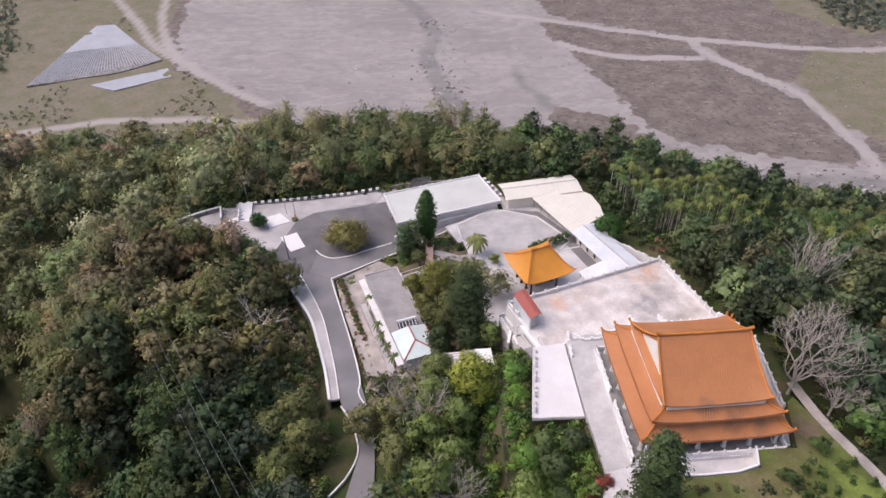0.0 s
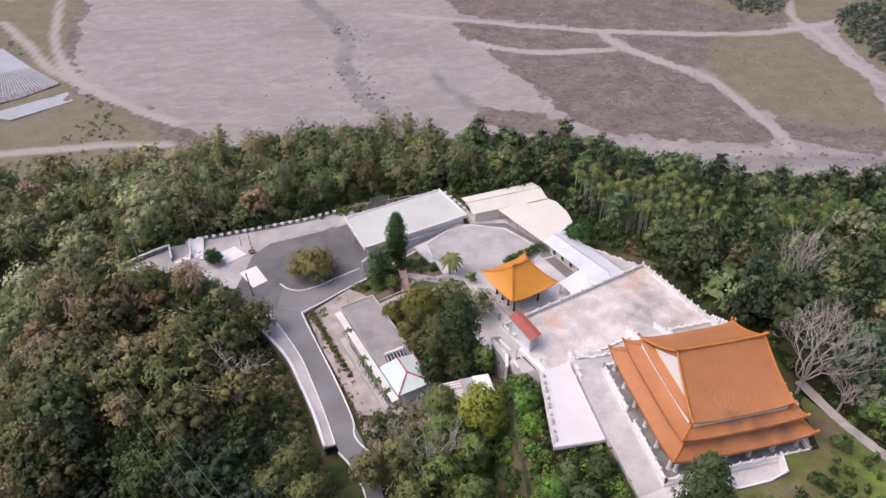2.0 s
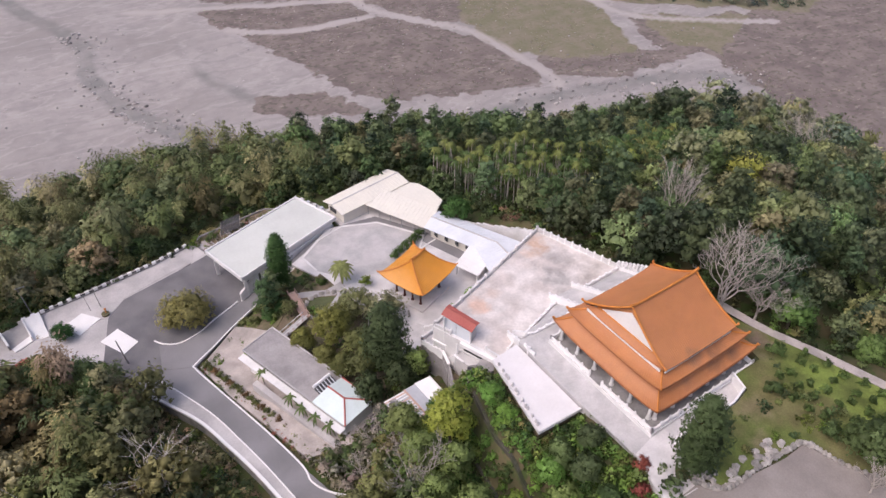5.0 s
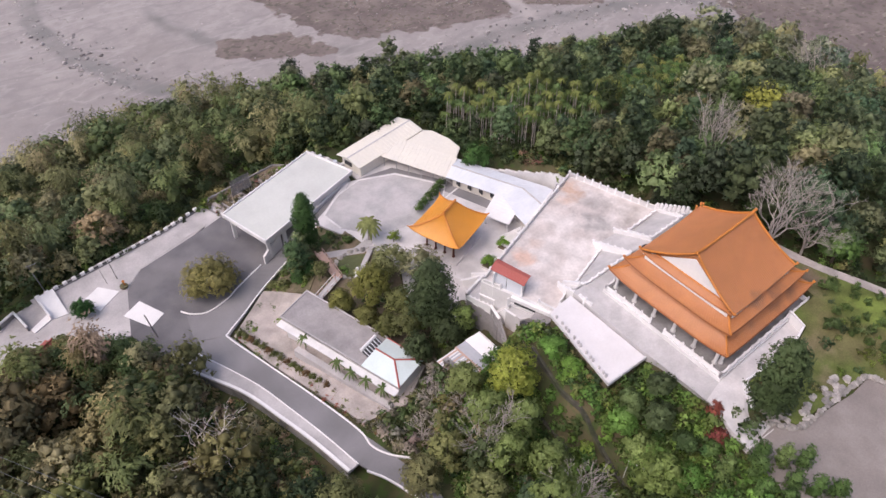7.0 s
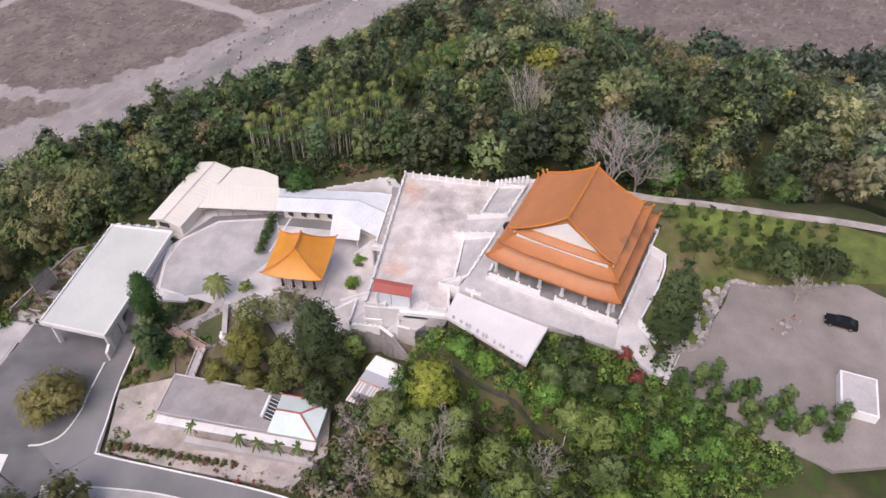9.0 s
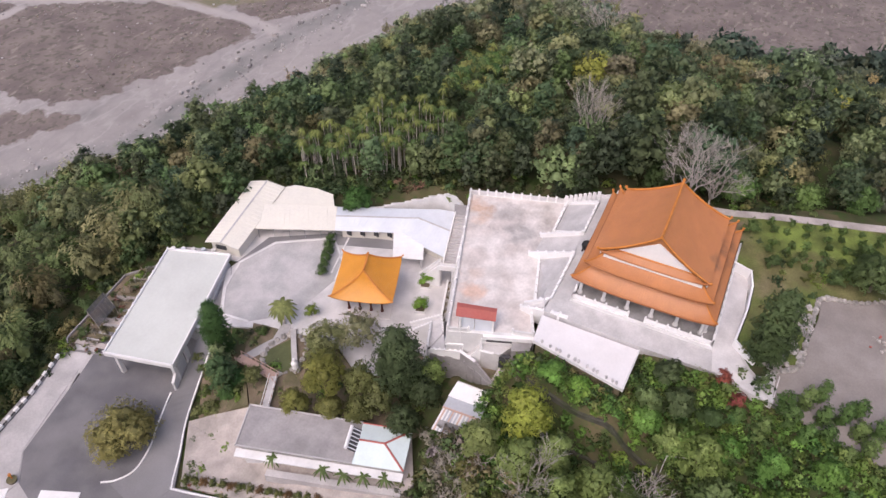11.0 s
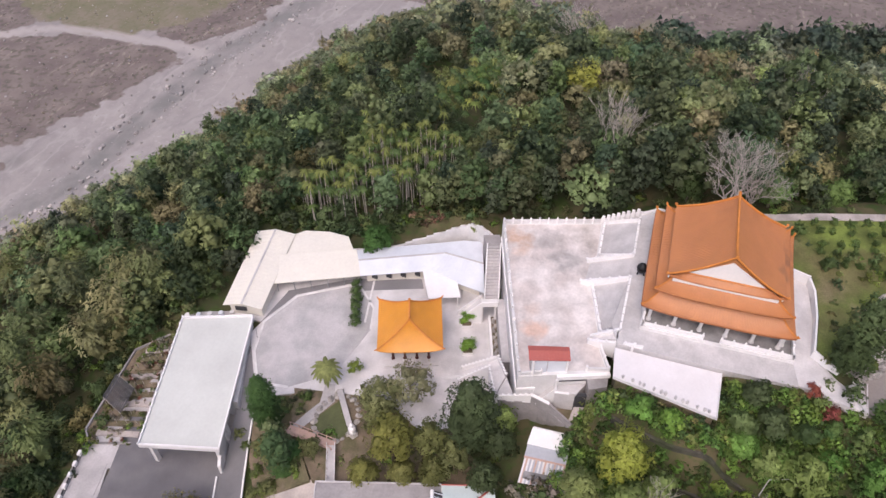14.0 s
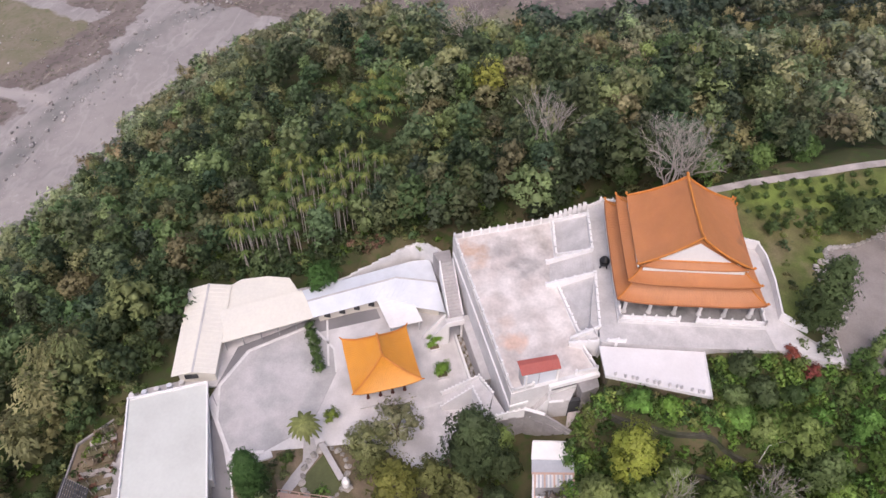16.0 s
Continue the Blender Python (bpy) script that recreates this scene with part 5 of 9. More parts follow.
for sgn in (-1, 1):
    rows = roof_side(((-7.45, sgn * 8.15, 23.9), (7.45, sgn * 8.15, 23.9)), ((-6.6, 0, 29.4), (6.6, 0, 29.4)), 0.55, 20, 10, 0.3)
    top = part("top_roof", slope_shape(rows if sgn < 0 else [r[::-1] for r in rows]), ROOF_ORANGE, hall)
    part("tile_relief", rib_shape(rows, 0.36, 0.024), RIB, top)
    for e in (0, -1):
        line = [(row[e][0], row[e][1], row[e][2] + 0.14) for row in rows]
        tip = (line[0][0] * 1.03, line[0][1] * 1.04, line[0][2] + 0.35)
        part("barge_ridge", Shape().tube([tip] + line, [0.1, 0.15] + [0.17] * (len(line) - 1), 6), RIDGE, top)
    part("fascia", Shape().prism([(-6.9, sgn * 8.0), (6.9, sgn * 8.0), (6.9, sgn * 7.8), (-6.9, sgn * 7.8)][::sgn], 23.2, 23.72), WHITE_CLEAN, top, "white fascia below the top eave")
    front = roof_side(((sgn * 7.5, -7.9 * sgn, 23.86), (sgn * 7.5, 7.9 * sgn, 23.86)), ((sgn * 6.5, -5.9 * sgn, 24.5), (sgn * 6.5, 5.9 * sgn, 24.5)), 0.5, 16, 4, 0.2)
    pent = part("gable_skirt", slope_shape(front), ROOF_ORANGE, hall)
    part("tile_relief", rib_shape(front, 0.36, 0.024), RIB, pent)
    part("fascia", Shape().prism([(sgn * 7.4, -7.3), (sgn * 7.4, 7.3), (sgn * 7.2, 7.3), (sgn * 7.2, -7.3)][::sgn], 23.18, 23.66), WHITE_CLEAN, pent, "white fascia below the gable skirt")
    part("foot_ridge", Shape().tube([(sgn * 6.6, -5.8, 24.6), (sgn * 6.6, 5.8, 24.6)], [0.12, 0.12], 6), RIDGE, pent)
ends = [(-7.0, 0, 29.95), (-5.8, 0, 29.62), (0, 0, 29.5), (5.8, 0, 29.62), (7.0, 0, 29.95)]
part("main_ridge", Shape().tube(ends, [0.24, 0.22, 0.2, 0.22, 0.24], 8), RIDGE, hall)
for sx in (-1, 1):
    for nm, half, low, top, x0, x1, mat, lab in (("verge", 6.75, 24.3, 29.1, 6.15, 6.4, RIB, "orange verge framing the gable"), ("gable", 5.45, 24.55, 28.2, 6.4, 6.5, WHITE_CLEAN, "plain white gable triangle")):
        g = Shape().add([(x1 * sx, -half, low), (x1 * sx, half, low), (x1 * sx, 0, top), (x0 * sx, -half, low), (x0 * sx, half, low), (x0 * sx, 0, top)],
                        [(0, 1, 2), (5, 4, 3), (0, 3, 4, 1), (1, 4, 5, 2), (2, 5, 3, 0)])
        part(nm, g, mat, hall, lab)

for sx in (-1, 1):
    for sy in (-1, 1):
        for hx, hy, hz in ((10.6, 10.6, 20.5), (9.2, 9.4, 22.85), (7.5, 8.2, 24.6)):
            part("corner_finial", Shape().lump((sx * (hx + 0.1), sy * (hy + 0.1), hz + 0.25), (0.2, 0.2, 0.28), 3, 5, 7, 0.1), RIDGE, hall)

# ---------------------------------------------------------------- pavilion
pavilion = thing("pavilion", "open pavilion with a curved yellow-orange tiled roof", "pavilion", (19.6, 119.1, 0), 23.3)
part("plinth", Shape().prism([(-4.6, -4.6), (4.6, -4.6), (4.6, 4.6), (-4.6, 4.6)], -0.2, 0.35), FLOOR_WHITE, pavilion)
pillar = Shape().cylinder(0, 0, 0.35, 5.7, 0.2, 0.2, 10).cylinder(0, 0, 0.35, 0.6, 0.32, 0.28, 10)
pillar_data = pillar.mesh("pillar", DARK_RED)
for x in (-3.0, 3.0):
    for y in (-3.0, -1.0, 1.0, 3.0):
        p = new("pillar", pillar_data)
        p.parent, p.location = pavilion, (x, y, 0)
part("ceiling_beam", Shape().prism([(-4.1, -4.1), (4.1, -4.1), (4.1, 4.1), (-4.1, 4.1)], 5.0, 5.35), DARK, pavilion)
part("altar", Shape().prism([(-1, -1.4), (1, -1.4), (1, 1.4), (-1, 1.4)], 0.35, 1.4).prism([(-1.1, -1.5), (1.1, -1.5), (1.1, 1.5), (-1.1, 1.5)], 1.4, 1.55), STONE, pavilion)
o = [(-5.4, -5.4, 5.2), (5.4, -5.4, 5.2), (5.4, 5.4, 5.2), (-5.4, 5.4, 5.2)]
r0, r1 = (-1.7, 0, 9.1), (2.2, 0, 9.1)
for k, inn in enumerate(((r0, r1), (r1, r1), (r1, r0), (r0, r0))):
    rows = roof_side((o[k], o[(k + 1) % 4]), inn, 0.7, 16, 8, 0.4)
    slope = part("roof_slope", slope_shape(rows, 0.2), ROOF_YELLOW, pavilion)
    part("tile_relief", rib_shape(rows, 0.45, 0.04), RIB_YELLOW, slope)
    line = [(p[0][0], p[0][1], p[0][2] + 0.08) for p in rows]
    part("hip_ridge", Shape().tube([(line[0][0] * 1.05, line[0][1] * 1.05, line[0][2] + 0.3)] + line, [0.1] + [0.16] * len(line), 6), RIDGE, slope)
part("main_ridge", Shape().tube([(-1.9, 0, 9.45), (0.2, 0, 9.2), (2.4, 0, 9.45)], [0.22, 0.2, 0.22], 6), RIDGE, pavilion)

# ---------------------------------------------------------------- flat-roofed porch building by the gate
carport = thing("gate_building", "flat white-roofed open-fronted building with a stepped fascia", "building")
C = [(9.1, 157.9), (-14.3, 149.5), (-10.4, 137.6), (14.0, 146.6)]


def inset(poly, d):
    cx, cy = sum(p[0] for p in poly) / len(poly), sum(p[1] for p in poly) / len(poly)
    return [(x + (cx - x) / math.hypot(cx - x, cy - y) * d, y + (cy - y) / math.hypot(cx - x, cy - y) * d) for x, y in poly]


part("roof", Shape().prism(C, 1.2, 1.85), WHITE, carport)
part("roof_deck", Shape().prism(inset(C, 0.5), 1.8, 1.9), DECK, carport, "bare pale roof deck")
rim = wall_run(Shape(), [inset(C, 0.15)[i] for i in (0, 1, 2, 3, 0)], 0.24, 1.85, 2.2)
part("rim", rim, WHITE_CLEAN, carport)
part("fascia", Shape().prism(inset(C, 1.0), 0.1, 1.2), WHITE, carport)
part("back_wall", Shape().prism([(-1, 154.3), (-1.5, 140.5), (13.2, 146.6), (8.8, 157.2)], -4.9, 0.2), WHITE, carport)
pillar_data = Shape().prism([(-0.35, -0.35), (0.35, -0.35), (0.35, 0.35), (-0.35, 0.35)], -4.7, 0.2).mesh("pillar", WHITE)
for x, y in ((-12.8, 148.9), (-9.6, 138.9), (-5.5, 140.4), (-8.5, 150.8)):
    p = new("pillar", pillar_data)
    p.parent, p.location = carport, (x, y, 0)
knob = Shape().prism([(-0.14, -0.14), (0.14, -0.14), (0.14, 0.14), (-0.14, 0.14)], 2.15, 2.3).lump((0, 0, 2.36), 0.14, 2, 4, 6, 0.05).mesh("roof_knob", WHITE_CLEAN)
for i in range(17):
    k = new("roof_knob", knob)
    k.parent, k.location = carport, (*lerp(inset(C, 0.15)[0], inset(C, 0.15)[1], i / 16), 0)
part("side_wall", Shape().prism([(-11.2, 137.9), (-6.5, 139.9), (-6.6, 140.4), (-11.3, 138.4)], -4.8, [-2.2, 0.3, 0.3, -2.2]), WHITE, carport, "sloping white side wall")


# ---------------------------------------------------------------- low buildings with sheet roofs
def sheet_roof(parent, name, corners, mat, ridge=None, thick=0.12, seams=0.9):
    """A folded sheet roof: corners a-b along one eave, c-d along the other, and an optional ridge lift."""
    a, b, c, d = corners
    if ridge:
        m0, m1 = lerp(a, d, 0.5), lerp(b, c, 0.5)
        m0, m1 = (m0[0], m0[1], m0[2] + ridge), (m1[0], m1[1], m1[2] + ridge)
        panels = [(a, b, m1, m0), (m0, m1, c, d)]
    else:
        panels = [(a, b, c, d)]
    roof = None
    for p in panels:
        roof = part(name, Shape().slab(list(p), thick), mat, parent)
        s = Shape()
        n = int(math.dist(p[0], p[1]) / seams)
        for i in range(1, n):
            u, v = lerp(p[0], p[1], i / n), lerp(p[3], p[2], i / n)
            s.beam(u, v, 0.06, 0.05)
        part("seams", s, mat, roof)
    if ridge:
        part("ridge_cap", Shape().beam(m0, m1, 0.34, 0.08, -0.02), SLATE, roof)
    return roof


lodge = thing("lodge", "low lodge with a cream sheet gable roof", "building")
sheet_roof(lodge, "roof", [(13.4, 152.3, 2.9), (31.6, 156.4, 2.9), (33.6, 149.2, 2.9), (15.0, 145.4, 2.9)], CREAM_SHEET, 0.9)
part("wall", Shape().prism([(14.4, 151.7), (31, 155.4), (32.6, 149.4), (15.6, 146.0)], -0.2, 2.9), CREAM_SHEET, lodge)
part("window", Shape().prism([(14.30, 150.6), (14.85, 148.6), (15.0, 148.64), (14.45, 150.64)], 1.2, 2.2), DARK, lodge)
annex = thing("annex", "round-cornered annex with a cream sheet roof", "building")
part("roof", Shape().prism([(33.4, 149.7), (26.8, 148.3), (33.7, 136.7), (37.0, 139.6), (36.8, 143.6), (35.4, 148)], 2.2, 2.62), CREAM_SHEET, annex)
part("wall", Shape().prism([(32.2, 149.7), (31.2, 143.6), (35.0, 138.0), (36.4, 139.8), (36.0, 143.2), (34.2, 148.4)], -0.4, 2.2), GREY_WALL, annex)
walkway = thing("covered_walk", "covered walk with a cream sheet roof on steel posts", "walkway")
sheet_roof(walkway, "roof", [(21.2, 146.6, 2.7), (28.8, 132.6, 2.7), (34.0, 136.4, 3.2), (26.6, 150.6, 3.2)], CREAM_SHEET)
for i in range(6):
    x, y, _ = lerp((21.7, 146.4, 0), (28.9, 133.2, 0), i / 5)
    part("steel_post", Shape().cylinder(x, y, -0.1, 2.7, 0.07, 0.07, 8), METAL, walkway)
part("back_wall", wall_run(Shape(), [(26.4, 149.6), (33.3, 136.6)], 0.2, -0.2, 2.9), GREY_WALL, walkway)
part("counter", Shape().prism([(28.5, 140.5), (30.5, 137), (31.6, 137.6), (29.6, 141.1)], -0.1, 1.0), WHITE, walkway)
dorm = thing("side_building", "long side building with a pale blue sheet roof", "building")
sheet_roof(dorm, "roof", [(28.6, 132.9, 2.8), (33.9, 122.6, 2.8), (44.0, 118.5, 2.8), (34.2, 136.4, 2.8)], BLUE_SHEET, 0.7)
sheet_roof(dorm, "end_roof", [(33.9, 122.6, 2.8), (33.0, 110.6, 2.8), (45.0, 115.2, 2.8), (44.0, 118.5, 2.8)], BLUE_SHEET, 0.8)
part("wall", Shape().prism([(30.0, 132.4), (34.8, 122.7), (34.4, 112), (44.0, 115.8), (43.0, 118.2), (34.4, 135.2)], -0.2, 2.85), CREAM_SHEET, dorm)
sheet_roof(dorm, "porch_roof", [(33.9, 122.9, 2.9), (28.2, 119.4, 2.75), (30.6, 114.2, 2.75), (36.4, 117.6, 2.9)], WHITE_CLEAN)
for x, y in ((28.7, 119.3), (30.8, 114.8)):
    part("porch_post", Shape().prism([(x - 0.15, y - 0.15), (x + 0.15, y - 0.15), (x + 0.15, y + 0.15), (x - 0.15, y + 0.15)], -0.1, 2.75), WHITE, dorm)
for i in range(4):
    x, y, _ = lerp((29.9, 132.3, 0), (34.6, 122.9, 0), (i + 0.5) / 4)
    part("window", Shape().prism([(x - 0.1, y - 0.6), (x + 0.1, y - 0.6), (x + 0.1, y + 0.6), (x - 0.1, y + 0.6)], 0.9, 2.0), DARK, dorm)

# ---------------------------------------------------------------- garden house
ghouse = thing("garden_house", "low garden house with grey flat roof and hipped end", "house")
G = [(-16.4, 118.7), (-9.8, 121.4), (-3.5, 104.3), (-10.0, 101.9)]
G2 = [(-10.0, 101.9), (-3.5, 104.3), (-0.8, 97.0), (-7.2, 94.6)]
part("wall", Shape().prism([(-15.9, 118.3), (-10, 120.8), (-1.3, 97.2), (-7.1, 95)], -4.5, 2.2), WHITE, ghouse)
part("flat_roof", Shape().prism(G, 2.2, 2.5), OLD_CONCRETE, ghouse, "weathered grey concrete roof")
part("roof_rim", wall_run(Shape(), [G[3], G[0], G[1], G[2]], 0.2, 2.5, 2.68), CONCRETE, ghouse)
part("front_step", Shape().prism([(-17.0, 113.2), (-16.0, 113.6), (-8.6, 94.2), (-9.6, 93.8)], -2.5, -0.6), CONCRETE, ghouse, "low pale strip wall before the house")
part("front_canopy", Shape().slab([(-17.6, 118.2, 1.6), (-16.4, 118.7, 1.75), (-7.2, 94.6, 1.75), (-8.4, 94.2, 1.6)], 0.18), WHITE, ghouse, "white canopy along the front")
mid = lerp((-10.0, 101.9), (-0.8, 97.0), 0.5)
ra, rb = lerp(G2[0], G2[1], 0.5), lerp(G2[3], G2[2], 0.5)
e0, e1 = (*lerp(ra, rb, 0.05), 3.5), (*lerp(ra, rb, 0.55), 3.5)
z = 2.45
for nm, pts in (("hip_slope", [(*G2[0], z), e0, e1, (*G2[3], z)]), ("hip_slope", [(*G2[1], z), (*G2[2], z), e1, e0]), ("hip_slope", [(*G2[3], z), e1, (*G2[2], z)])):
    part(nm, Shape().slab(pts, 0.12), PALE_BLUE_ROOF, ghouse)
ridge = Shape().tube([e0, e1], [0.16, 0.16], 6).tube([e1, (*G2[3], z)], [0.16, 0.16], 6).tube([e1, (*G2[2], z)], [0.16, 0.16], 6)
part("red_ridge", ridge.tube([(*G2[2], z), (*G2[1], z)], [0.13, 0.13], 6), RED_ROOF, ghouse, "dull red ridge tiles")
heater = thing("solar_heater", "solar water heater with a steel tank on the roof", "water heater", (-6.8, 103.4, 2.5), 20)
part("panel", Shape().slab([(-1.9, -0.9, 0.25), (1.9, -0.9, 0.25), (1.9, 0.7, 1.1), (-1.9, 0.7, 1.1)], 0.1), DARK, heater)
for k in range(6):
    part("glass_tube", Shape().tube([(-1.6 + 0.64 * k, -0.85, 0.33), (-1.6 + 0.64 * k, 0.65, 1.16)], [0.07, 0.07], 6), BLUE_SHEET, heater)
part("tank", Shape().tube([(-1.9, 0.95, 1.25), (1.9, 0.95, 1.25)], [0.27, 0.27], 10), WHITE_CLEAN, heater)
for sx in (-1.7, 1.7):
    part("stand", Shape().beam((sx - 0.04, 0.75, 0), (sx + 0.04, 0.75, 0), 0.08, 1.05), METAL, heater)


# ---------------------------------------------------------------- stairs, sloping beds and platforms between the levels
def flight(name, label, a0, a1, b0, b1, z0, z1, steps, mat=FLOOR_WHITE, solid=None):
    """Solid steps from the bottom edge a0-a1 up to the top edge b0-b1; each step is a part."""
    stair = thing(name, label, "stairs", kind="structure")
    base = z0 - 0.6 if solid is None else solid
    for i in range(steps):
        p, q = i / steps, (i + 1) / steps
        poly = [lerp(a0, b0, p), lerp(a1, b1, p), lerp(a1, b1, q), lerp(a0, b0, q)]
        part("step", Shape().prism(poly, base, z0 + (z1 - z0) * q), mat, stair)
    return stair


def sloping_wall(parent, a, b, high=0.7, w=0.32, deep=1.2):
    d = Vector((b[0] - a[0], b[1] - a[1])).normalized()
    nrm = Vector((-d.y, d.x)) * w / 2
    poly = [(a[0] - nrm.x, a[1] - nrm.y), (b[0] - nrm.x, b[1] - nrm.y), (b[0] + nrm.x, b[1] + nrm.y), (a[0] + nrm.x, a[1] + nrm.y)]
    area = sum(m[0] * n[1] - n[0] * m[1] for m, n in zip(poly, poly[1:] + poly[:1]))
    part("low_wall", Shape().prism(poly, min(a[2], b[2]) - deep, [a[2] + high, b[2] + high, b[2] + high, a[2] + high]), WHITE_CLEAN, parent)


grand = flight("terrace_stair", "wide grey stair rising to the hall between white walls", (37.8, 93.9), (32.6, 93.7), (38.0, 87.4), (33.2, 86.9), 13.05, 16.1, 17, SLATE, 12.4)
L0 = [(47.3, 93.8, 13.0), (39.2, 92.9, 13.0), (32.4, 92.4, 13.0), (23.4, 88.9, 13.0)]
L1 = [(46.8, 88.2, 16.1), (38.2, 87.4, 16.1), (33.0, 86.9, 16.1), (22.6, 86.2, 15.7)]
for k in (0, 2):
    bed = thing("sloping_bed", "sloping grey slab bed between white kerb walls", "slope", kind="structure")
    part("slab", Shape().slab([L0[k], L0[k + 1], L1[k + 1], L1[k]], 3.0), SLATE, bed)
    for m, n in ((L0[k], L1[k]), (L0[k + 1], L1[k + 1]), (L1[k], L1[k + 1]), (L0[k], L0[k + 1])):
        sloping_wall(bed, m, n)
for a, b in (((37.3, 94.5, 13.0), (38.2, 87.6, 16.1)), ((32.3, 94.3, 13.0), (33.0, 87.1, 16.1))):
    sloping_wall(grand, a, b, 0.75, 0.4)
narrow = flight("narrow_stair", "narrow steps squeezed between two white walls", (21.6, 90.0), (23.2, 89.2), (20.9, 86.2), (22.4, 86.3), 13.05, 16.1, 17, FLOOR_WHITE, 12.0)
for a, b in (((21.0, 90.3, 13.2), (20.3, 83.6, 16.1)), ((21.9, 90.2, 13.2), (22.5, 86.4, 15.8))):
    sloping_wall(narrow, a, b, 0.7, 0.42)
knob_data = Shape().prism([(-0.17, -0.17), (0.17, -0.17), (0.17, 0.17), (-0.17, 0.17)], 0, 0.34).mesh("wall_knob", WHITE_CLEAN)
for a, b in ((L0[0], L1[0]), ((37.3, 94.5, 13.0), (38.2, 87.6, 16.1)), ((32.3, 94.3, 13.0), (33.0, 87.1, 16.1)), (L0[0], L0[1]), (L0[2], L0[3]), (L1[2], L1[3]), (L1[0], L1[1]), ((21.0, 90.3, 13.1), (20.3, 83.6, 16.05)), (L0[3], L1[3])):
    n = round(math.dist(a, b) / 1.5)
    for i in range(n + 1):
        p = new("wall_knob", knob_data)
        x, y, z = lerp(a, b, i / n)
        p.parent, p.location = grand, (x, y, z + 0.66)
front = thing("front_platform", "bare pinkish-white platform on grey retaining walls", "platform", kind="structure")
W = [(13.0, 70.7), (20.8, 71.0), (19.7, 86.2), (14.5, 85.3)]
part("platform_wall", Shape().prism(inset(W, 0.5), 4.0, 15.2), SOIL, front, "brown earthy retaining wall")
part("platform_slab", Shape().prism(W, 15.1, 15.5), PLATFORM_WHITE, front)
part("platform_rim", wall_run(Shape(), [inset(W, 0.15)[i] for i in (1, 0, 3)], 0.18, 15.5, 15.68), WHITE, front)
pot = Shape().cylinder(0, 0, 0, 0.34, 0.16, 0.22, 8).lump((0, 0, 0.46), (0.22, 0.22, 0.2), 4, 4, 7, 0.3)
pot_first = None
for i in range(13):
    x, y = lerp((13.6, 71.5), (15.0, 84.6), (i + 0.4 * (i % 3 == 0)) / 13)
    if i == 0:
        pot_first = thing("flower_pot", "small grey flower pot on the platform edge", "flower pot", (x, y, 15.5), group="pots along the platform")
        part("pot", pot, SLATE, pot_first)
    else:
        copy_thing(pot_first, pose(x, y, 15.5, 0, 0, 37 * i))
court_walls = thing("court_walls", "white low walls round the hall court", "wall", kind="structure")
for m, n in (((48.5, 88.2, 16.1), (50.3, 86, 16.1)), ((20.3, 83.6, 16.1), (20.5, 82.4, 16.1))):
    sloping_wall(court_walls, m, n, 0.6, 0.25)
for i in range(8):
    m, n = lerp((47.6, 94.2, 13.0), (48.7, 88.0, 16.1), i / 8), lerp((47.6, 94.2, 13.0), (48.7, 88.0, 16.1), (i + 1) / 8)
    part("stepped_parapet", wall_run(Shape(), [m[:2], n[:2]], 0.25, m[2] - 3, n[2] + 0.7), WHITE, court_walls)
    part("post", wall_run(Shape(), [(m[0], m[1] - 0.15), (m[0], m[1] + 0.15)], 0.34, m[2], n[2] + 1.15), WHITE_CLEAN, court_walls)
parapet("parapet", court_walls, [(50.4, 86), (50.1, 72)], 16.1, 0.9, 2.0)

# lower walk along the terrace wall, its two stairs, the ledge and the landings
WALL_A, WALL_U, WALL_N = Vector((11.6, 98.1)), Vector((0.9247, 0.3806)), Vector((-0.3806, 0.9247))


def along(s, o):
    """A plan point s metres along the terrace's courtyard wall and o metres out from it."""
    q = WALL_A + WALL_U * s + WALL_N * o
    return (q.x, q.y)


def strip(s0, s1, o0, o1):
    return [along(s0, o0), along(s1, o0), along(s1, o1), along(s0, o1)]


def slung_flight(name, label, a0, a1, b0, b1, z0, z1, steps, mat):
    """Steps on a thin sloping slab with air below."""
    stair = thing(name, label, "stairs", kind="structure")
    for i in range(steps):
        p, q = i / steps, (i + 1) / steps
        top = z0 + (z1 - z0) * q
        part("step", Shape().prism([lerp(a0, b0, p), lerp(a1, b1, p), lerp(a1, b1, q), lerp(a0, b0, q)], top - 0.75, top), mat, stair)
    return stair


def knobbed_wall(parent, a, b, high=0.95, gap=0.9, deep=1.0):
    """A sloping white parapet with small square caps along its top."""
    sloping_wall(parent, a, b, high, 0.26, deep)
    n = max(1, round(math.dist(a, b) / gap))
    for i in range(n + 1):
        x, y, z = lerp(a, b, i / n)
        part("cap", Shape().prism([(x - 0.17, y - 0.17), (x + 0.17, y - 0.17), (x + 0.17, y + 0.17), (x - 0.17, y + 0.17)], z + high - 0.02, z + high + 0.22), WHITE_CLEAN, parent)


ledge = Shape().prism(strip(-0.3, 31.4, 0.0, 0.42), 9.75, 10.12)
ledge.prism([(11.35, 98.4), (11.05, 98.2), (12.25, 95.6), (12.6, 95.75)], 9.75, 10.12)
part("ledge", ledge, WHITE_CLEAN, terrace, "white ledge along the terrace wall")
lower_walk = thing("lower_walk", "narrow grey walk below the terrace wall", "walkway", kind="structure")
part("walk_body", Shape().prism(strip(8.3, 21.6, -0.2, 1.5), -0.6, 4.5), CONCRETE, lower_walk)
part("walk_floor", Shape().prism(strip(8.3, 21.6, 0.0, 1.42), 4.45, 4.6), SLATE, lower_walk)
bed_wall = thing("planting_strip", "narrow planting strip of dark rock and earth", "planting bed", kind="structure")
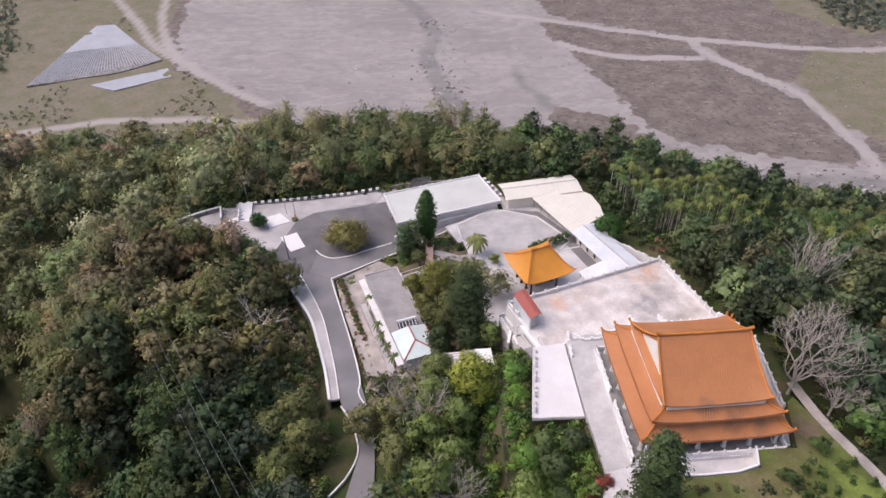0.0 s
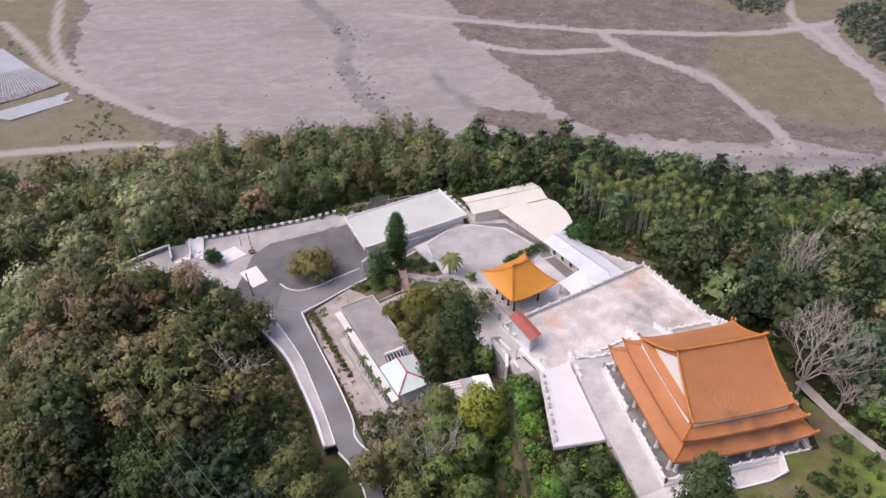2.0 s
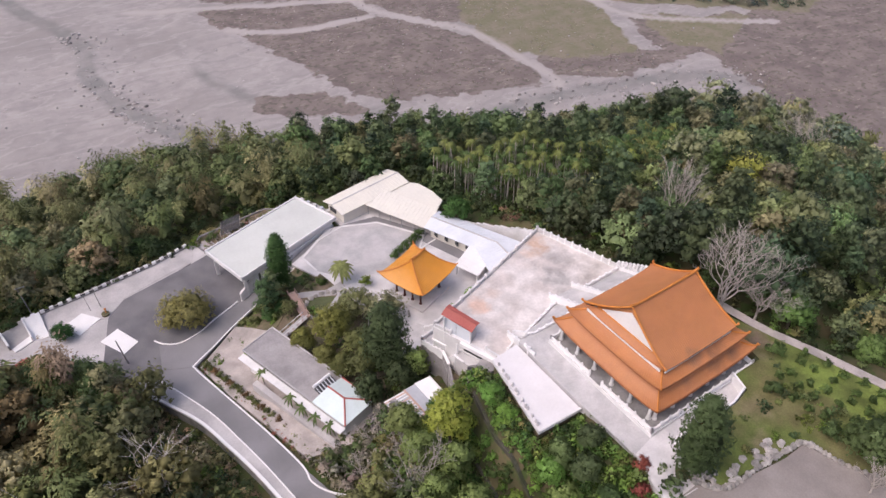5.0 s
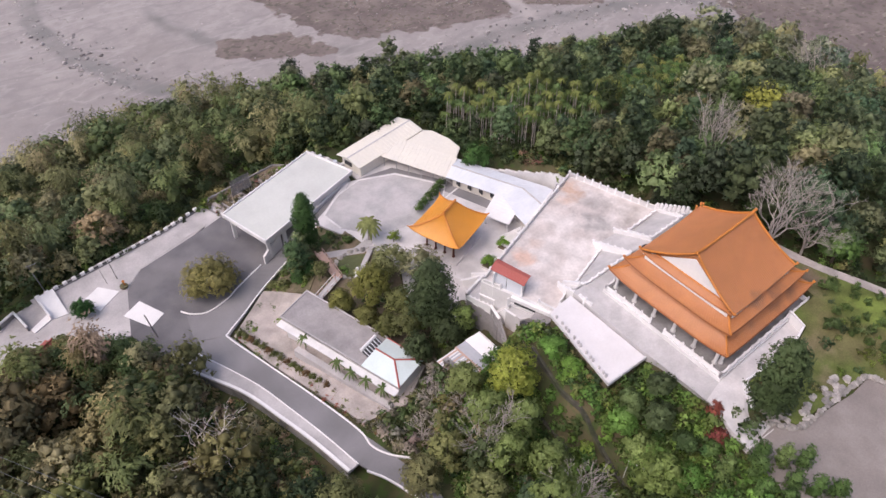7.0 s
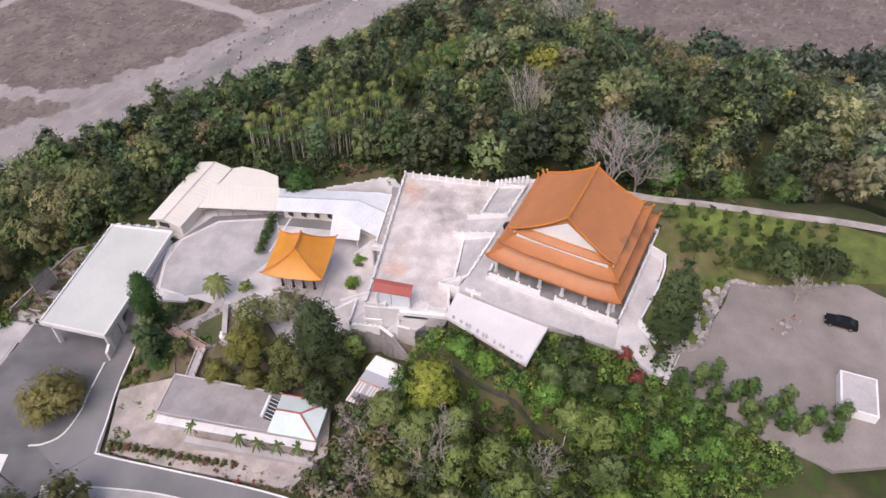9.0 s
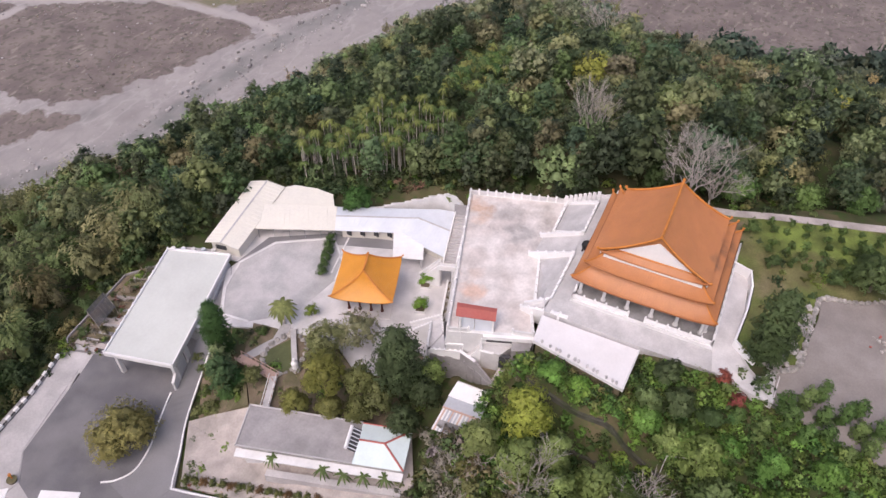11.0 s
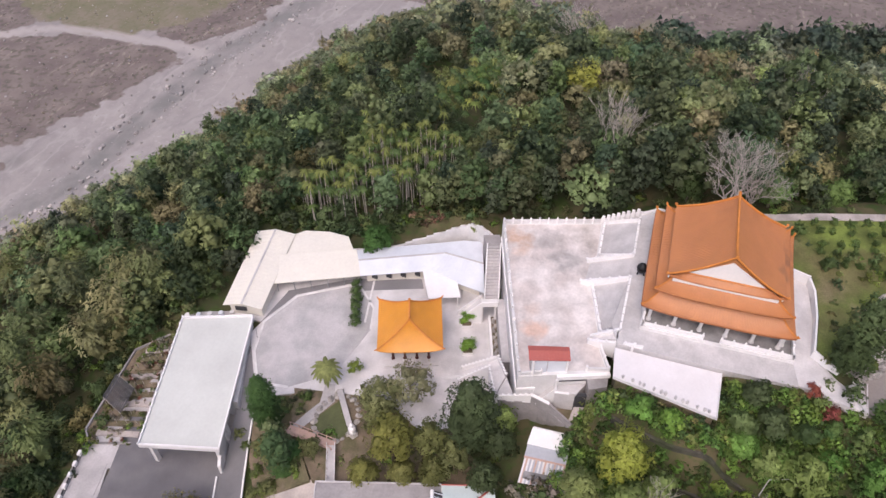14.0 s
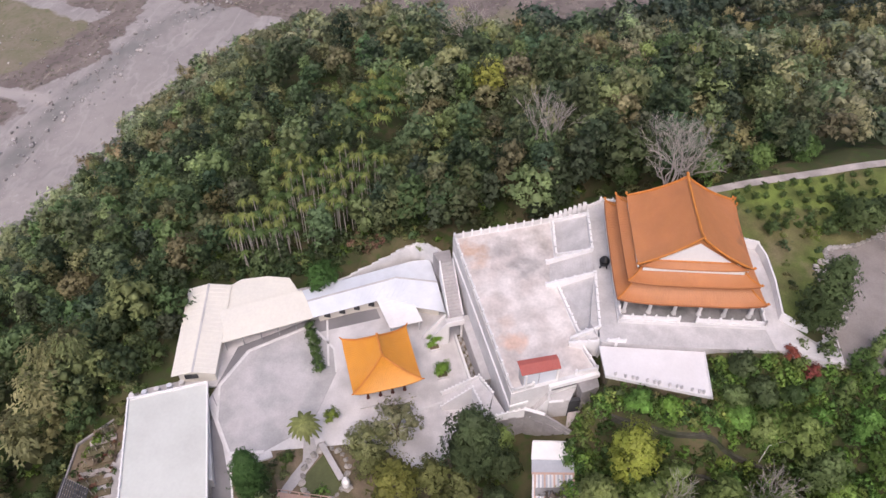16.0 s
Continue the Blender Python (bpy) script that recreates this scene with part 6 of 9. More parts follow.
part("strip_wall", Shape().prism(strip(9.6, 20.8, 2.45, 2.8), -0.4, 1.15), WHITE_CLEAN, bed_wall)
part("strip_earth", Shape().prism(strip(9.6, 20.8, 1.4, 2.5), -0.4, 0.7), SOIL, bed_wall)
for i in range(16):
    c = along(10.2 + 0.66 * i, 1.9 + 0.3 * math.sin(i * 2.3))
    part("stone", Shape().lump((c[0], c[1], 0.75), (0.42, 0.36, 0.3), 700 + i, 4, 6, 0.3), STONE, bed_wall)

back_stair = slung_flight("back_stair", "narrow grey stair climbing past the sheet roof along the terrace wall", along(21.5, 1.3), along(21.5, 3.5), along(31.4, 0.5), along(31.4, 2.6), 4.8, 7.8, 17, CONCRETE)
sloping_wall(back_stair, (*along(21.3, 1.2), 4.8), (*along(31.4, 0.35), 7.8), 0.75, 0.2, 0.5)
sloping_wall(back_stair, (*along(21.5, 3.6), 4.8), (*along(31.4, 2.7), 7.8), 0.75, 0.2, 0.5)
part("top_landing", Shape().prism([along(31.4, 0.3), along(34.2, 0.2), along(34.2, 3.2), along(31.4, 2.8)], -0.5, 7.8), OLD_CONCRETE, back_stair)
part("half_landing", Shape().prism(strip(20.0, 21.5, 1.2, 4.2), 4.45, 4.8), WHITE, back_stair)
for sl, ol in ((20.2, 4.0), (21.3, 4.0), (20.2, 1.7)):
    x, y = along(sl, ol)
    part("post", Shape().prism([(x - 0.16, y - 0.16), (x + 0.16, y - 0.16), (x + 0.16, y + 0.16), (x - 0.16, y + 0.16)], -0.3, 4.5), WHITE, back_stair)
sloping_wall(back_stair, (*along(20.0, 1.3), 4.8), (*along(20.0, 4.2), 4.8), 0.8, 0.2, 0.3)
side_stair = slung_flight("side_stair", "steep white stair from the courtyard up to the half landing", along(20.2, 8.0), along(21.8, 8.0), along(20.1, 4.2), along(21.7, 4.2), 0.0, 4.8, 24, FLOOR_WHITE)
sloping_wall(side_stair, (*along(20.1, 8.2), 0.1), (*along(20.0, 4.1), 4.8), 0.9, 0.22, 0.9)
sloping_wall(side_stair, (*along(21.9, 8.2), 0.1), (*along(21.8, 4.1), 4.8), 0.9, 0.22, 0.9)

yard_stair = flight("yard_stair", "white-walled stair up from the courtyard", (15.6, 108.6), (17.8, 109.0), (16.6, 103.9), (18.5, 103.4), 0.0, 5.0, 26, FLOOR_WHITE)
knobbed_wall(yard_stair, (15.4, 108.8, 0), (16.4, 104.0, 5.0), 0.9, 0.8, 0.6)
knobbed_wall(yard_stair, (18.0, 109.1, 0), (18.7, 103.3, 5.0), 0.9, 0.8, 0.6)
walk_stair = flight("walk_stair", "broad white-walled stair turning up beside the terrace", (18.6, 103.4), (16.4, 104.0), (14.8, 100.9), (11.2, 101.3), 5.0, 6.6, 9, FLOOR_WHITE, 0.0)
knobbed_wall(walk_stair, (18.7, 103.3, 5.0), (14.9, 100.8, 6.5), 0.85, 0.85, 1.6)
knobbed_wall(walk_stair, (16.3, 104.0, 5.0), (11.0, 101.4, 6.7), 0.85, 0.85, 1.6)

front_block = thing("front_terrace", "stepped grey concrete landings in front of the terrace", "retaining wall", kind="structure")
part("landing", Shape().prism([(14.9, 100.7), (11.0, 101.2), (10.6, 100.7), (12.0, 96.0), (12.5, 95.9), (11.6, 98.3)], 0.5, 6.7), FLOOR_WHITE, front_block)
knobbed_wall(front_block, (11.0, 101.4, 6.7), (10.5, 100.8, 6.8), 0.95, 0.8, 1.0)
knobbed_wall(front_block, (10.5, 100.8, 6.8), (12.0, 95.9, 7.6), 0.95, 0.8, 1.0)
part("ground_inside", Shape().prism([(12.0, 96.0), (11.5, 93.0), (10.1, 88.8), (12.4, 86.9), (16.9, 86.2), (12.4, 96.0)], 0.5, 6.5), SOIL, front_block)
OUTER = [(12.0, 95.9, 8.5), (11.4, 93.0, 8.6), (10.7, 90.8, 7.9), (9.9, 88.5, 7.1)]
for a, b in zip(OUTER, OUTER[1:]):
    w = 0.16
    part("outer_wall", Shape().prism([(a[0] - w, a[1]), (b[0] - w, b[1]), (b[0] + w, b[1]), (a[0] + w, a[1])], 0.3, [a[2], b[2], b[2], a[2]]), OLD_CONCRETE, front_block, "grey weathered retaining wall")
part("outer_cap", Shape().beam((12.0, 96.0, 8.5), (11.4, 93.0, 8.6), 0.5, 0.16), WHITE_CLEAN, front_block)
part("end_wall", wall_run(Shape(), [(9.9, 88.5), (12.2, 86.6)], 0.28, 0.3, 7.0), OLD_CONCRETE, front_block)
panel_data = Shape().prism([(-0.07, -0.62), (0.07, -0.62), (0.07, 0.62), (-0.07, 0.62)], 0.4, 6.8).mesh("wall_panel", OLD_CONCRETE)
for line in ([(10.36, 100.6), (11.84, 95.9)], [(11.78, 95.7), (11.18, 93.0)], [(11.16, 92.8), (9.68, 88.6)]):
    n = round(math.dist(*line) / 1.35)
    for i in range(n):
        q = new("wall_panel", panel_data)
        q.parent, q.location = front_block, (*lerp(*line, (i + 0.5) / n), -0.25 * (i % 2))
        q.rotation_euler = (0, 0, math.atan2(line[1][1] - line[0][1], line[1][0] - line[0][0]) - math.pi / 2)
part("slope_slab", Shape().slab([(12.9, 89.6, 7.6), (13.2, 87.4, 8.2), (10.7, 87.9, 6.7), (10.5, 89.8, 6.6)], 0.5), EARTH_CONCRETE, front_block, "sloping grey slab behind the wall")
part("annex", Shape().prism([(12.3, 92.6), (13.0, 89.7), (15.7, 88.6), (14.0, 93.0)], 6.4, 10.7), SLATE, front_block)
part("annex_sill", Shape().beam((12.2, 92.7, 10.7), (12.7, 90.6, 10.7), 0.34, 0.18), WHITE_CLEAN, front_block)
# solid near-black fill stands for the shade inside the doorway
part("doorway", Shape().prism([(12.95, 89.75), (13.55, 88.0), (14.1, 88.2), (13.5, 90.0)], 6.5, 10.3), DARK, front_block, "doorway below the terrace with a dark fill for its shade")
part("corner_wall", Shape().prism([(13.5, 88.1), (14.9, 85.7), (16.9, 86.0), (15.5, 88.9)], 4.0, 12.2), OLD_CONCRETE, front_block, "rough grey corner wall")
W0, W1 = Vector((11.3, 98.2)), Vector((17.0, 85.9))
out_dir = Vector((-0.907, -0.42))
# the second entry is a dark sheet standing for shade below the edge
for nm, t0, t1, d0, d1, z0, z1, mat, lab in (("cornice", 0.42, 1.0, 0.0, 0.55, 12.3, 13.02, WHITE_CLEAN, "white overhanging terrace edge"), ("recess", 0.46, 0.86, 0.0, 0.06, 11.2, 12.28, DARK, "dark strip for the shade under the terrace edge"),
                                             ("beam", 0.42, 0.9, 0.0, 0.3, 10.75, 11.2, WHITE, "pale beam below the dark strip")):
    q0, q1 = W0.lerp(W1, t0), W0.lerp(W1, t1)
    part(nm, Shape().prism([tuple(q0 + out_dir * d0), tuple(q1 + out_dir * d0), tuple(q1 + out_dir * d1), tuple(q0 + out_dir * d1)], z0, z1), mat, front_block, lab)
house_stair = slung_flight("house_stair", "grey steps rising under the stair house", (12.6, 95.5), (11.7, 95.1), (13.7, 92.9), (12.7, 92.5), 7.0, 11.0, 16, SLATE)
sloping_wall(house_stair, (11.7, 95.1, 7.0), (12.7, 92.5, 11.0), 0.35, 0.12, 0.6)

tower = thing("stair_house", "small sheet-clad stair house with a dull red sheet roof", "stair house")


def clad(name, a, b, low, high, mat, label="", thick=0.1):
    """An upright sheet from a to b with its own foot and head heights at both ends."""
    d = Vector((b[0] - a[0], b[1] - a[1])).normalized()
    nx_, ny_ = -d.y * thick, d.x * thick
    v = [(a[0], a[1], low[0]), (b[0], b[1], low[1]), (b[0], b[1], high[1]), (a[0], a[1], high[0])]
    v += [(x + nx_, y + ny_, z) for x, y, z in v]
    part(name, Shape().add(v, [(0, 1, 2, 3), (7, 6, 5, 4), (0, 4, 5, 1), (1, 5, 6, 2), (2, 6, 7, 3), (3, 7, 4, 0)]), mat, tower, label)


H = [(12.6, 96.7), (14.75, 92.0), (16.3, 92.8), (14.2, 97.4)]
mid_front = lerp(H[0], H[1], 0.45)
clad("cladding", H[0], mid_front, (9.3, 10.4), (16.45, 16.3), BLUE_SHEET, "pale grey sheet cladding")
clad("cladding", lerp(H[0], H[1], 0.47), H[1], (10.5, 12.6), (16.28, 15.8), BLUE_SHEET, "pale grey sheet cladding")
clad("side_wall", H[3], H[0], (13.05, 13.05), (16.8, 16.4), SLATE)
clad("side_wall", H[1], H[2], (13.05, 13.05), (15.75, 16.1), SLATE)
# dark block in the back opening, coloured as the shade within
part("back_door", Shape().prism([lerp(H[3], H[2], 0.1), lerp(H[3], H[2], 0.9), lerp((13.9, 97.3), (16.0, 92.7), 0.9), lerp((13.9, 97.3), (16.0, 92.7), 0.1)], 13.05, 15.6), DARK, tower, "dark fill for the shaded back of the stair house")
for (x, y), z0, z1 in (((12.35, 96.3), 7.6, 16.3), ((12.75, 92.75), 10.7, 13.1), ((14.7, 91.9), 13.0, 15.75), ((12.5, 95.9), 6.7, 10.0)):
    part("post", Shape().prism([(x - 0.13, y - 0.13), (x + 0.13, y - 0.13), (x + 0.13, y + 0.13), (x - 0.13, y + 0.13)], z0, z1), WHITE_CLEAN, tower)
eave_a, eave_b = [(12.2, 97.0, 16.5), (14.7, 91.6, 15.85)], [(14.3, 97.9, 16.9), (16.7, 92.4, 16.3)]
peak = [tuple(v + (0, 0, 0.28)[k] for k, v in enumerate(lerp(eave_a[i], eave_b[i], 0.6))) for i in (0, 1)]
for m, n in (((eave_a[0], eave_a[1]), (peak[0], peak[1])), ((peak[0], peak[1]), (eave_b[0], eave_b[1]))):
    sheet = part("roof", Shape().slab([m[0], m[1], n[1], n[0]], 0.1), RED_ROOF, tower, "dull red corrugated roof")
    for i in range(15):
        part("roof_seam", Shape().beam(lerp(m[0], m[1], i / 14), lerp(n[0], n[1], i / 14), 0.09, 0.04), RED_ROOF, sheet)

shed = thing("tool_shed", "low shed, half white half pink-striped sheet roof", "shed")
part("shed_wall", Shape().prism([(8.2, 94.0), (8.7, 89.1), (1.0, 88.5), (0.4, 93.5)], -1.5, 5.3), GREY_WALL, shed)
part("white_roof", Shape().slab([(8.4, 94.4, 5.9), (9.0, 88.7, 5.9), (6.3, 88.4, 5.75), (5.6, 94.4, 5.75)], 0.1), WHITE_CLEAN, shed)
part("roof_kerb", Shape().beam((9.0, 88.8, 5.9), (8.4, 94.3, 5.9), 0.16, 0.22), WHITE, shed)
part("worn_roof", Shape().slab([(5.6, 94.3, 5.66), (6.3, 88.4, 5.66), (4.3, 88.2, 5.55), (3.5, 94.2, 5.55)], 0.1), PLASTIC, shed, "worn grey-lilac sheet strip")
part("seam_bar", Shape().beam((3.5, 94.2, 5.56), (4.3, 88.2, 5.56), 0.3, 0.1), BRICK_PATH, shed)
stripes = 22
for i in range(stripes):
    m0, m1, n0, n1 = (lerp(u, v, q / stripes) for u, v in (((3.5, 94.1, 5.46), (4.3, 88.2, 5.46)), ((-0.4, 93.9, 5.15), (0.7, 87.9, 5.15))) for q in (i, i + 1))
    part("roof_sheet", Shape().slab([m0, m1, n1, n0], 0.08 + 0.05 * (i % 2)), BRICK_PATH if i % 5 == 1 else (PLASTIC if i % 2 else WHITE), shed)

stepped = thing("stepped_wall", "white stepped retaining wall behind the side building", "wall", kind="structure")
SW = smooth_line([(34.6, 135.0, 2.4), (37.8, 130.9, 3.1), (41, 126.3, 4.1), (43.8, 122.0, 5.2), (45.6, 119.0, 6.2), (45.4, 116.4, 7.2), (43.4, 113.2, 8.0), (41.8, 111.3, 8.4)], 4)
for a, b in zip(SW, SW[1:]):
    part("wall_piece", wall_run(Shape(), [a[:2], b[:2]], 0.4, -0.5, round(a[2] / 0.4) * 0.4 - 0.8), WHITE, stepped)


# ---------------------------------------------------------------- gate and boundary
rail = thing("boundary_wall", "low white boundary wall with square white posts", "wall", kind="structure")
RB = [(-50.6, 154.3), (-36.5, 156.4), (-24, 158.6), (-15.0, 161.4)]
part("wall_base", wall_run(Shape(), RB, 0.3, -6.5, -4.15), GREY_WALL, rail)
part("wall_cap", wall_run(Shape(), RB, 0.14, -4.15, -3.95), DARK, rail)
post_data = Shape().prism([(-0.42, -0.24), (0.42, -0.24), (0.42, 0.24), (-0.42, 0.24)], -4.2, -3.62).mesh("post", WHITE_CLEAN)
for a, b in zip(RB, RB[1:]):
    n = round(math.dist(a, b) / 1.75)
    for i in range(n):
        p = new("post", post_data)
        p.parent = rail
        p.location = (a[0] + (b[0] - a[0]) * i / n, a[1] + (b[1] - a[1]) * i / n, 0)
        p.rotation_euler = (0, 0, math.atan2(b[1] - a[1], b[0] - a[0]))
yard_wall = thing("yard_wall", "white-capped wall round the lower yard", "wall", kind="structure")
YW = [(-68.3, 144.2), (-60, 149.8), (-55.2, 152.4), (-54.0, 147.6)]
part("wall_base", wall_run(Shape(), YW, 0.3, -6.5, -3.5), GREY_WALL, yard_wall)
part("wall_cap", wall_run(Shape(), YW, 0.42, -3.5, -3.25), WHITE_CLEAN, yard_wall)
floor("lower_yard", [(-68, 144), (-55.4, 152.2), (-54, 147.2), (-47, 140), (-52, 134), (-64, 138)], -4.5, CONCRETE, "weathered concrete lower yard", 0.6)
for nm, poly, z in (("paint_patch", [(-44.0, 149.0), (-40.4, 151.1), (-37.3, 147.7), (-41.8, 144.9)], -4.52), ("paint_patch", [(-38.6, 141.2), (-35.0, 143.1), (-32.2, 137.6), (-35.3, 135.7)], -4.52),
                    ("paint_patch", [(-53.6, 147.4), (-49.1, 150.2), (-48.6, 148.4), (-53.2, 146.2)], -4.4), ("paint_patch", [(-48.1, 140.8), (-45.1, 141.0), (-43.6, 137.4), (-44.6, 136.8)], -4.4)):
    tagged(part(nm, Shape().prism(poly, z - 0.3, z), WHITE_CLEAN), "bright white painted concrete patch by the gate", "paving", kind="structure")
gate_panel = thing("gate_slope", "bright white sloping slab beside the gate", "gate slab", kind="structure")
part("slab", Shape().slab([(-50.7, 153.6, -3.4), (-47.6, 154.4, -3.4), (-46.9, 147.6, -4.5), (-49.6, 147.8, -4.5)], 0.5), WHITE_CLEAN, gate_panel)
part("side_cheek", wall_run(Shape(), [(-50.8, 153.7), (-49.8, 147.9)], 0.3, -5, -3.3), WHITE_CLEAN, gate_panel)


def pole(x, y, z, h, lean=0.0, arms=1, r=0.13, label="grey concrete utility pole with a cross arm"):
    p = thing("utility_pole", label, "utility pole", (x, y, z), group="utility poles")
    part("shaft", Shape().tube([(0, 0, -0.5), (lean, 0, h)], [r, r * 0.7], 8), GREY_WALL, p)
    for k in range(arms):
        arm = part("cross_arm", Shape().beam((-0.9, 0, h - 0.4 - 0.6 * k), (0.9, 0, h - 0.4 - 0.6 * k), 0.09, 0.1), METAL, p)
        for x2 in (-0.8, 0, 0.8):
            part("insulator", Shape().cylinder(x2, 0, h - 0.3 - 0.6 * k, h - 0.12 - 0.6 * k, 0.05, 0.04, 6), WHITE, arm)
    return p


pole(-35.1, 133.0, -4.6, 6.5, -0.6, 0, 0.16, "dark weathered pole beside the white patch")
pole(-36.6, 151.2, -4.6, 5.5, -0.3, 0, 0.1, "thin dark pole by the boundary wall")
pole(-38.6, 151.0, -4.6, 4.5, -0.3, 0, 0.07, "thin dark pole by the boundary wall")
pole(-60.5, 146.5, -4.5, 8.5, -0.5, 1)
pole(-49.0, 155.8, -5.5, 8.5, -0.5, 1)
pole(-69.5, 141.5, -6.5, 8.0, 0.2, 2)
shrine = thing("red_shrine", "small orange-red roofed shrine half hidden by trees", "shrine", (-53.5, 137.5, -4.5), 25)
part("wall", Shape().prism([(-2.4, -1.8), (2.4, -1.8), (2.4, 1.8), (-2.4, 1.8)], 0, 2.4), RED_PAINT, shrine)
for sy in (-1, 1):
    rows = roof_side(((-3.1, sy * 2.6, 2.3), (3.1, sy * 2.6, 2.3)), ((-3.1, 0, 4.2), (3.1, 0, 4.2)), 0.2, 10, 5)
    part("roof_slope", slope_shape(rows if sy < 0 else [r[::-1] for r in rows]), RED_ROOF, shrine)
part("ridge", Shape().beam((-3.2, 0, 4.2), (3.2, 0, 4.2), 0.3, 0.3), RED_ROOF, shrine)
stand = thing("water_stand", "small yellow and brown standpipe stand", "standpipe", (-36.2, 148.2, -4.6))
part("tub", Shape().cylinder(0, 0, 0, 0.5, 0.7, 0.8, 10), SOIL, stand)
part("pipe", Shape().cylinder(0.2, 0.1, 0.4, 1.5, 0.12, 0.1, 8).lump((0.2, 0.1, 1.5), 0.28, 3), RIDGE, stand)

# ---------------------------------------------------------------- garden between road and courtyard
bank = thing("garden_bank", "planted earth bank falling to the ramp", "bank", kind="structure")
for q in ([(-8.8, 123.4, -0.3), (-13.6, 130.8, -4.3), (-7.8, 135.2, -3.6), (-3.5, 128.5, 0.0)], [(-3.5, 128.5, 0.0), (-7.8, 135.2, -3.6), (1.6, 139.0, -0.8), (4.5, 133.4, 0.02)]):
    part("bank_slope", Shape().slab(q, 1.5), SOIL, bank)
floor("garden_bed", [(-3.5, 128.5), (4.5, 133.4), (8, 119), (4.5, 111), (11.5, 99.5), (9.8, 97), (2, 95), (-1, 99), (-8.8, 123)], 0.02, SOIL, "planted garden bed of earth and ground cover", 2.0, "garden bed")
path = thing("garden_path", "pink paved footbridge with low rails bending to the garden house", "path", kind="structure")
for a, b, w, mat, nm in (((-2.9, 130.2, 0.9), (-3.0, 122.2, 0.9), 1.5, BRICK_PATH, "pink_deck"), ((-3.0, 122.6, 0.9), (-9.0, 119.6, 1.0), 1.2, CONCRETE, "grey_deck")):
    part(nm, Shape().beam(a, b, w, 0.2, -0.2), mat, path)
    d = (Vector(b) - Vector(a)).normalized()
    side = d.cross(Vector((0, 0, 1))) * (w / 2)
    for s in (-1, 1):
        p, q = Vector(a) + side * s, Vector(b) + side * s
        part("rail", Shape().beam(tuple(p), tuple(q), 0.1, 0.1, 0.75), BRICK_PATH if w > 1.3 else WHITE, path)
        for k in range(6):
            f = p.lerp(q, k / 5)
            part("rail_post", Shape().beam((f.x - 0.06, f.y, f.z), (f.x + 0.06, f.y, f.z), 0.12, 0.8), BRICK_PATH, path)
floor("garden_walk", [(-2.4, 130.5), (-3.4, 129.4), (0.4, 127.7), (4.6, 126.0), (7.5, 127.5), (7.0, 129), (3.5, 128.2), (1.2, 129.2)], 0.1, CONCRETE, "pale garden walk", 0.4)
pond = floor("pond", [(-1.6, 127.4), (-1.8, 122.6), (0.8, 121.2), (4.4, 123.6), (5.4, 125.2), (3.4, 126.2), (1, 127.2)], 0.08, WATER, "dark green garden pond", 0.3, "pond")
slab_bridge = thing("stone_bridge", "long grey stone slab laid over the pond", "stone slab")
part("slab", Shape().beam((6.4, 126.0, 0.5), (1.2, 121.6, 0.5), 0.9, 0.35), CONCRETE, slab_bridge)
part("rest", Shape().lump((6.2, 126.0, 0.2), (0.9, 0.8, 0.5), 8), STONE, slab_bridge)
statue = Shape().cylinder(0, 0, 0, 0.5, 0.55, 0.5, 10).lump((0, 0, 1.1), (0.62, 0.62, 0.75), 5, 7, 12, 0.03).lump((0, 0, 2.05), (0.34, 0.34, 0.4), 6, 6, 10, 0.03)
st = part("statue", statue, WHITE_CLEAN, smooth=True)
st.location = (0.2, 120.6, 0.9)
tagged(st, "plain white rounded stone statue on a rock", "statue")
rock_data = [Shape().lump((0, 0, 0), (1.0, 0.8, 0.7), 20 + i, 5, 8, 0.28).mesh("rock", STONE) for i in range(4)]
rock_rng = random.Random(3)


def rock(x, y, z, s, parent=None):
    r = new("rock", rock_rng.choice(rock_data))
    r.parent = parent
    r.matrix_basis = pose(x, y, z, rock_rng.uniform(-15, 15), rock_rng.uniform(-15, 15), rock_rng.uniform(0, 360)) @ Matrix.Diagonal((s, s, s * rock_rng.uniform(0.7, 1.1), 1))
    return r


edging = thing("pond_stones", "grey stones edging the garden pond", "stones")
for i in range(22):
    a = 6.28 * i / 22
    rock(1.8 + 4.3 * math.cos(a), 124.3 + 3.3 * math.sin(a), 0.15, rock_rng.uniform(0.35, 0.7), edging)
rock(0.2, 120.6, 0.4, 1.0, edging)
table = thing("stone_table", "round dark stone table with stools", "table", (12.3, 104.2, 0))
part("top", Shape().cylinder(0, 0, 0.7, 0.86, 0.95, 0.95, 14), SOIL, table)
part("pedestal", Shape().cylinder(0, 0, 0, 0.7, 0.35, 0.3, 8), STONE, table)

# ---------------------------------------------------------------- things in the courtyard and court
urn = thing("incense_urn", "black iron incense burner on three legs", "incense burner", (35.0, 85.6, 16.1))
part("bowl", Shape().tube([(0, 0, 0.5), (0, 0, 0.8), (0, 0, 1.3), (0, 0, 1.4)], [0.35, 0.7, 0.75, 0.85], 12), BLACK_METAL, urn)
for k in range(3):
    a = 2.1 * k
    part("leg", Shape().tube([(0.6 * math.cos(a), 0.6 * math.sin(a), 0), (0.45 * math.cos(a), 0.45 * math.sin(a), 0.7)], [0.12, 0.12], 6), BLACK_METAL, urn)
part("cap", Shape().tube([(0, 0, 1.7), (0, 0, 2.1), (0, 0, 2.4)], [0.8, 0.5, 0.1], 8).cylinder(0.6, 0, 1.3, 1.75, 0.06).cylinder(-0.6, 0, 1.3, 1.75, 0.06), BLACK_METAL, urn)
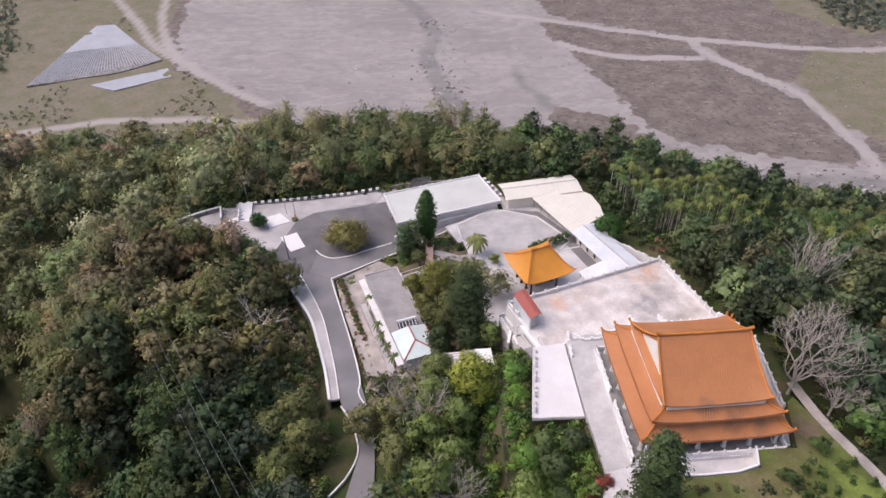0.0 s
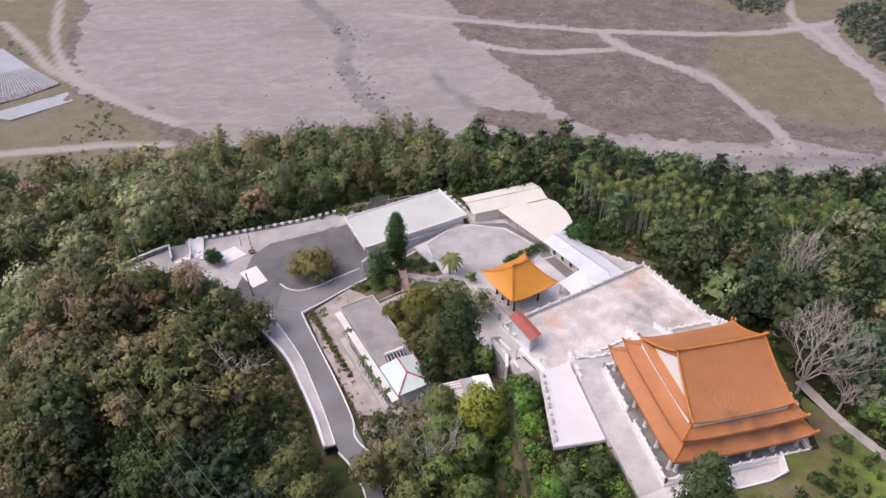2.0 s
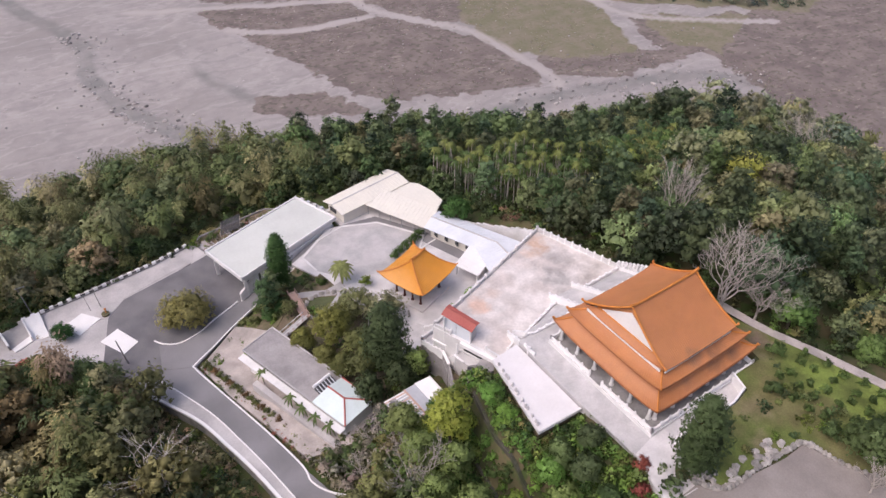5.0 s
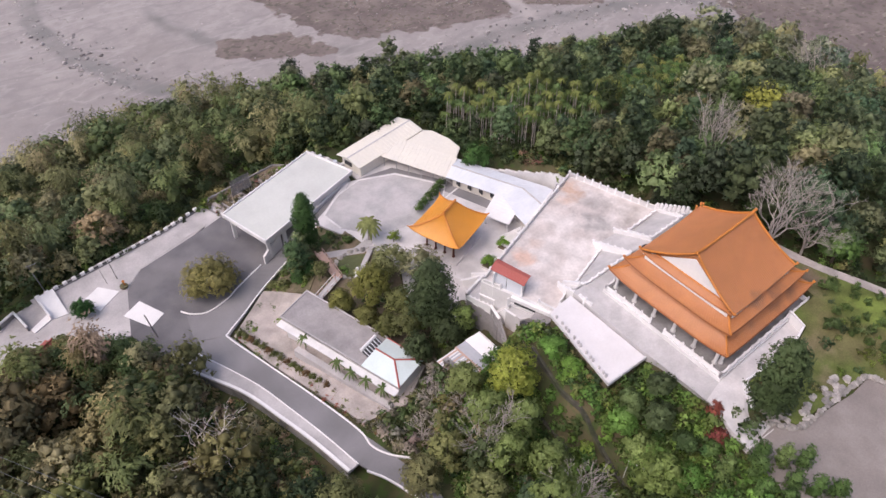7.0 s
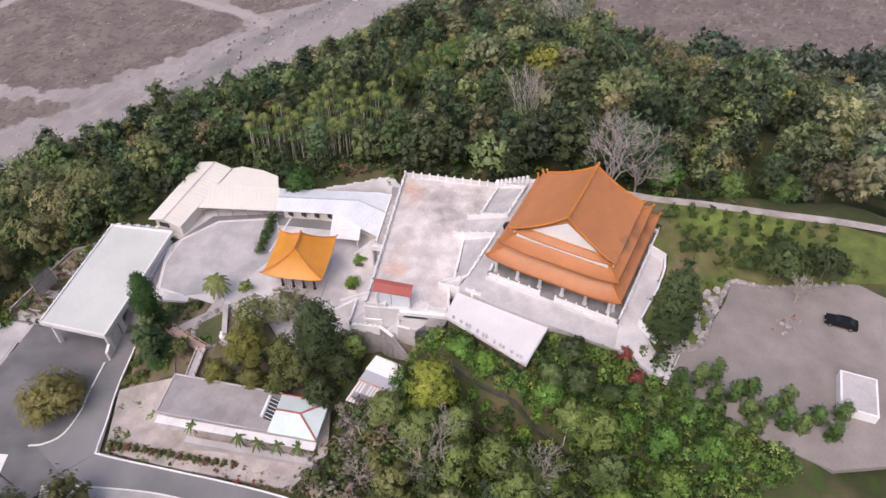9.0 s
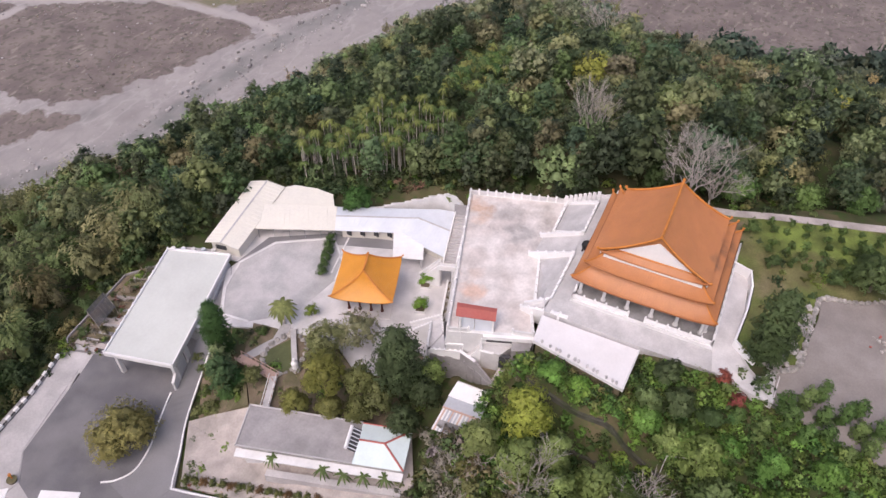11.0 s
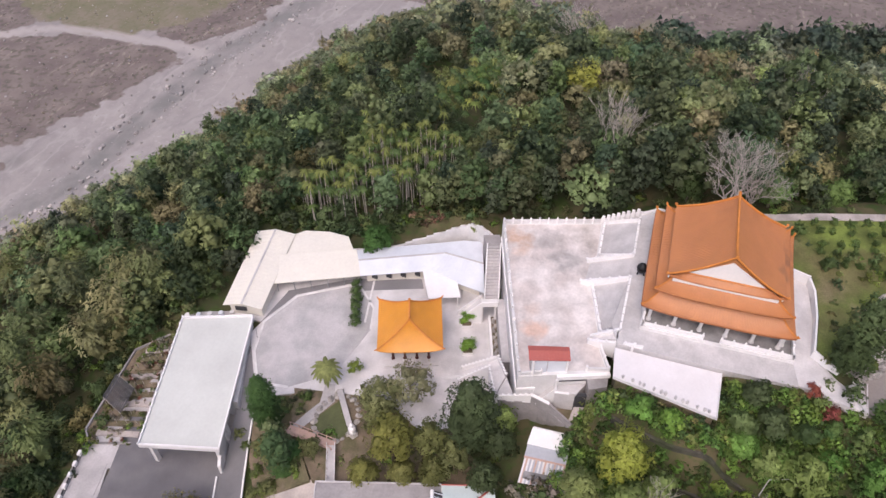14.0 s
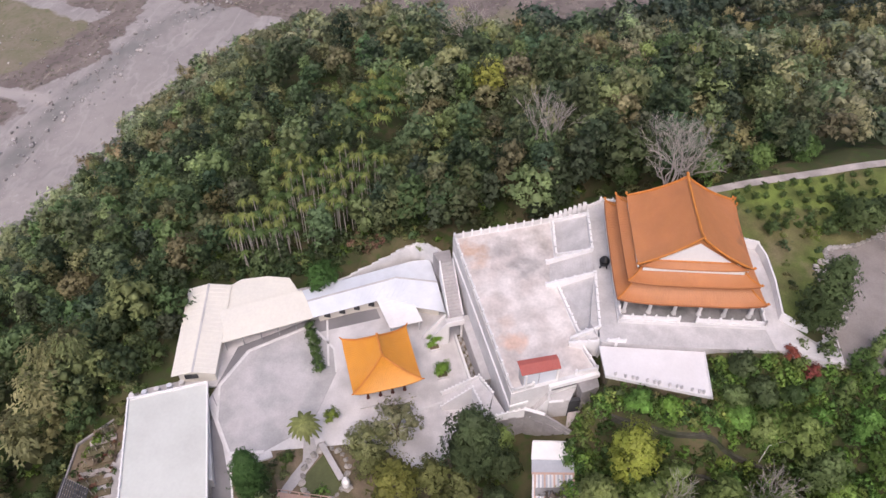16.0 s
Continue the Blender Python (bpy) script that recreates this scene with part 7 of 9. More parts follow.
for x, y in ((27.4, 111.8), (22.0, 109.6)):
    bx = thing("planter", "square white concrete planter beside the walk", "planter", (x, y, 0), 23, group="courtyard planters")
    part("box", Shape().prism([(-0.95, -0.95), (0.95, -0.95), (0.95, 0.95), (-0.95, 0.95)], 0, 0.5), WHITE, bx)
    part("earth", Shape().prism([(-0.8, -0.8), (0.8, -0.8), (0.8, 0.8), (-0.8, 0.8)], 0.45, 0.53), SOIL, bx)
step_data = thing("yard_step", "low pale step across the courtyard", "step", kind="structure")
part("step", Shape().beam((12.2, 117.0, 0.0), (17.6, 107.2, 0.0), 0.4, 0.12), WHITE, step_data)
part("step", Shape().beam((21.0, 128.6, 0.0), (30.4, 131.2, 0.0), 0.35, 0.14), WHITE, step_data)
clutter = [("bench", "narrow pale bench by the pavilion", (14.8, 113.9), 70), ("bench", "narrow pale bench by the pavilion", (13.6, 116.8), 70)]
for nm, lab, (x, y), turn in clutter:
    b = thing(nm, lab, "bench", (x, y, 0), turn, group="benches by the pavilion")
    part("seat", Shape().prism([(-0.8, -0.2), (0.8, -0.2), (0.8, 0.2), (-0.8, 0.2)], 0.4, 0.48), STONE, b)
    for sx in (-0.6, 0.6):
        part("leg", Shape().prism([(sx - 0.08, -0.16), (sx + 0.08, -0.16), (sx + 0.08, 0.16), (sx - 0.08, 0.16)], 0, 0.4), STONE, b)
tanks = thing("roof_tanks", "pale water tanks and sheets stacked behind the gate building", "water tanks")
for i in range(5):
    x, y = lerp((9.6, 158.0), (13.2, 151.0), i / 4)
    part("tank", Shape().cylinder(x + 0.9, y + 0.4, -0.3, 0.7, 0.5, 0.45, 10), BLUE_SHEET if i % 2 else WHITE, tanks)
part("deck", Shape().prism([(9.6, 159), (11.6, 159.4), (15, 151.6), (13.4, 150.8)], -4.8, -0.3), CONCRETE, tanks)

# ---------------------------------------------------------------- car park and lawn
tagged(part("ramp_court", Shape().prism([(43.0, 63.8), (42.4, 60.9), (34.8, 59.7), (27.9, 59.7), (25.7, 56.3), (25, 52.5), (19.8, 52.4), (20.6, 56), (22.2, 61), (28, 62.6)], 15.0, [16.16] * 4 + [16.3, 17.34, 17.34, 16.9, 16.16, 16.16]), FLOOR_WHITE),
       "pale concrete apron sloping up to the car park", "paving", kind="structure")
apron_wall = thing("apron_wall", "bright white low wall along the apron", "wall", kind="structure")
for m, n in (((43.1, 64.0, 17.2), (42.4, 60.9, 17.2)), ((42.3, 61.0, 17.0), (39.6, 60.1, 17.0)), ((39.6, 60.1, 16.9), (34.8, 59.6, 16.9)), ((34.8, 59.6, 16.9), (28.0, 59.6, 16.9)), ((28.0, 59.7, 16.95), (25.6, 56.2, 16.75))):
    sloping_wall(apron_wall, m, n, 0.75, 0.3)
floor("lawn", [(48.8, 63.9), (43.3, 63.7), (42.7, 60.7), (39.7, 59.8), (34.8, 59.3), (28.2, 59.3), (26.0, 56.0), (26.4, 54.0), (28, 51.2), (34.4, 51), (40, 51), (42.8, 50.4), (44.8, 45.2), (51.5, 35.5), (56, 28), (66, 30), (65, 38), (57, 60), (53.6, 68), (51.6, 73), (50.4, 72)], 17.5, GRASS_MAT,
      "mown grass lawn with rows of young trees", 1.6, "lawn")
trail = smooth_line([(52.5, 76, 17.35), (54.4, 68, 17.5), (57.6, 60, 17.62), (62, 48, 17.65), (66, 37.5, 17.65), (70, 24, 17.65)])
tagged(part("trail", ribbon(offset_line(trail, 0.8), offset_line(trail, -0.8), 0.12), EARTH_CONCRETE), "narrow pale trail beside the lawn", "path", kind="structure")
border = thing("stone_border", "rough dry-stone border round the lawn", "stone border")
line = smooth_line([(25.2, 53.4, 17.5), (27.9, 50.8, 17.5), (34.4, 50.7, 17.5), (40.0, 50.7, 17.5), (42.8, 50.1, 17.5), (44.7, 45, 17.5), (51.2, 35.6, 17.5)], 9)
for x, y, z in line:
    rock(x, y, z, rock_rng.uniform(0.35, 0.6), border)
for i in range(34):
    f = line[rock_rng.randrange(0, 26)]
    rock(f[0] + rock_rng.uniform(0, 1.4), f[1] + rock_rng.uniform(0.3, 2.2), f[2] + 0.05, rock_rng.uniform(0.4, 0.75), border)

car = thing("car", "black saloon car parked at the edge of the lot", "car", (42.9, 34.3, 17.3), 100)
PAINT = material("black_car_paint", (0.012, 0.012, 0.014), 0.2, 0.05, 1.0, 0.0, 5.0)
GLASS = material("dark_glass", (0.02, 0.022, 0.025), 0.08, 0.05, 1.0, 0.0, 5.0)
RUBBER = material("tyre_rubber", (0.015, 0.015, 0.015), 0.85, 0.1, 2.0, 0.1, 8.0)
LAMP = material("lamp_lens", (0.75, 0.75, 0.72), 0.15, 0.05, 2.0, 0.0, 5.0)
profile = [(-2.3, 0.35), (2.25, 0.35), (2.32, 0.62), (2.2, 0.78), (1.3, 0.92), (0.75, 0.96), (0.1, 1.38), (-1.0, 1.4), (-1.75, 1.02), (-2.25, 0.95), (-2.34, 0.6)]
body = Shape()
k = len(profile)
verts = []
for y, s in ((-0.88, 0.97), (-0.8, 1.0), (0.8, 1.0), (0.88, 0.97)):
    verts += [(x * s, y * (0.86 if z > 1.1 else 1), 0.35 + (z - 0.35) * s) for x, z in profile]
faces = [tuple(range(k - 1, -1, -1)), tuple(range(3 * k, 4 * k))]
for m in range(3):
    faces += [(m * k + i, m * k + (i + 1) % k, (m + 1) * k + (i + 1) % k, (m + 1) * k + i) for i in range(k)]
part("body", body.add(verts, faces), PAINT, car)
part("windscreen", Shape().slab([(0.78, -0.64, 0.99), (0.78, 0.64, 0.99), (0.14, 0.6, 1.41), (0.14, -0.6, 1.41)], 0.03), GLASS, car)
part("rear_window", Shape().slab([(-1.72, -0.62, 1.06), (-1.05, -0.6, 1.43), (-1.05, 0.6, 1.43), (-1.72, 0.62, 1.06)], 0.03), GLASS, car)
for sy in (-1, 1):
    part("side_window", Shape().add([(-1.4, 0.85 * sy, 1.0), (0.55, 0.85 * sy, 1.0), (0.05, 0.72 * sy, 1.34), (-0.95, 0.72 * sy, 1.34)], [(0, 1, 2, 3) if sy < 0 else (3, 2, 1, 0)]), GLASS, car)
    part("headlight", Shape().lump((2.15, 0.62 * sy, 0.7), (0.16, 0.2, 0.09), 1, 5, 8, 0.02), LAMP, car)
    part("mirror", Shape().lump((0.55, 0.98 * sy, 1.02), (0.09, 0.14, 0.08), 2, 5, 6, 0.02), PAINT, car)
    for x in (-1.4, 1.4):
        w = part("wheel", Shape().tube([(x, 0.72 * sy, 0.33), (x, 0.9 * sy, 0.33)], [0.33, 0.33], 14), RUBBER, car)
        part("rim", Shape().tube([(x, 0.89 * sy, 0.33), (x, 0.915 * sy, 0.33)], [0.2, 0.2], 10), METAL, w)
heap = thing("rubble_heap", "small heap of broken bricks and pale debris", "rubble")
for i in range(16):
    r = rock(38.4 + rock_rng.gauss(0, 0.9), 40.4 + rock_rng.gauss(0, 0.8), 17.4, rock_rng.uniform(0.2, 0.42), heap)
    if i % 3 == 0:
        r.data = Shape().prism([(-0.6, -0.4), (0.6, -0.4), (0.5, 0.4), (-0.5, 0.4)], 0, 0.6).mesh("brick_block", RED_ROOF)
bin_ob = thing("white_hut", "white walled hut corner beside the car park", "hut", (30.5, 29.8, 17.2), 12)
part("wall", Shape().prism([(-3.2, -2.4), (3.2, -2.4), (3.2, 2.4), (-3.2, 2.4)], 0, 1.6), WHITE_CLEAN, bin_ob)
part("top", Shape().prism([(-2.9, -2.1), (2.9, -2.1), (2.9, 2.1), (-2.9, 2.1)], 1.5, 1.66), CONCRETE, bin_ob)


# ---------------------------------------------------------------- single trees
def tree(name, label, x, y, z, high, wide, tint, leaves=900, leaf=0.24, low=0.3, pointed=False, lobes=12, category="tree", group="", spread=0.55, seed=1):
    t = thing(name, label, category, (x, y, z), group=group)
    rg = random.Random(seed)
    top = high * (0.9 if pointed else 0.62)
    r = 0.05 + wide * 0.026
    part("trunk", Shape().tube([(0, 0, -0.6), (0.1, 0, high * 0.25), (0.15 * rg.uniform(-1, 1), 0.2, top)], [r * 1.3, r, r * 0.4], 7), BARK, t)
    if pointed is not True and wide > 3 and low > 0.04:
        for k in range(5):
            a = k * 1.3 + rg.random()
            b = high * rg.uniform(0.22, 0.4)
            part("limb", Shape().tube([(0, 0.05, b), (math.cos(a) * wide * 0.16, math.sin(a) * wide * 0.16, b + high * 0.16), (math.cos(a) * wide * 0.3, math.sin(a) * wide * 0.3, b + high * 0.28)],
                                      [r * 0.6, r * 0.4, r * 0.15], 5), BARK, t)
    q = crown_quads(seed, wide, high * low, high * 0.97, lobes, int(leaves * 1.9), leaf * 0.82, spread, pointed)
    leaf_mesh("crown", q, np.repeat(np.array(tint)[None], len(q.tris), 0), parent=t)
    return t


def shrub(name, label, x, y, z, wide, high, tint, seed=1, leaves=260, leaf=0.17, group="", category="shrub"):
    t = thing(name, label, category, (x, y, z), group=group)
    part("stem", Shape().tube([(0, 0, -0.3), (0, 0, high * 0.5)], [0.08, 0.04], 5), BARK, t)
    q = crown_quads(seed, wide, 0.05, high, 7, int(leaves * 1.5), leaf * 0.9, 0.5)
    leaf_mesh("foliage", q, np.repeat(np.array(tint)[None], len(q.tris), 0), parent=t)
    return t


def bare_tree(label, x, y, z, high, wide, seed, mat=PALE_BARK, depth=7, group="bare trees"):
    t = thing("bare_tree", label, "tree", (x, y, z), group=group)
    rg = random.Random(seed)
    trunk, twigs = Shape(), Shape()
    r0 = 0.06 + high * 0.011

    def grow(p, d, length, r, level):
        mid = p + d * length * 0.5 + Vector((rg.uniform(-1, 1), rg.uniform(-1, 1), rg.uniform(-0.5, 0.5))) * length * 0.1
        end = p + d * length
        twigs.tube([tuple(p), tuple(mid), tuple(end)], [r, r * 0.85, r * 0.7], 5 if level < 3 else 3)
        if level >= depth:
            return
        for k in range(2):
            a = rg.uniform(0, 6.28)
            side = Vector((math.cos(a), math.sin(a), rg.uniform(-0.25, 0.45))) * wide / high * 1.25
            nd = (d + side * rg.uniform(0.25, 0.7) + Vector((0, 0, 0.06))).normalized()
            start = end if k == 0 else p + d * length * rg.uniform(0.55, 0.95)
            grow(start, nd, length * rg.uniform(0.68, 0.9), max(r * 0.66, 0.024), level + 1)

    fork = Vector((0.1, 0.1, high * 0.16))
    trunk.tube([(0, 0, -0.6), (0.05, 0, high * 0.08), tuple(fork)], [r0 * 1.5, r0 * 1.2, r0], 7)
    for k in range(6):
        a = 1.05 * k + rg.uniform(-0.5, 0.5)
        lean = rg.uniform(0.15, 0.7) * wide / high
        grow(fork, Vector((math.cos(a) * lean, math.sin(a) * lean, 1)).normalized(), high * rg.uniform(0.2, 0.27), r0 * 0.75, 1)
    part("trunk", trunk, mat, t)
    tagged(part("branch_work", twigs, mat, t), kind="stuff")
    return t


CONE_GREEN, DEEP = (0.048, 0.095, 0.028), (0.058, 0.078, 0.034)
tree("cypress", "dense dark green cone-shaped tree by the ramp", -3.6, 132.9, -1.9, 16.4, 4.6, CONE_GREEN, 6000, 0.2, 0.24, "spindle", 44, seed=2)
tree("garden_tree", "broad dark green garden tree beside the house", 4.6, 102.8, 0, 18.0, 8.6, (0.066, 0.09, 0.04), 4400, 0.3, 0.2, "spindle", 34, seed=3)
tree("garden_tree", "light green leafy tree by the shed", 8.4, 99.6, -0.5, 8.2, 5.6, (0.17, 0.225, 0.07), 1000, 0.28, 0.25, seed=4)
tree("garden_tree", "olive garden tree over the pond", 6.2, 118.4, 0, 6.6, 6.6, (0.19, 0.20, 0.09), 1300, 0.26, 0.3, seed=5, spread=0.7)
tree("garden_tree", "grey-green thin-leaved garden tree", 9.8, 114.8, 0, 6.2, 7.4, (0.23, 0.23, 0.13), 1100, 0.26, 0.35, seed=6, spread=0.75)
tree("garden_tree", "yellow-green rounded garden tree", -1.4, 113.0, 0, 11.2, 8.0, (0.17, 0.17, 0.045), 1900, 0.26, 0.2, seed=7, lobes=16)
tree("garden_tree", "olive green garden tree behind the house", 1.6, 108.4, 0, 8.0, 6.0, (0.14, 0.15, 0.055), 1300, 0.27, 0.25, seed=8)
tree("garden_tree", "yellow-green garden tree near the bridge", -5.2, 124.8, 0, 4.5, 3.4, OLIVE, 500, 0.24, 0.2, seed=9)
tree("garden_tree", "olive roadside tree beside the ramp", -7.6, 130.4, -2.2, 5.0, 4.0, OLIVE, 800, 0.26, 0.2, seed=10)
tree("garden_tree", "olive roadside tree beside the ramp", -6.6, 132.8, -2.6, 4.6, 3.4, (0.11, 0.12, 0.045), 600, 0.26, 0.2, seed=11)
tree("island_tree", "low wide olive-brown tree on the kerbed island", -22.4, 137.8, -4.6, 6.2, 11.0, (0.22, 0.20, 0.075), 3000, 0.25, 0.1, False, 20, seed=12, spread=0.62)
tree("topiary", "clipped round dark green tree by the gate", -44.4, 145.4, -4.6, 3.6, 4.6, (0.035, 0.085, 0.025), 1500, 0.18, 0.1, False, 14, seed=13)
tree("conifer", "dense dark green tree beside the apron", 26.9, 55.4, 17.2, 14.6, 6.8, (0.07, 0.10, 0.04), 3800, 0.26, 0.02, "spindle", 26, seed=14)
tree("bright_tree", "bright lime-green bushy tree on the slope", 4.6, 81.2, float(height(4.6, 81.2)) - 0.2, 19.4 - float(height(4.6, 81.2)), 8.0, (0.27, 0.30, 0.06), 2400, 0.27, 0.15, False, 16, seed=15)
tree("round_tree", "rounded bright green tree behind the long building", 37.2, 133.6, 0.5, 7.0, 7.0, (0.055, 0.115, 0.03), 1900, 0.24, 0.05, False, 16, seed=16)
tree("lawn_tree", "spreading green tree at the edge of the car park", 47.6, 44.5, 17.3, 6.5, 8.0, MID_GREEN, 1500, 0.3, 0.2, seed=17)
tree("lawn_tree", "dark green tree at the edge of the car park", 50.6, 38.8, 17.3, 6.0, 7.0, DEEP, 1300, 0.3, 0.2, seed=18)
LEAFY = (0.12, 0.155, 0.05)
for i, (x, y, h, w, c) in enumerate(((-1.2, 79.5, 11.5, 6.5, LEAFY), (-2.6, 73.2, 13, 7, LEAFY), (2.4, 75.6, 11, 5.6, (0.14, 0.18, 0.06)), (-8.2, 79.6, 11, 6.5, (0.15, 0.155, 0.06)), (-1.0, 85.6, 10.5, 6, (0.14, 0.165, 0.06)), (-7.5, 71, 12, 7, OLIVE), (1.4, 69, 10, 6.4, LEAFY),
                                      (-2.0, 64, 12, 7.4, LEAFY), (12.4, 62.6, 5, 5.5, (0.14, 0.18, 0.06)), (11.5, 58, 9.5, 8, (0.13, 0.17, 0.05)), (8.0, 55, 9, 7, MID_GREEN), (16, 63.5, 6, 4.6, DEEP), (18.6, 66.2, 5, 4, DEEP), (14.6, 67.2, 4.5, 4, MID_GREEN))):
    tree("slope_tree", "leafy tree on the slope below the platform", x, y, float(height(x, y)) - 0.2, h, w, tuple(1.25 * q for q in c), 1100, 0.3, 0.15, seed=30 + i, group="trees below the platform")
for x, y, c, s in ((21.6, 59.0, (0.23, 0.07, 0.05), 1), (19.4, 56.4, (0.20, 0.06, 0.05), 2)):
    shrub("red_shrub", "rounded red-leaved shrub by the apron", x, y, float(height(x, y)) - 0.1, 3.0, 2.6, c, s, 420, 0.17, "red shrubs")
for i, (x, y) in enumerate(((17.6, 55.6), (20.0, 51.0), (21.4, 48.8), (20.4, 46.2), (21.6, 44.0), (20.6, 41.6), (21.8, 39.4), (20.8, 37.2), (21.8, 35.0), (18.2, 50.0), (18.0, 45.2), (18.2, 40.2), (23.4, 47.2), (23.8, 42.4), (24.2, 38.0), (24.4, 33.6), (22.6, 31.4), (16.4, 52.4), (26.6, 31.0), (16.4, 47.6), (16.0, 42.4))):
    tree("hedge_tree", "small conical evergreen along the car park edge", x, y, float(height(x, y)) - 0.1, 3.2 + 0.5 * ((i * 7) % 5), 1.9 + 0.18 * ((i * 3) % 4), ((0.10, 0.16, 0.05), (0.085, 0.145, 0.042), (0.13, 0.18, 0.06))[i % 3], 520, 0.19, 0.03, "spindle", 9, group="evergreens along the car park", seed=60 + i)
for i, (x, y, c) in enumerate(((27.4, 111.8, (0.10, 0.20, 0.03)), (22.0, 109.6, (0.10, 0.20, 0.03)))):
    shrub("planter_shrub", "clipped bright green shrub in a planter", x, y, 0.45, 3.3, 2.5, (0.15, 0.26, 0.045), 90 + i, 700, 0.15, "planter shrubs")
for i in range(6):
    x, y = lerp((27.6, 133.4), (19.8, 129.8), i / 5)
    shrub("hedge_shrub", "dark green hedge shrub along the yard slab", x, y, 0.05, 2.6, 2.3, (0.075, 0.12, 0.038), 100 + i, 360, 0.16, "yard hedge")
shrub("round_shrub", "rounded yellow-green garden shrub", 11.0, 125.6, 0, 3.0, 2.6, (0.13, 0.17, 0.035), 110, 420, 0.17)
shrub("round_shrub", "low green shrub by the garden walk", 3.6, 130.6, 0, 2.8, 1.2, (0.08, 0.12, 0.035), 111, 300, 0.17)
for i in range(15):
    x, y, z = lerp((-23.6, 124.6, -4.4), (-16.6, 104.4, -2.4), i / 14)
    shrub("verge_shrub", "low flowering verge shrub behind the kerb", x + 1.0, y + 0.3, z, 1.8, 1.1, ((0.10, 0.115, 0.04), (0.12, 0.13, 0.045), (0.16, 0.10, 0.05))[i % 3], 120 + i, 160, 0.16, "verge shrubs")
row = 0
for i in range(5):
    for j in range(9):
        a = lerp((46.0, 59.0), (55.4, 61.0), i / 4)
        b = lerp((52.5, 39.0), (62.6, 39.5), i / 4)
        x, y = lerp(a, b, j / 8)
        row += 1
        shrub("young_tree", "small dark green fruit tree on the lawn", x + rock_rng.uniform(-0.45, 0.45), y + rock_rng.uniform(-0.6, 0.6), 17.5, rock_rng.uniform(0.9, 1.9), rock_rng.uniform(0.8, 1.7), ((0.075, 0.11, 0.035), (0.10, 0.15, 0.045))[row % 2], 200 + row, 130, 0.19, "fruit trees on the lawn")

bare_tree("tall bare grey tree behind the hall", 52.2, 75.2, 15.5, 17.0, 19.0, 3, depth=8)
bare_tree("bare grey tree behind the hall", 57.0, 71.6, 15.0, 10.0, 10.0, 4, depth=8)
bare_tree("small pale leafless tree before the terrace corner", 12.0, 85.4, 5.0, 7.5, 4.5, 14, depth=6)
bare_tree("bare pinkish tree above the forest", 61, 96, float(height(61, 96)), 15.0, 9.0, 5, depth=7)
bare_tree("dead pale tree below the road", -36.0, 102.0, -5.5, 15.0, 17.0, 6, DEAD_WOOD, depth=5)
bare_tree("leafless grey tree in the undergrowth", -41.5, 84.0, -9.0, 10.0, 7.0, 7, depth=6)
bare_tree("leafless grey-brown bush beside the garden house", -4.2, 88.4, 1.5, 7.0, 6.5, 8, depth=6)
bare_tree("leafless grey-brown bush beside the road", -8.6, 85.6, 0.5, 6.0, 5.5, 9, depth=6)
bare_tree("dead pale branches at the car park edge", 43.8, 41.0, 17.3, 5.5, 4.5, 10, depth=6)
bare_tree("leafless thin tree on the slope", -1.6, 84.6, 3.5, 6.5, 5.0, 11, depth=6)
bare_tree("pale grey leafless tree among the green slope trees", -3.4, 76.6, float(height(-3.4, 76.6)), 13.0, 9.0, 15, depth=7)
bare_tree("pale grey leafless tree among the green slope trees", 1.6, 63.0, float(height(1.6, 63.0)), 9.5, 7.0, 16, depth=7)

# ---------------------------------------------------------------- palms


def palm(name, label, x, y, z, high, reach, tint, fronds=11, r=0.09, lean=0.3, seed=1, group="", width=0.34):
    t = thing(name, label, "palm", (x, y, z), group=group)
    part("trunk", Shape().tube([(0, 0, -0.5), (lean * 0.4, 0, high * 0.5), (lean, 0, high)], [r * 1.3, r, r * 0.8], 6), PALE_BARK, t)
    rg = random.Random(seed)
    blades = []
    for k in range(fronds):
        a = 6.28 * k / fronds + rg.uniform(-0.2, 0.2)
        rise = rg.uniform(0.1, 0.95)
        d, side = Vector((math.cos(a), math.sin(a), 0)), Vector((-math.sin(a), math.cos(a), 0))
        prev = None
        for s in range(6):
            f = s / 5
            c = Vector((lean, 0, high)) + d * reach * f + Vector((0, 0, reach * (rise * f - 1.15 * f * f)))
            w = width * (0.35 + 1.5 * f - 1.75 * f * f)
            p, q = c - side * w - Vector((0, 0, w * 0.7)), c + side * w - Vector((0, 0, w * 0.7))
            if prev:
                blades += [[prev[0], prev[1], c], [prev[0], c, p], [prev[1], prev[2], q], [prev[1], q, c]]
            prev = (p, c, q)
    tris = np.array([[tuple(v) for v in b] for b in blades])
    bulge = unit(tris - np.array([lean, 0, high - reach * 0.7]))
    tone = np.random.default_rng(seed).uniform(0.8, 1.2, len(tris) // 2).repeat(2)
    leaf_mesh("fronds", Foliage(tris, bulge, tone), np.repeat(np.array(tint)[None], len(tris), 0), parent=t)
    return t


firsts = [palm("areca_palm", "slender areca palm with a pale trunk", -500 - i, -500, 0, 8.4 + i, 1.4, ((0.095, 0.135, 0.04), (0.075, 0.115, 0.038), (0.135, 0.155, 0.045))[i % 3], 13, 0.09, 0.3, 40 + i, "areca palms on the slope", 0.22) for i in range(3)]
px, py = scatter(36, 74, 122, 160, 1.95, lambda a, b: distance(a, b, GROVE)[1])
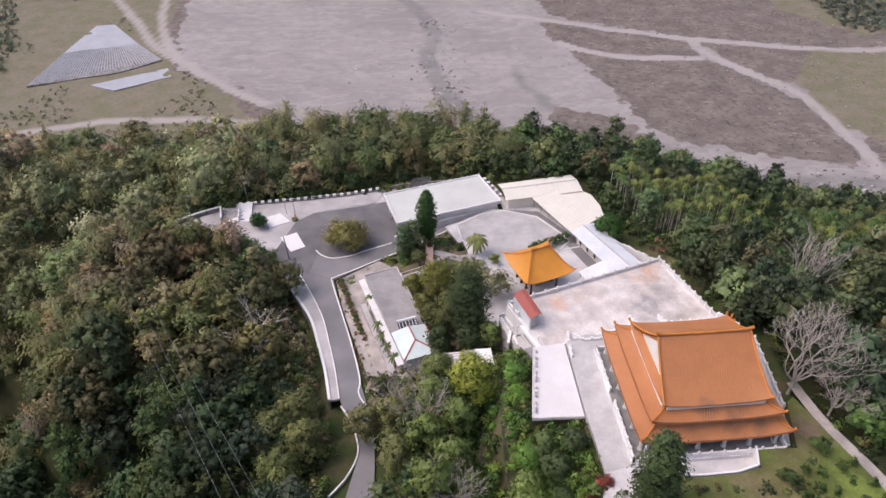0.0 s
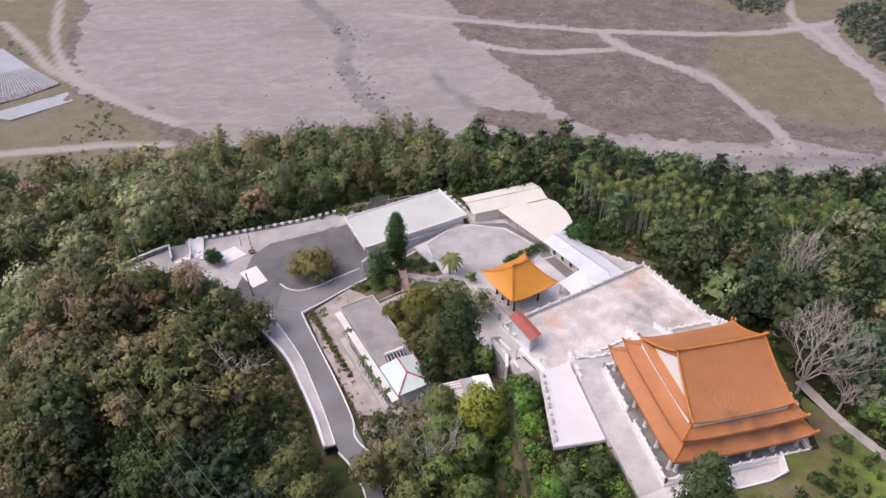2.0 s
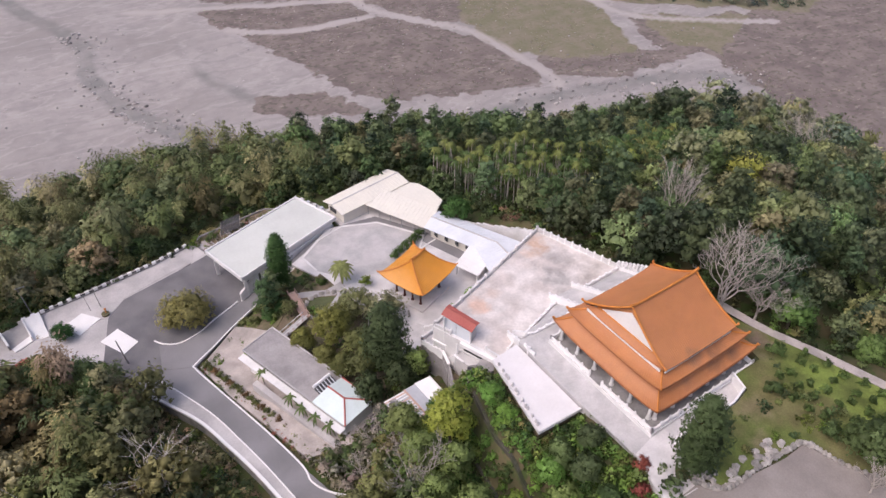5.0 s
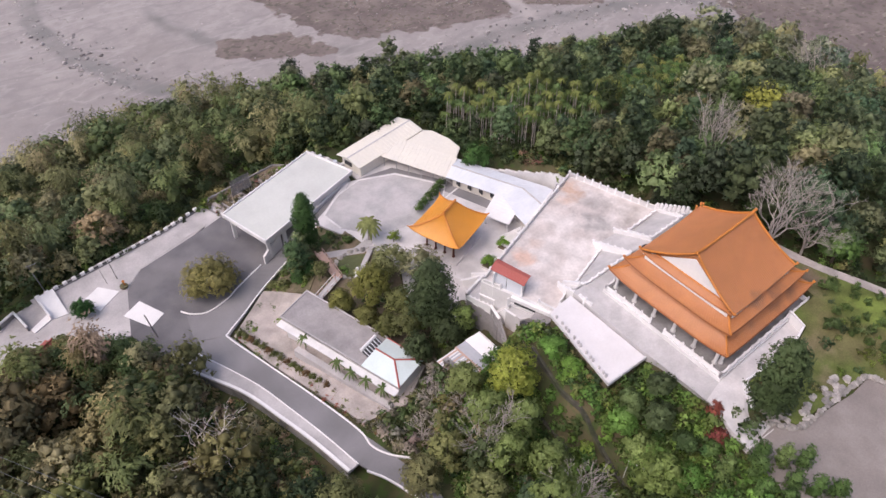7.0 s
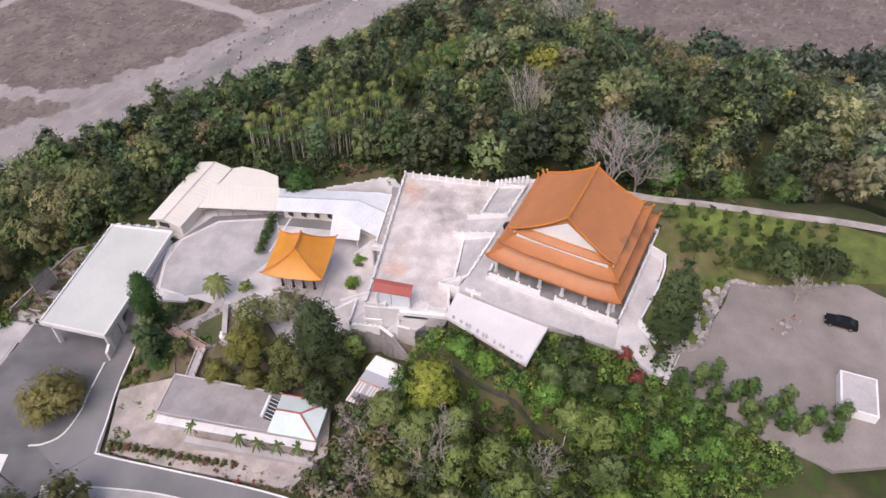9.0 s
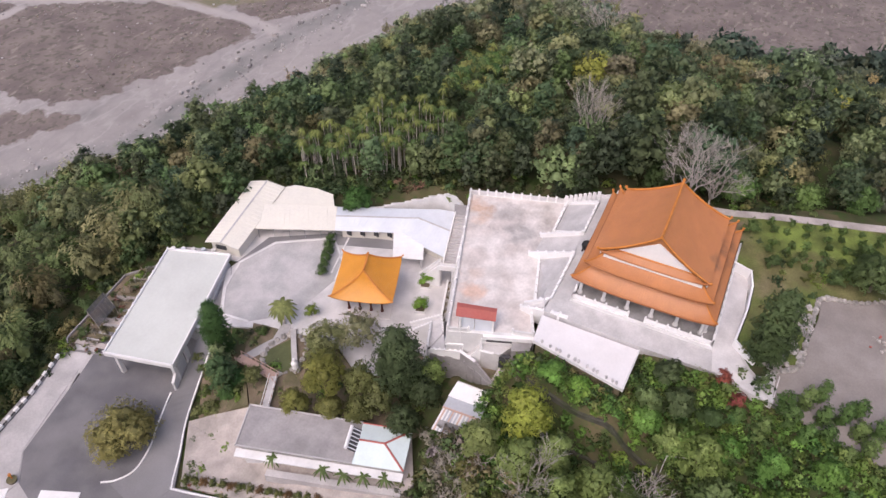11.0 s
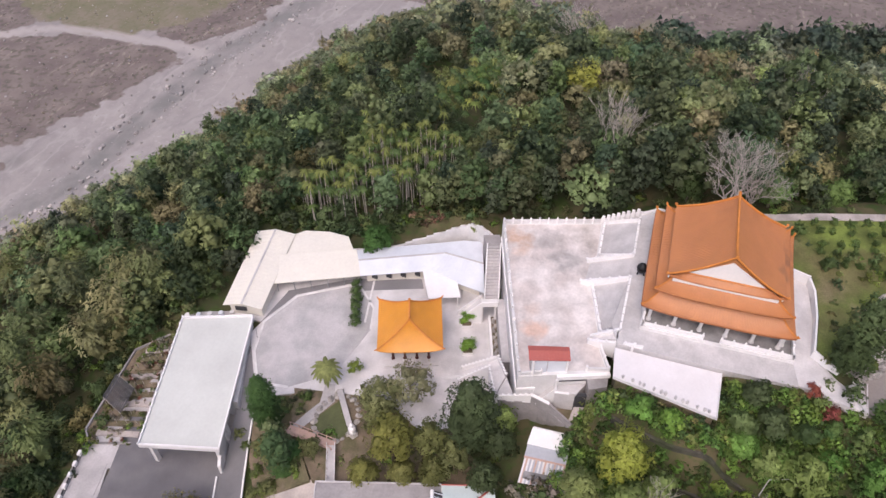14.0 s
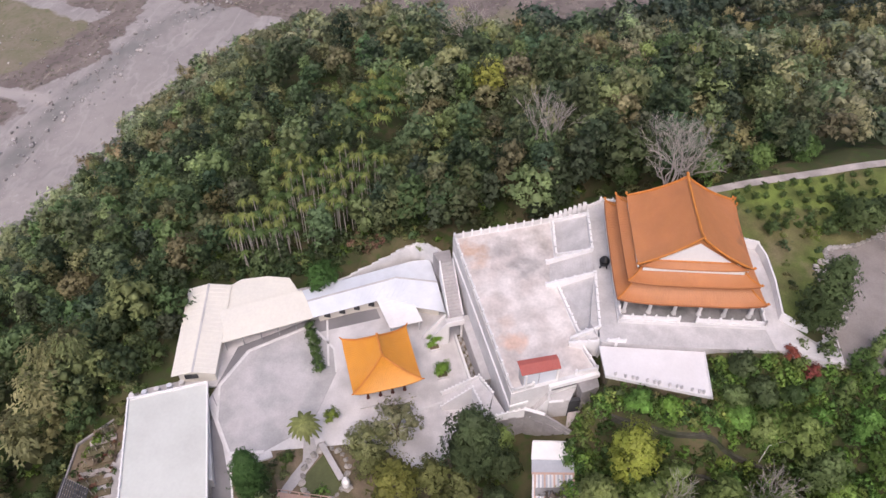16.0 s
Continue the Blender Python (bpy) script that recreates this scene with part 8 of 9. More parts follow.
for i in range(len(px)):
    src = firsts[i % 3]
    m = pose(px[i], py[i], float(height(px[i], py[i])), 0, 0, 77 * i) @ Matrix.Diagonal((1, 1, 0.85 + 0.3 * ((i * 7) % 5) / 5, 1))
    if i < 3:
        firsts[i].matrix_basis = m
    else:
        copy_thing(src, m)
fan = palm("fan_palm", "broad yellow-green palm in the garden", 7.2, 128.6, 0, 4.6, 2.6, (0.19, 0.21, 0.075), 22, 0.2, 0.2, 50, width=0.62)
for i, (x, y) in enumerate(((-15.0, 113.0), (-12.8, 105.4), (-11.9, 102.3), (-10.7, 99.5), (-9.3, 96.6))):
    palm("small_palm", "small dark green palm in front of the garden house", x, y, -1.2, 2.9, 1.5, (0.085, 0.12, 0.04), 11, 0.07, 0.1, 60 + i, "palms before the garden house", 0.24)

VERGE_LINE = [(-22.6, 124.0, 0), (-20.0, 115.4, 0), (-16.4, 104, 0), (-14.0, 95, 0), (-12.2, 88.4, 0)]
for i, (x, y, w) in enumerate(((100, 110, 11), (140, 57, 11))):
    tree("forest_tree", "bright yellow-green tree over the forest", x, y, float(height(x, y)), 12, w, (0.30, 0.31, 0.075), 900, 0.36, 0.3, seed=400 + i, group="bright forest trees")
bare_tree("bare pinkish tree above the forest", 133, 118, float(height(133, 118)), 15.0, 12.0, 12, depth=7)
bare_tree("bare pinkish tree above the forest", 105, 64, float(height(105, 64)), 13.0, 11.0, 13, depth=7)
for i, (x, y, h, w, c) in enumerate(((-51, 132.5, 9, 8, (0.06, 0.085, 0.034)), (-56.5, 133.5, 9, 7.5, OLIVE), (-47, 133.6, 8, 7, (0.075, 0.095, 0.036)), (-43.0, 129.0, 10, 8.5, (0.09, 0.12, 0.05)), (-39.0, 124.6, 10, 8, (0.10, 0.125, 0.055)), (-37.0, 119.0, 9, 7.5, (0.07, 0.09, 0.036)), (-50.0, 138.2, 5.5, 5, OLIVE), (-56.6, 139.6, 5, 4.5, OLIVE))):
    tree("roadside_tree", "tall dense tree at the forest edge by the gate", x, y, float(height(x, y)) - 0.2, h, w, tuple(1.35 * q for q in c), 1500, 0.3, 0.15, seed=420 + i, group="trees by the gate", lobes=15)
for i, (x, y, h, w, c) in enumerate(((60.8, 68.0, 8.5, 7.5, (0.12, 0.20, 0.055)), (66.5, 57, 6, 6.5, (0.12, 0.18, 0.055)), (61, 74.5, 8, 7, (0.085, 0.135, 0.045)), (69, 49, 6, 6.5, (0.09, 0.15, 0.045)), (72, 62, 8, 7, (0.075, 0.12, 0.04)), (58.5, 81.5, 7, 6, (0.075, 0.11, 0.04)))):
    tree("edge_tree", "leafy bright green forest-edge tree beside the trail", x, y, float(height(x, y)) - 0.3, h, w, c, 1300, 0.29, 0.08, seed=450 + i, group="trees along the trail", lobes=14)
for i, (x, y, h, w, c) in enumerate(((-24.6, 82.5, 9.5, 8, OLIVE), (-22.4, 75.0, 10, 8, (0.15, 0.16, 0.06)), (-28.5, 78.5, 10, 8, OLIVE), (-13.2, 78.6, 9.5, 6.5, (0.16, 0.155, 0.07)), (-26.0, 71.5, 10, 8, (0.12, 0.14, 0.05)))):
    tree("roadside_tree", "tall olive clump of trees beside the hill road", x, y, float(height(x, y)) - 0.2, h, w, c, 1500, 0.29, 0.12, seed=470 + i, group="trees along the road", lobes=15)
for i, (x, y, h, w) in enumerate(((46.6, 49.6, 2.6, 3.6), (48.8, 47.4, 3.0, 4.0), (51.6, 45.6, 3.2, 4.2), (54.6, 46.4, 2.8, 3.8), (45.4, 58.6, 2.4, 3.0), (51.4, 63.6, 2.6, 3.4))):
    shrub("border_shrub", "loose dark green shrub at the lawn's edge", x, y, 17.4, w, h, ((0.075, 0.11, 0.04), (0.095, 0.14, 0.045))[i % 2], 520 + i, 420, 0.2, "lawn border shrubs")
wire_pole = thing("white_pole", "thin white bent pole standing in the greenery", "pole", (9.9, 62.1, float(height(9.9, 62.1))))
part("post", Shape().tube([(0, 0, -0.5), (0, 0, 4.6)], [0.07, 0.06], 6), WHITE_CLEAN, wire_pole)
part("arm", Shape().tube([(0, 0, 4.55), (1.6, -3.4, 4.3)], [0.05, 0.04], 6), WHITE_CLEAN, wire_pole)
# low growth that nobody could count
BANK = [(20, 70), (12.5, 69.5), (13, 86), (10, 89), (4, 90), (-3, 88), (-9, 80), (-9, 66), (0, 42), (17, 34), (18, 46), (20, 54), (21, 60)]
BANK_WALLS = [smooth_line([(10.6, 84.0, 0), (9.8, 80.0, 0), (8.9, 75.0, 0), (9.0, 70.0, 0), (9.6, 66.0, 0), (9.2, 60.0, 0), (8.0, 54.0, 0)], 3), smooth_line([(6.4, 76.0, 0), (5.8, 70.4, 0), (6.2, 65.2, 0), (5.9, 58.1, 0), (4.8, 51.0, 0)], 3)]
for k, line in enumerate(BANK_WALLS):
    ditch = thing("bank_wall", "dark stone wall stepping across the green bank", "retaining wall", kind="structure")
    for a, b in zip(line, line[1:]):
        za, zb = float(height(a[0], a[1])), float(height(b[0], b[1]))
        part("wall_length", Shape().prism([(a[0] - 0.25, a[1]), (b[0] - 0.25, b[1]), (b[0] + 0.2, b[1]), (a[0] + 0.2, a[1])], min(za, zb) - 1.2, [za + 0.35, zb + 0.35, zb + 0.35, za + 0.35]), DARK_BANK_STONE, ditch)
bx, by = scatter(-10, 24, 34, 92, 1.05, lambda a, b: distance(a, b, BANK)[1] & (np.min([near_line(m, a + 0.3, b) for m in BANK_WALLS], axis=0) > 0.62))
woods("slope_shrubs", "bright green leafy growth covering the bank", [((bx, by), SHRUB, [(0.12, 0.20, 0.045), (0.14, 0.22, 0.05), (0.055, 0.095, 0.03), (0.09, 0.16, 0.042), (0.15, 0.20, 0.06)], (0.65, 1.3), 0.1)])
gx2, gy2 = scatter(-14, 12, 96, 139, 1.5, lambda a, b: distance(a, b, [(-13.5, 131), (-6, 137), (1, 139), (4.5, 131), (-1, 129.5), (-4.5, 130), (-4.5, 122.5), (-8, 122), (-0.5, 99), (2, 96), (10, 98), (4, 111), (-1, 120), (-2.4, 121.5)])[1])
woods("garden_cover", "low green garden ground cover", [((gx2, gy2), SHRUB, [MID_GREEN, OLIVE, BRIGHT, DARK_GREEN], (0.35, 0.75), 0.0)])
ux, uy = scatter(-20, 60, 100, 182, 1.9, lambda a, b: (distance(a, b, PADS[0][0])[0] > 0.6) & (distance(a, b, PADS[0][0])[0] < 9) & (distance(a, b, GROVE)[0] > 0) & ((b > 156) | (a > 36)) & (b > 118) & (distance(a, b, [(-17, 160), (10, 158), (12, 170), (-17, 172)])[0] > 0))
woods("yard_undergrowth", "dark green undergrowth behind the courtyard buildings", [((ux, uy), SHRUB, [MID_GREEN, DARK_GREEN, (0.10, 0.135, 0.045), OLIVE], (0.6, 1.1), 0.1)])
ex, ey = scatter(-36, -14, 70, 124, 1.5, lambda a, b: (near_line([(p[0], p[1], 0) for p in PAVE_OUT], a, b) < 10) & (near_line(ROAD_XY, a, b) > 5.8) & (a < -0.32 * (b - 88) - 18.5))
woods("bank_growth", "dry grass and scrub on the bank below the road", [((ex, ey), SHRUB, [STRAW, (0.32, 0.25, 0.15), (0.30, 0.24, 0.15), OLIVE, (0.16, 0.22, 0.06)], (0.5, 1.0), 0.0)])
FOOT = [(36.4, 152), (38.4, 141), (43, 135.5), (47.5, 130), (44.5, 126.5), (50, 122), (54, 129.5), (48, 135), (43.5, 142), (40.5, 152)]
ix, iy = scatter(34, 56, 120, 154, 1.5, lambda a, b: distance(a, b, FOOT)[1])
woods("grove_foot_shrubs", "dark shrubs and dry reddish weeds at the foot of the palms", [((ix[iy > 131], iy[iy > 131]), SHRUB, [DARK_GREEN, (0.05, 0.075, 0.034), MID_GREEN], (0.8, 1.6), 0.1), ((ix[iy <= 131], iy[iy <= 131]), SHRUB, [(0.20, 0.12, 0.085), (0.16, 0.10, 0.07), DARK_GREEN, (0.13, 0.115, 0.06)], (0.5, 1.1), 0.1)])
jx, jy = scatter(10, 22, 68, 87, 0.9, lambda a, b: (distance(a, b, W)[0] > 0.25) & (distance(a, b, W)[0] < 1.9) & (a < 18.5) & (b < 84))
woods("platform_foot_shrubs", "tangled green shrubs against the platform wall", [((jx, jy), SHRUB, [(0.09, 0.13, 0.04), (0.12, 0.17, 0.05), (0.15, 0.15, 0.065), DARK_GREEN], (0.5, 0.95), 0.0)])
fx, fy = scatter(-20, -4, 92, 120, 0.85, lambda a, b: distance(a, b, [(-19.5, 114), (-16.8, 116.5), (-9, 93.5), (-13.5, 89)])[1] & (np.sin(a * 3 + b) > -0.2))
woods("dry_weeds", "dry grey-brown weeds before the garden house", [((fx, fy), SHRUB, [(0.22, 0.19, 0.155), (0.18, 0.16, 0.125), (0.15, 0.135, 0.10), OLIVE], (0.25, 0.5), 0.0)])

lx, ly = scatter(26, 64, 28, 66, 1.7, lambda a, b: distance(a, b, [(42.5, 61.5), (43, 59.8), (34.7, 57.4), (30, 57), (27.4, 54), (28.6, 52), (42.8, 51.6), (46, 46.4), (52.5, 36.5), (57, 30), (56, 44), (50, 60), (52.5, 67), (50.8, 66.6)])[1] & (np.sin(a * 1.3 + b * 0.7) + np.cos(b * 1.1) > 0.1))
woods("lawn_shrubs", "rough green shrubs and weeds at the lawn edge", [((lx, ly), SHRUB, [MID_GREEN, BRIGHT, OLIVE, DARK_GREEN], (0.35, 0.95), 0.0)], )
kx, ky = scatter(-25, -10, 86, 126, 0.75, lambda a, b: (near_line(VERGE_LINE, a, b) < 1.0) & (np.sin(a * 2.1 + b * 3.3) > -0.75))
woods("verge_growth", "strip of green and reddish plants along the kerb", [((kx, ky), SHRUB, [OLIVE, MID_GREEN, (0.10, 0.13, 0.04), (0.15, 0.14, 0.06), (0.20, 0.075, 0.05)], (0.3, 0.55), 0.0)])
cx2, cy2 = scatter(-14, 0, 84, 98, 1.5, lambda a, b: distance(a, b, [(-13.4, 90.6), (-10.4, 95.4), (-7.6, 95.0), (-6.0, 92.4), (0, 95), (3, 90), (-3, 84), (-10, 84), (-12, 86)])[1])
woods("grey_brush", "leafless grey-brown brush beside the garden house", [((cx2, cy2), SHRUB, [(0.21, 0.185, 0.155), (0.17, 0.15, 0.12), OLIVE, MID_GREEN], (0.8, 1.6), 0.0)])
for i, (x, y, h, w, c) in enumerate(((0.2, 103.8, 8, 6, (0.13, 0.14, 0.055)), (-4.0, 110.4, 5.0, 4.4, (0.15, 0.15, 0.05)), (-2.4, 106.0, 6, 5, (0.10, 0.105, 0.035)), (5.0, 98.6, 8, 6, DEEP), (-6.0, 115.6, 5.5, 5.0, (0.17, 0.17, 0.05)),
                                     (-8.4, 128.6, 3.0, 3.2, (0.07, 0.13, 0.04)), (-5.6, 128.2, 3.2, 3.0, (0.05, 0.11, 0.035)), (-11.0, 128.6, 3.2, 3.0, OLIVE), (3.6, 118.0, 6.5, 5.2, OLIVE), (-0.8, 98.8, 7, 5.5, DEEP))):
    tree("garden_tree", "dense leafy garden tree above the house", x, y, float(height(x, y)) - 0.1 if y > 127 or y < 97 else 0, h, w, c, 1200, 0.28, 0.08, seed=300 + i, group="garden trees", lobes=14)
for i, (x, y, h, w, c) in enumerate(((11.2, 76.4, 2.6, 3.0, (0.13, 0.19, 0.045)), (3.4, 66.6, 5, 5.0, (0.15, 0.19, 0.055)), (12.2, 66.6, 4.5, 4.6, (0.12, 0.18, 0.05)), (12.6, 61.6, 4.5, 6, (0.12, 0.17, 0.05)), (2.8, 61.4, 6, 5.6, (0.15, 0.18, 0.06)), (14.2, 55.4, 4.5, 5, (0.09, 0.15, 0.04)), (6.2, 52.4, 5, 6, (0.14, 0.18, 0.05)),
                                     (13.4, 49.6, 4.5, 5, (0.10, 0.16, 0.045)), (11.4, 80.6, 3.2, 4, (0.12, 0.19, 0.05)), (0.6, 58.0, 6, 7, OLIVE), (13.0, 43.6, 4.5, 5, (0.10, 0.15, 0.04)), (9.6, 46.8, 5, 6, (0.13, 0.17, 0.05)), (16.6, 58.8, 3.6, 3.6, DEEP), (2.4, 65.2, 5, 6, (0.15, 0.16, 0.06)))):
    tree("slope_tree", "low rounded bright green tree on the bank", x, y, float(height(x, y)) - 0.2, h, w, (c[0] * 1.1, c[1] * 1.3, c[2] * 1.1), 900, 0.27, 0.05, seed=340 + i, group="trees below the platform", lobes=12)

# ---------------------------------------------------------------- valley floor
fields = [("sheet_field", [(-260, 547), (-247, 549), (-217, 512), (-265, 499)], PLASTIC), ("sheet_field", [(-228, 447), (-185, 472), (-179, 459), (-210, 439)], PLASTIC), ("striped_field", [(-265, 499), (-217, 512), (-193, 486), (-214, 467), (-269, 446)], None)]
for nm, poly, mat in fields[:2]:
    f = thing(nm, "pale plastic-sheeted field on the valley floor", "field", group="sheeted fields")
    part("sheet", Shape().prism(poly, -116, -113.35), mat, f)
striped = thing("striped_field", "field striped with long rows of grey sheeting", "field", group="sheeted fields")
part("soil", Shape().prism(fields[2][1], -116, -113.5), GREY_WALL, striped)
for i in range(44):
    a, b = lerp((-265, 499), (-217, 512), (i + 0.5) / 44), lerp((-269, 446), (-193, 486), (i + 0.5) / 44)
    part("row_sheet", Shape().beam((*a, -113.5), (*b, -113.5), 0.55, 0.3), PLASTIC, striped)
brng = np.random.default_rng(8)
bs = Shape()
count = 0
while count < 1700:
    x, y = brng.uniform(-80, 400), brng.uniform(280, 560)
    if distance(np.array([x]), np.array([y]), HILL)[1][0]:
        continue
    near = near_line(WET, np.array([x]), np.array([y]))[0]
    if brng.random() > (1.0 if 3 < near < 8 else 0.25 if near < 18 else 0.05):
        continue
    s = 0.2 + 0.75 * brng.random() ** 3 * (1.7 if near < 12 else 1)
    bs.lump((x, y, RIVER_LEVEL + 0.3), (s, s * 0.8, s * 0.6), count, 4, 6, 0.3)
    count += 1
BOULDER = material("pale_boulder", (0.42, 0.385, 0.375), 0.95, 0.2, 0.8, 0.2, 4.0, (0.26, 0.24, 0.24), 0.8, 0.3, island=0.35)
tagged(part("boulders", bs, BOULDER), "pale boulders scattered along the stream channel", "boulders", kind="stuff")


def far_bank(a, b):
    return np.any([distance(a, b, p)[1] for p in FAR_WOODS], axis=0)


lowx, lowy = scatter(-330, -120, 345, 560, 5.2, lambda a, b: np.max([distance(a, b, p)[1] for p in SCRUB[6:]], axis=0) & (distance(a, b, [(-280, 440), (-180, 462), (-195, 500), (-262, 560), (-285, 520)])[0] > 3) & (np.sin(a * 0.07) + np.cos(b * 0.05) > -0.1) & (np.min([near_line(t, a, b) for t in TRACKS], axis=0) > 6))
eastx, easty = scatter(350, 640, 120, 560, 9.0, lambda a, b: ~distance(a, b, HILL)[1] & (a * 0.35 + b > 300) & (np.sin(a * 0.05 + 1) + np.cos(b * 0.04) > 0.2) & (b > 480))
fbx, fby = scatter(300, 640, 330, 760, 6.4, far_bank)
woods("far_bank_woods", "haze-tinted blue-green woods on the far bank", [((fbx, fby), SHRUB, [(0.10, 0.125, 0.095), (0.125, 0.15, 0.11), (0.085, 0.11, 0.09), (0.14, 0.16, 0.11)], (2.2, 3.6), 0.5)])
TUSSOCK = [crown_quads(600 + i, 2.0 + 0.5 * i, 0.0, 0.5, 1, 12, 0.36, 0.4) for i in range(3)]
tx, ty = scatter(70, 470, 40, 600, 4.4, lambda a, b: (a < 345 + 0.4 * np.maximum(0, 325 - b)) & (np.max([distance(a, b, p)[1] for p in SCRUB[:4] + SCRUB[5:6] + SCRUB[7:8] + GRASS[:1] + GRASS[-1:]], axis=0)) & (np.min([near_line(t, a, b) for t in TRACKS], axis=0) > 4) & (np.sin(a * 0.16 + b * 0.05) + np.sin(b * 0.21 - a * 0.07) > -0.9))
woods("bar_scrub", "dry purple-brown tussocks and low scrub on the gravel bars", [((tx, ty), TUSSOCK, [(0.25, 0.215, 0.19), (0.23, 0.20, 0.17), (0.28, 0.24, 0.20), (0.24, 0.225, 0.165), (0.22, 0.19, 0.17)], (0.4, 1.0), 0.2)])
nx2, ny2 = scatter(-420, -285, 470, 700, 7.5, lambda a, b: (a + 0.35 * (b - 480) < -296) | (b > 600))
woods("valley_trees", "green bushes and small trees beyond the sheeted fields", [((nx2, ny2), SHRUB, [(0.12, 0.15, 0.10), (0.16, 0.175, 0.12), (0.10, 0.125, 0.09)], (1.4, 3.0), 0.3)])
woods("valley_scrub", "scattered bushes on the valley floor", [((lowx, lowy), SHRUB, [(0.18, 0.20, 0.125), (0.22, 0.22, 0.145), (0.15, 0.175, 0.11), (0.23, 0.205, 0.15)], (0.5, 1.6), 0.3), ((eastx, easty), SHRUB, [MID_GREEN, DARK_GREEN], (1.3, 2.5), 0.3)])
farm = thing("farm_building", "small brown farm building with a tiled roof", "building", (-350, 560, -114), 20)
part("wall", Shape().prism([(-9, -6), (9, -6), (9, 6), (-9, 6)], 0, 5), BRICK_PATH, farm)
part("roof", Shape().add([(-10, -7, 5), (10, -7, 5), (10, 7, 5), (-10, 7, 5), (-10, 0, 8), (10, 0, 8)], [(0, 1, 5, 4), (2, 3, 4, 5), (0, 4, 3), (1, 2, 5), (3, 2, 1, 0)]), RED_ROOF, farm)

kitchen = thing("kitchen_garden", "narrow kitchen garden of soil beds behind the gate building", "vegetable garden", kind="structure")
PLOT = [(-14.6, 161.0), (-12.8, 163.3), (3.5, 165.9), (8.6, 162.2), (9.6, 158.2), (-13.4, 150.4)]
part("soil", Shape().prism(PLOT, -9, -4.88), SOIL, kitchen)
part("retaining_wall", wall_run(Shape(), PLOT[:4], 0.28, -9, -4.45), OLD_CONCRETE, kitchen)
part("front_kerb", wall_run(Shape(), [(-14.4, 160.6), (-12.2, 155.0)], 0.4, -5.2, -4.5), OLD_CONCRETE, kitchen)
part("path", Shape().prism([(-12.6, 153.0), (-12.2, 151.8), (9.6, 159.4), (9.2, 160.6)], -4.95, -4.78), EARTH_CONCRETE, kitchen)
for i in range(11):
    c, d = lerp((-12.6, 161.2), (5.6, 164.2), i / 10), lerp((-10.4, 154.6), (7.6, 161.0), i / 10)
    part("bed", Shape().beam((*c, -4.75), (*d, -4.75), 1.0, 0.34), SOIL if i % 3 else EARTH_CONCRETE, kitchen)
    for k in range(4):
        x, y = lerp(c, d, (k + 0.5) / 4)
        part("stake", Shape().cylinder(x, y, -4.9, -3.3, 0.05, 0.04, 5), PALE_BARK, kitchen)
frame_posts = [(-9.0, 158.6), (-7.6, 163.2), (-4.2, 159.6), (-3.0, 164.0)]
arbour = thing("garden_arbour", "low pole arbour with dark shade netting over beds", "arbour")
for x, y in frame_posts:
    part("post", Shape().cylinder(x, y, -4.9, -2.6, 0.07, 0.06, 6), PALE_BARK, arbour)
for i in range(7):
    c, d = lerp(frame_posts[0], frame_posts[2], i / 6), lerp(frame_posts[1], frame_posts[3], i / 6)
    part("slat", Shape().beam((*c, -2.55), (*d, -2.55), 0.09, 0.07), PALE_BARK, arbour)
for i in range(12):
    c, d = lerp(frame_posts[0], frame_posts[1], i / 11), lerp(frame_posts[2], frame_posts[3], i / 11)
    part("net_strip", Shape().beam((*c, -2.47), (*d, -2.47), 0.26, 0.03), DARK, arbour)
qx, qy = scatter(-15, 10, 150, 167, 0.95, lambda a, b: distance(a, b, [(-14, 160.8), (-12.4, 162.8), (3.3, 165.4), (8, 162), (9.2, 160.8), (-12.6, 153.4)])[1] & (np.sin(a * 2.3 + b) > -0.35))
greens, tones = plant((qx, qy), SHRUB, [MID_GREEN, OLIVE, (0.20, 0.17, 0.12), (0.16, 0.14, 0.10), BRIGHT, (0.20, 0.085, 0.06)], (0.22, 0.6), 0.0)
greens.tris[:, :, 2] += 0.35
leaf_mesh("kitchen_plants", greens, tones, "low vegetable rows and weeds in the garden beds", "plants", "stuff")
WALL_FOOT = [(-52, 156.2), (-36, 158.6), (-24, 160.8), (-16.5, 163.2), (-13.6, 165.4), (3, 168), (9.5, 164.5), (12, 170), (-14, 172), (-52, 164)]
wx, wy = scatter(-53, 13, 155, 173, 3.4, lambda a, b: distance(a, b, WALL_FOOT)[1])
woods("wall_foot_woods", "dark leafy trees pressing against the boundary wall", [((wx, wy), BROAD + BAMBOO, [DARK_GREEN, MID_GREEN, (0.05, 0.07, 0.032), OLIVE, STRAW, DARK_GREEN], (0.45, 0.75), 1.6)])
wx, wy = scatter(-53, 13, 155, 173, 1.7, lambda a, b: distance(a, b, WALL_FOOT)[1])
woods("wall_foot_growth", "dark undergrowth along the foot of the boundary wall", [((wx, wy), SHRUB, [DARK_GREEN, MID_GREEN, (0.05, 0.075, 0.03)], (0.6, 1.2), 0.1)])
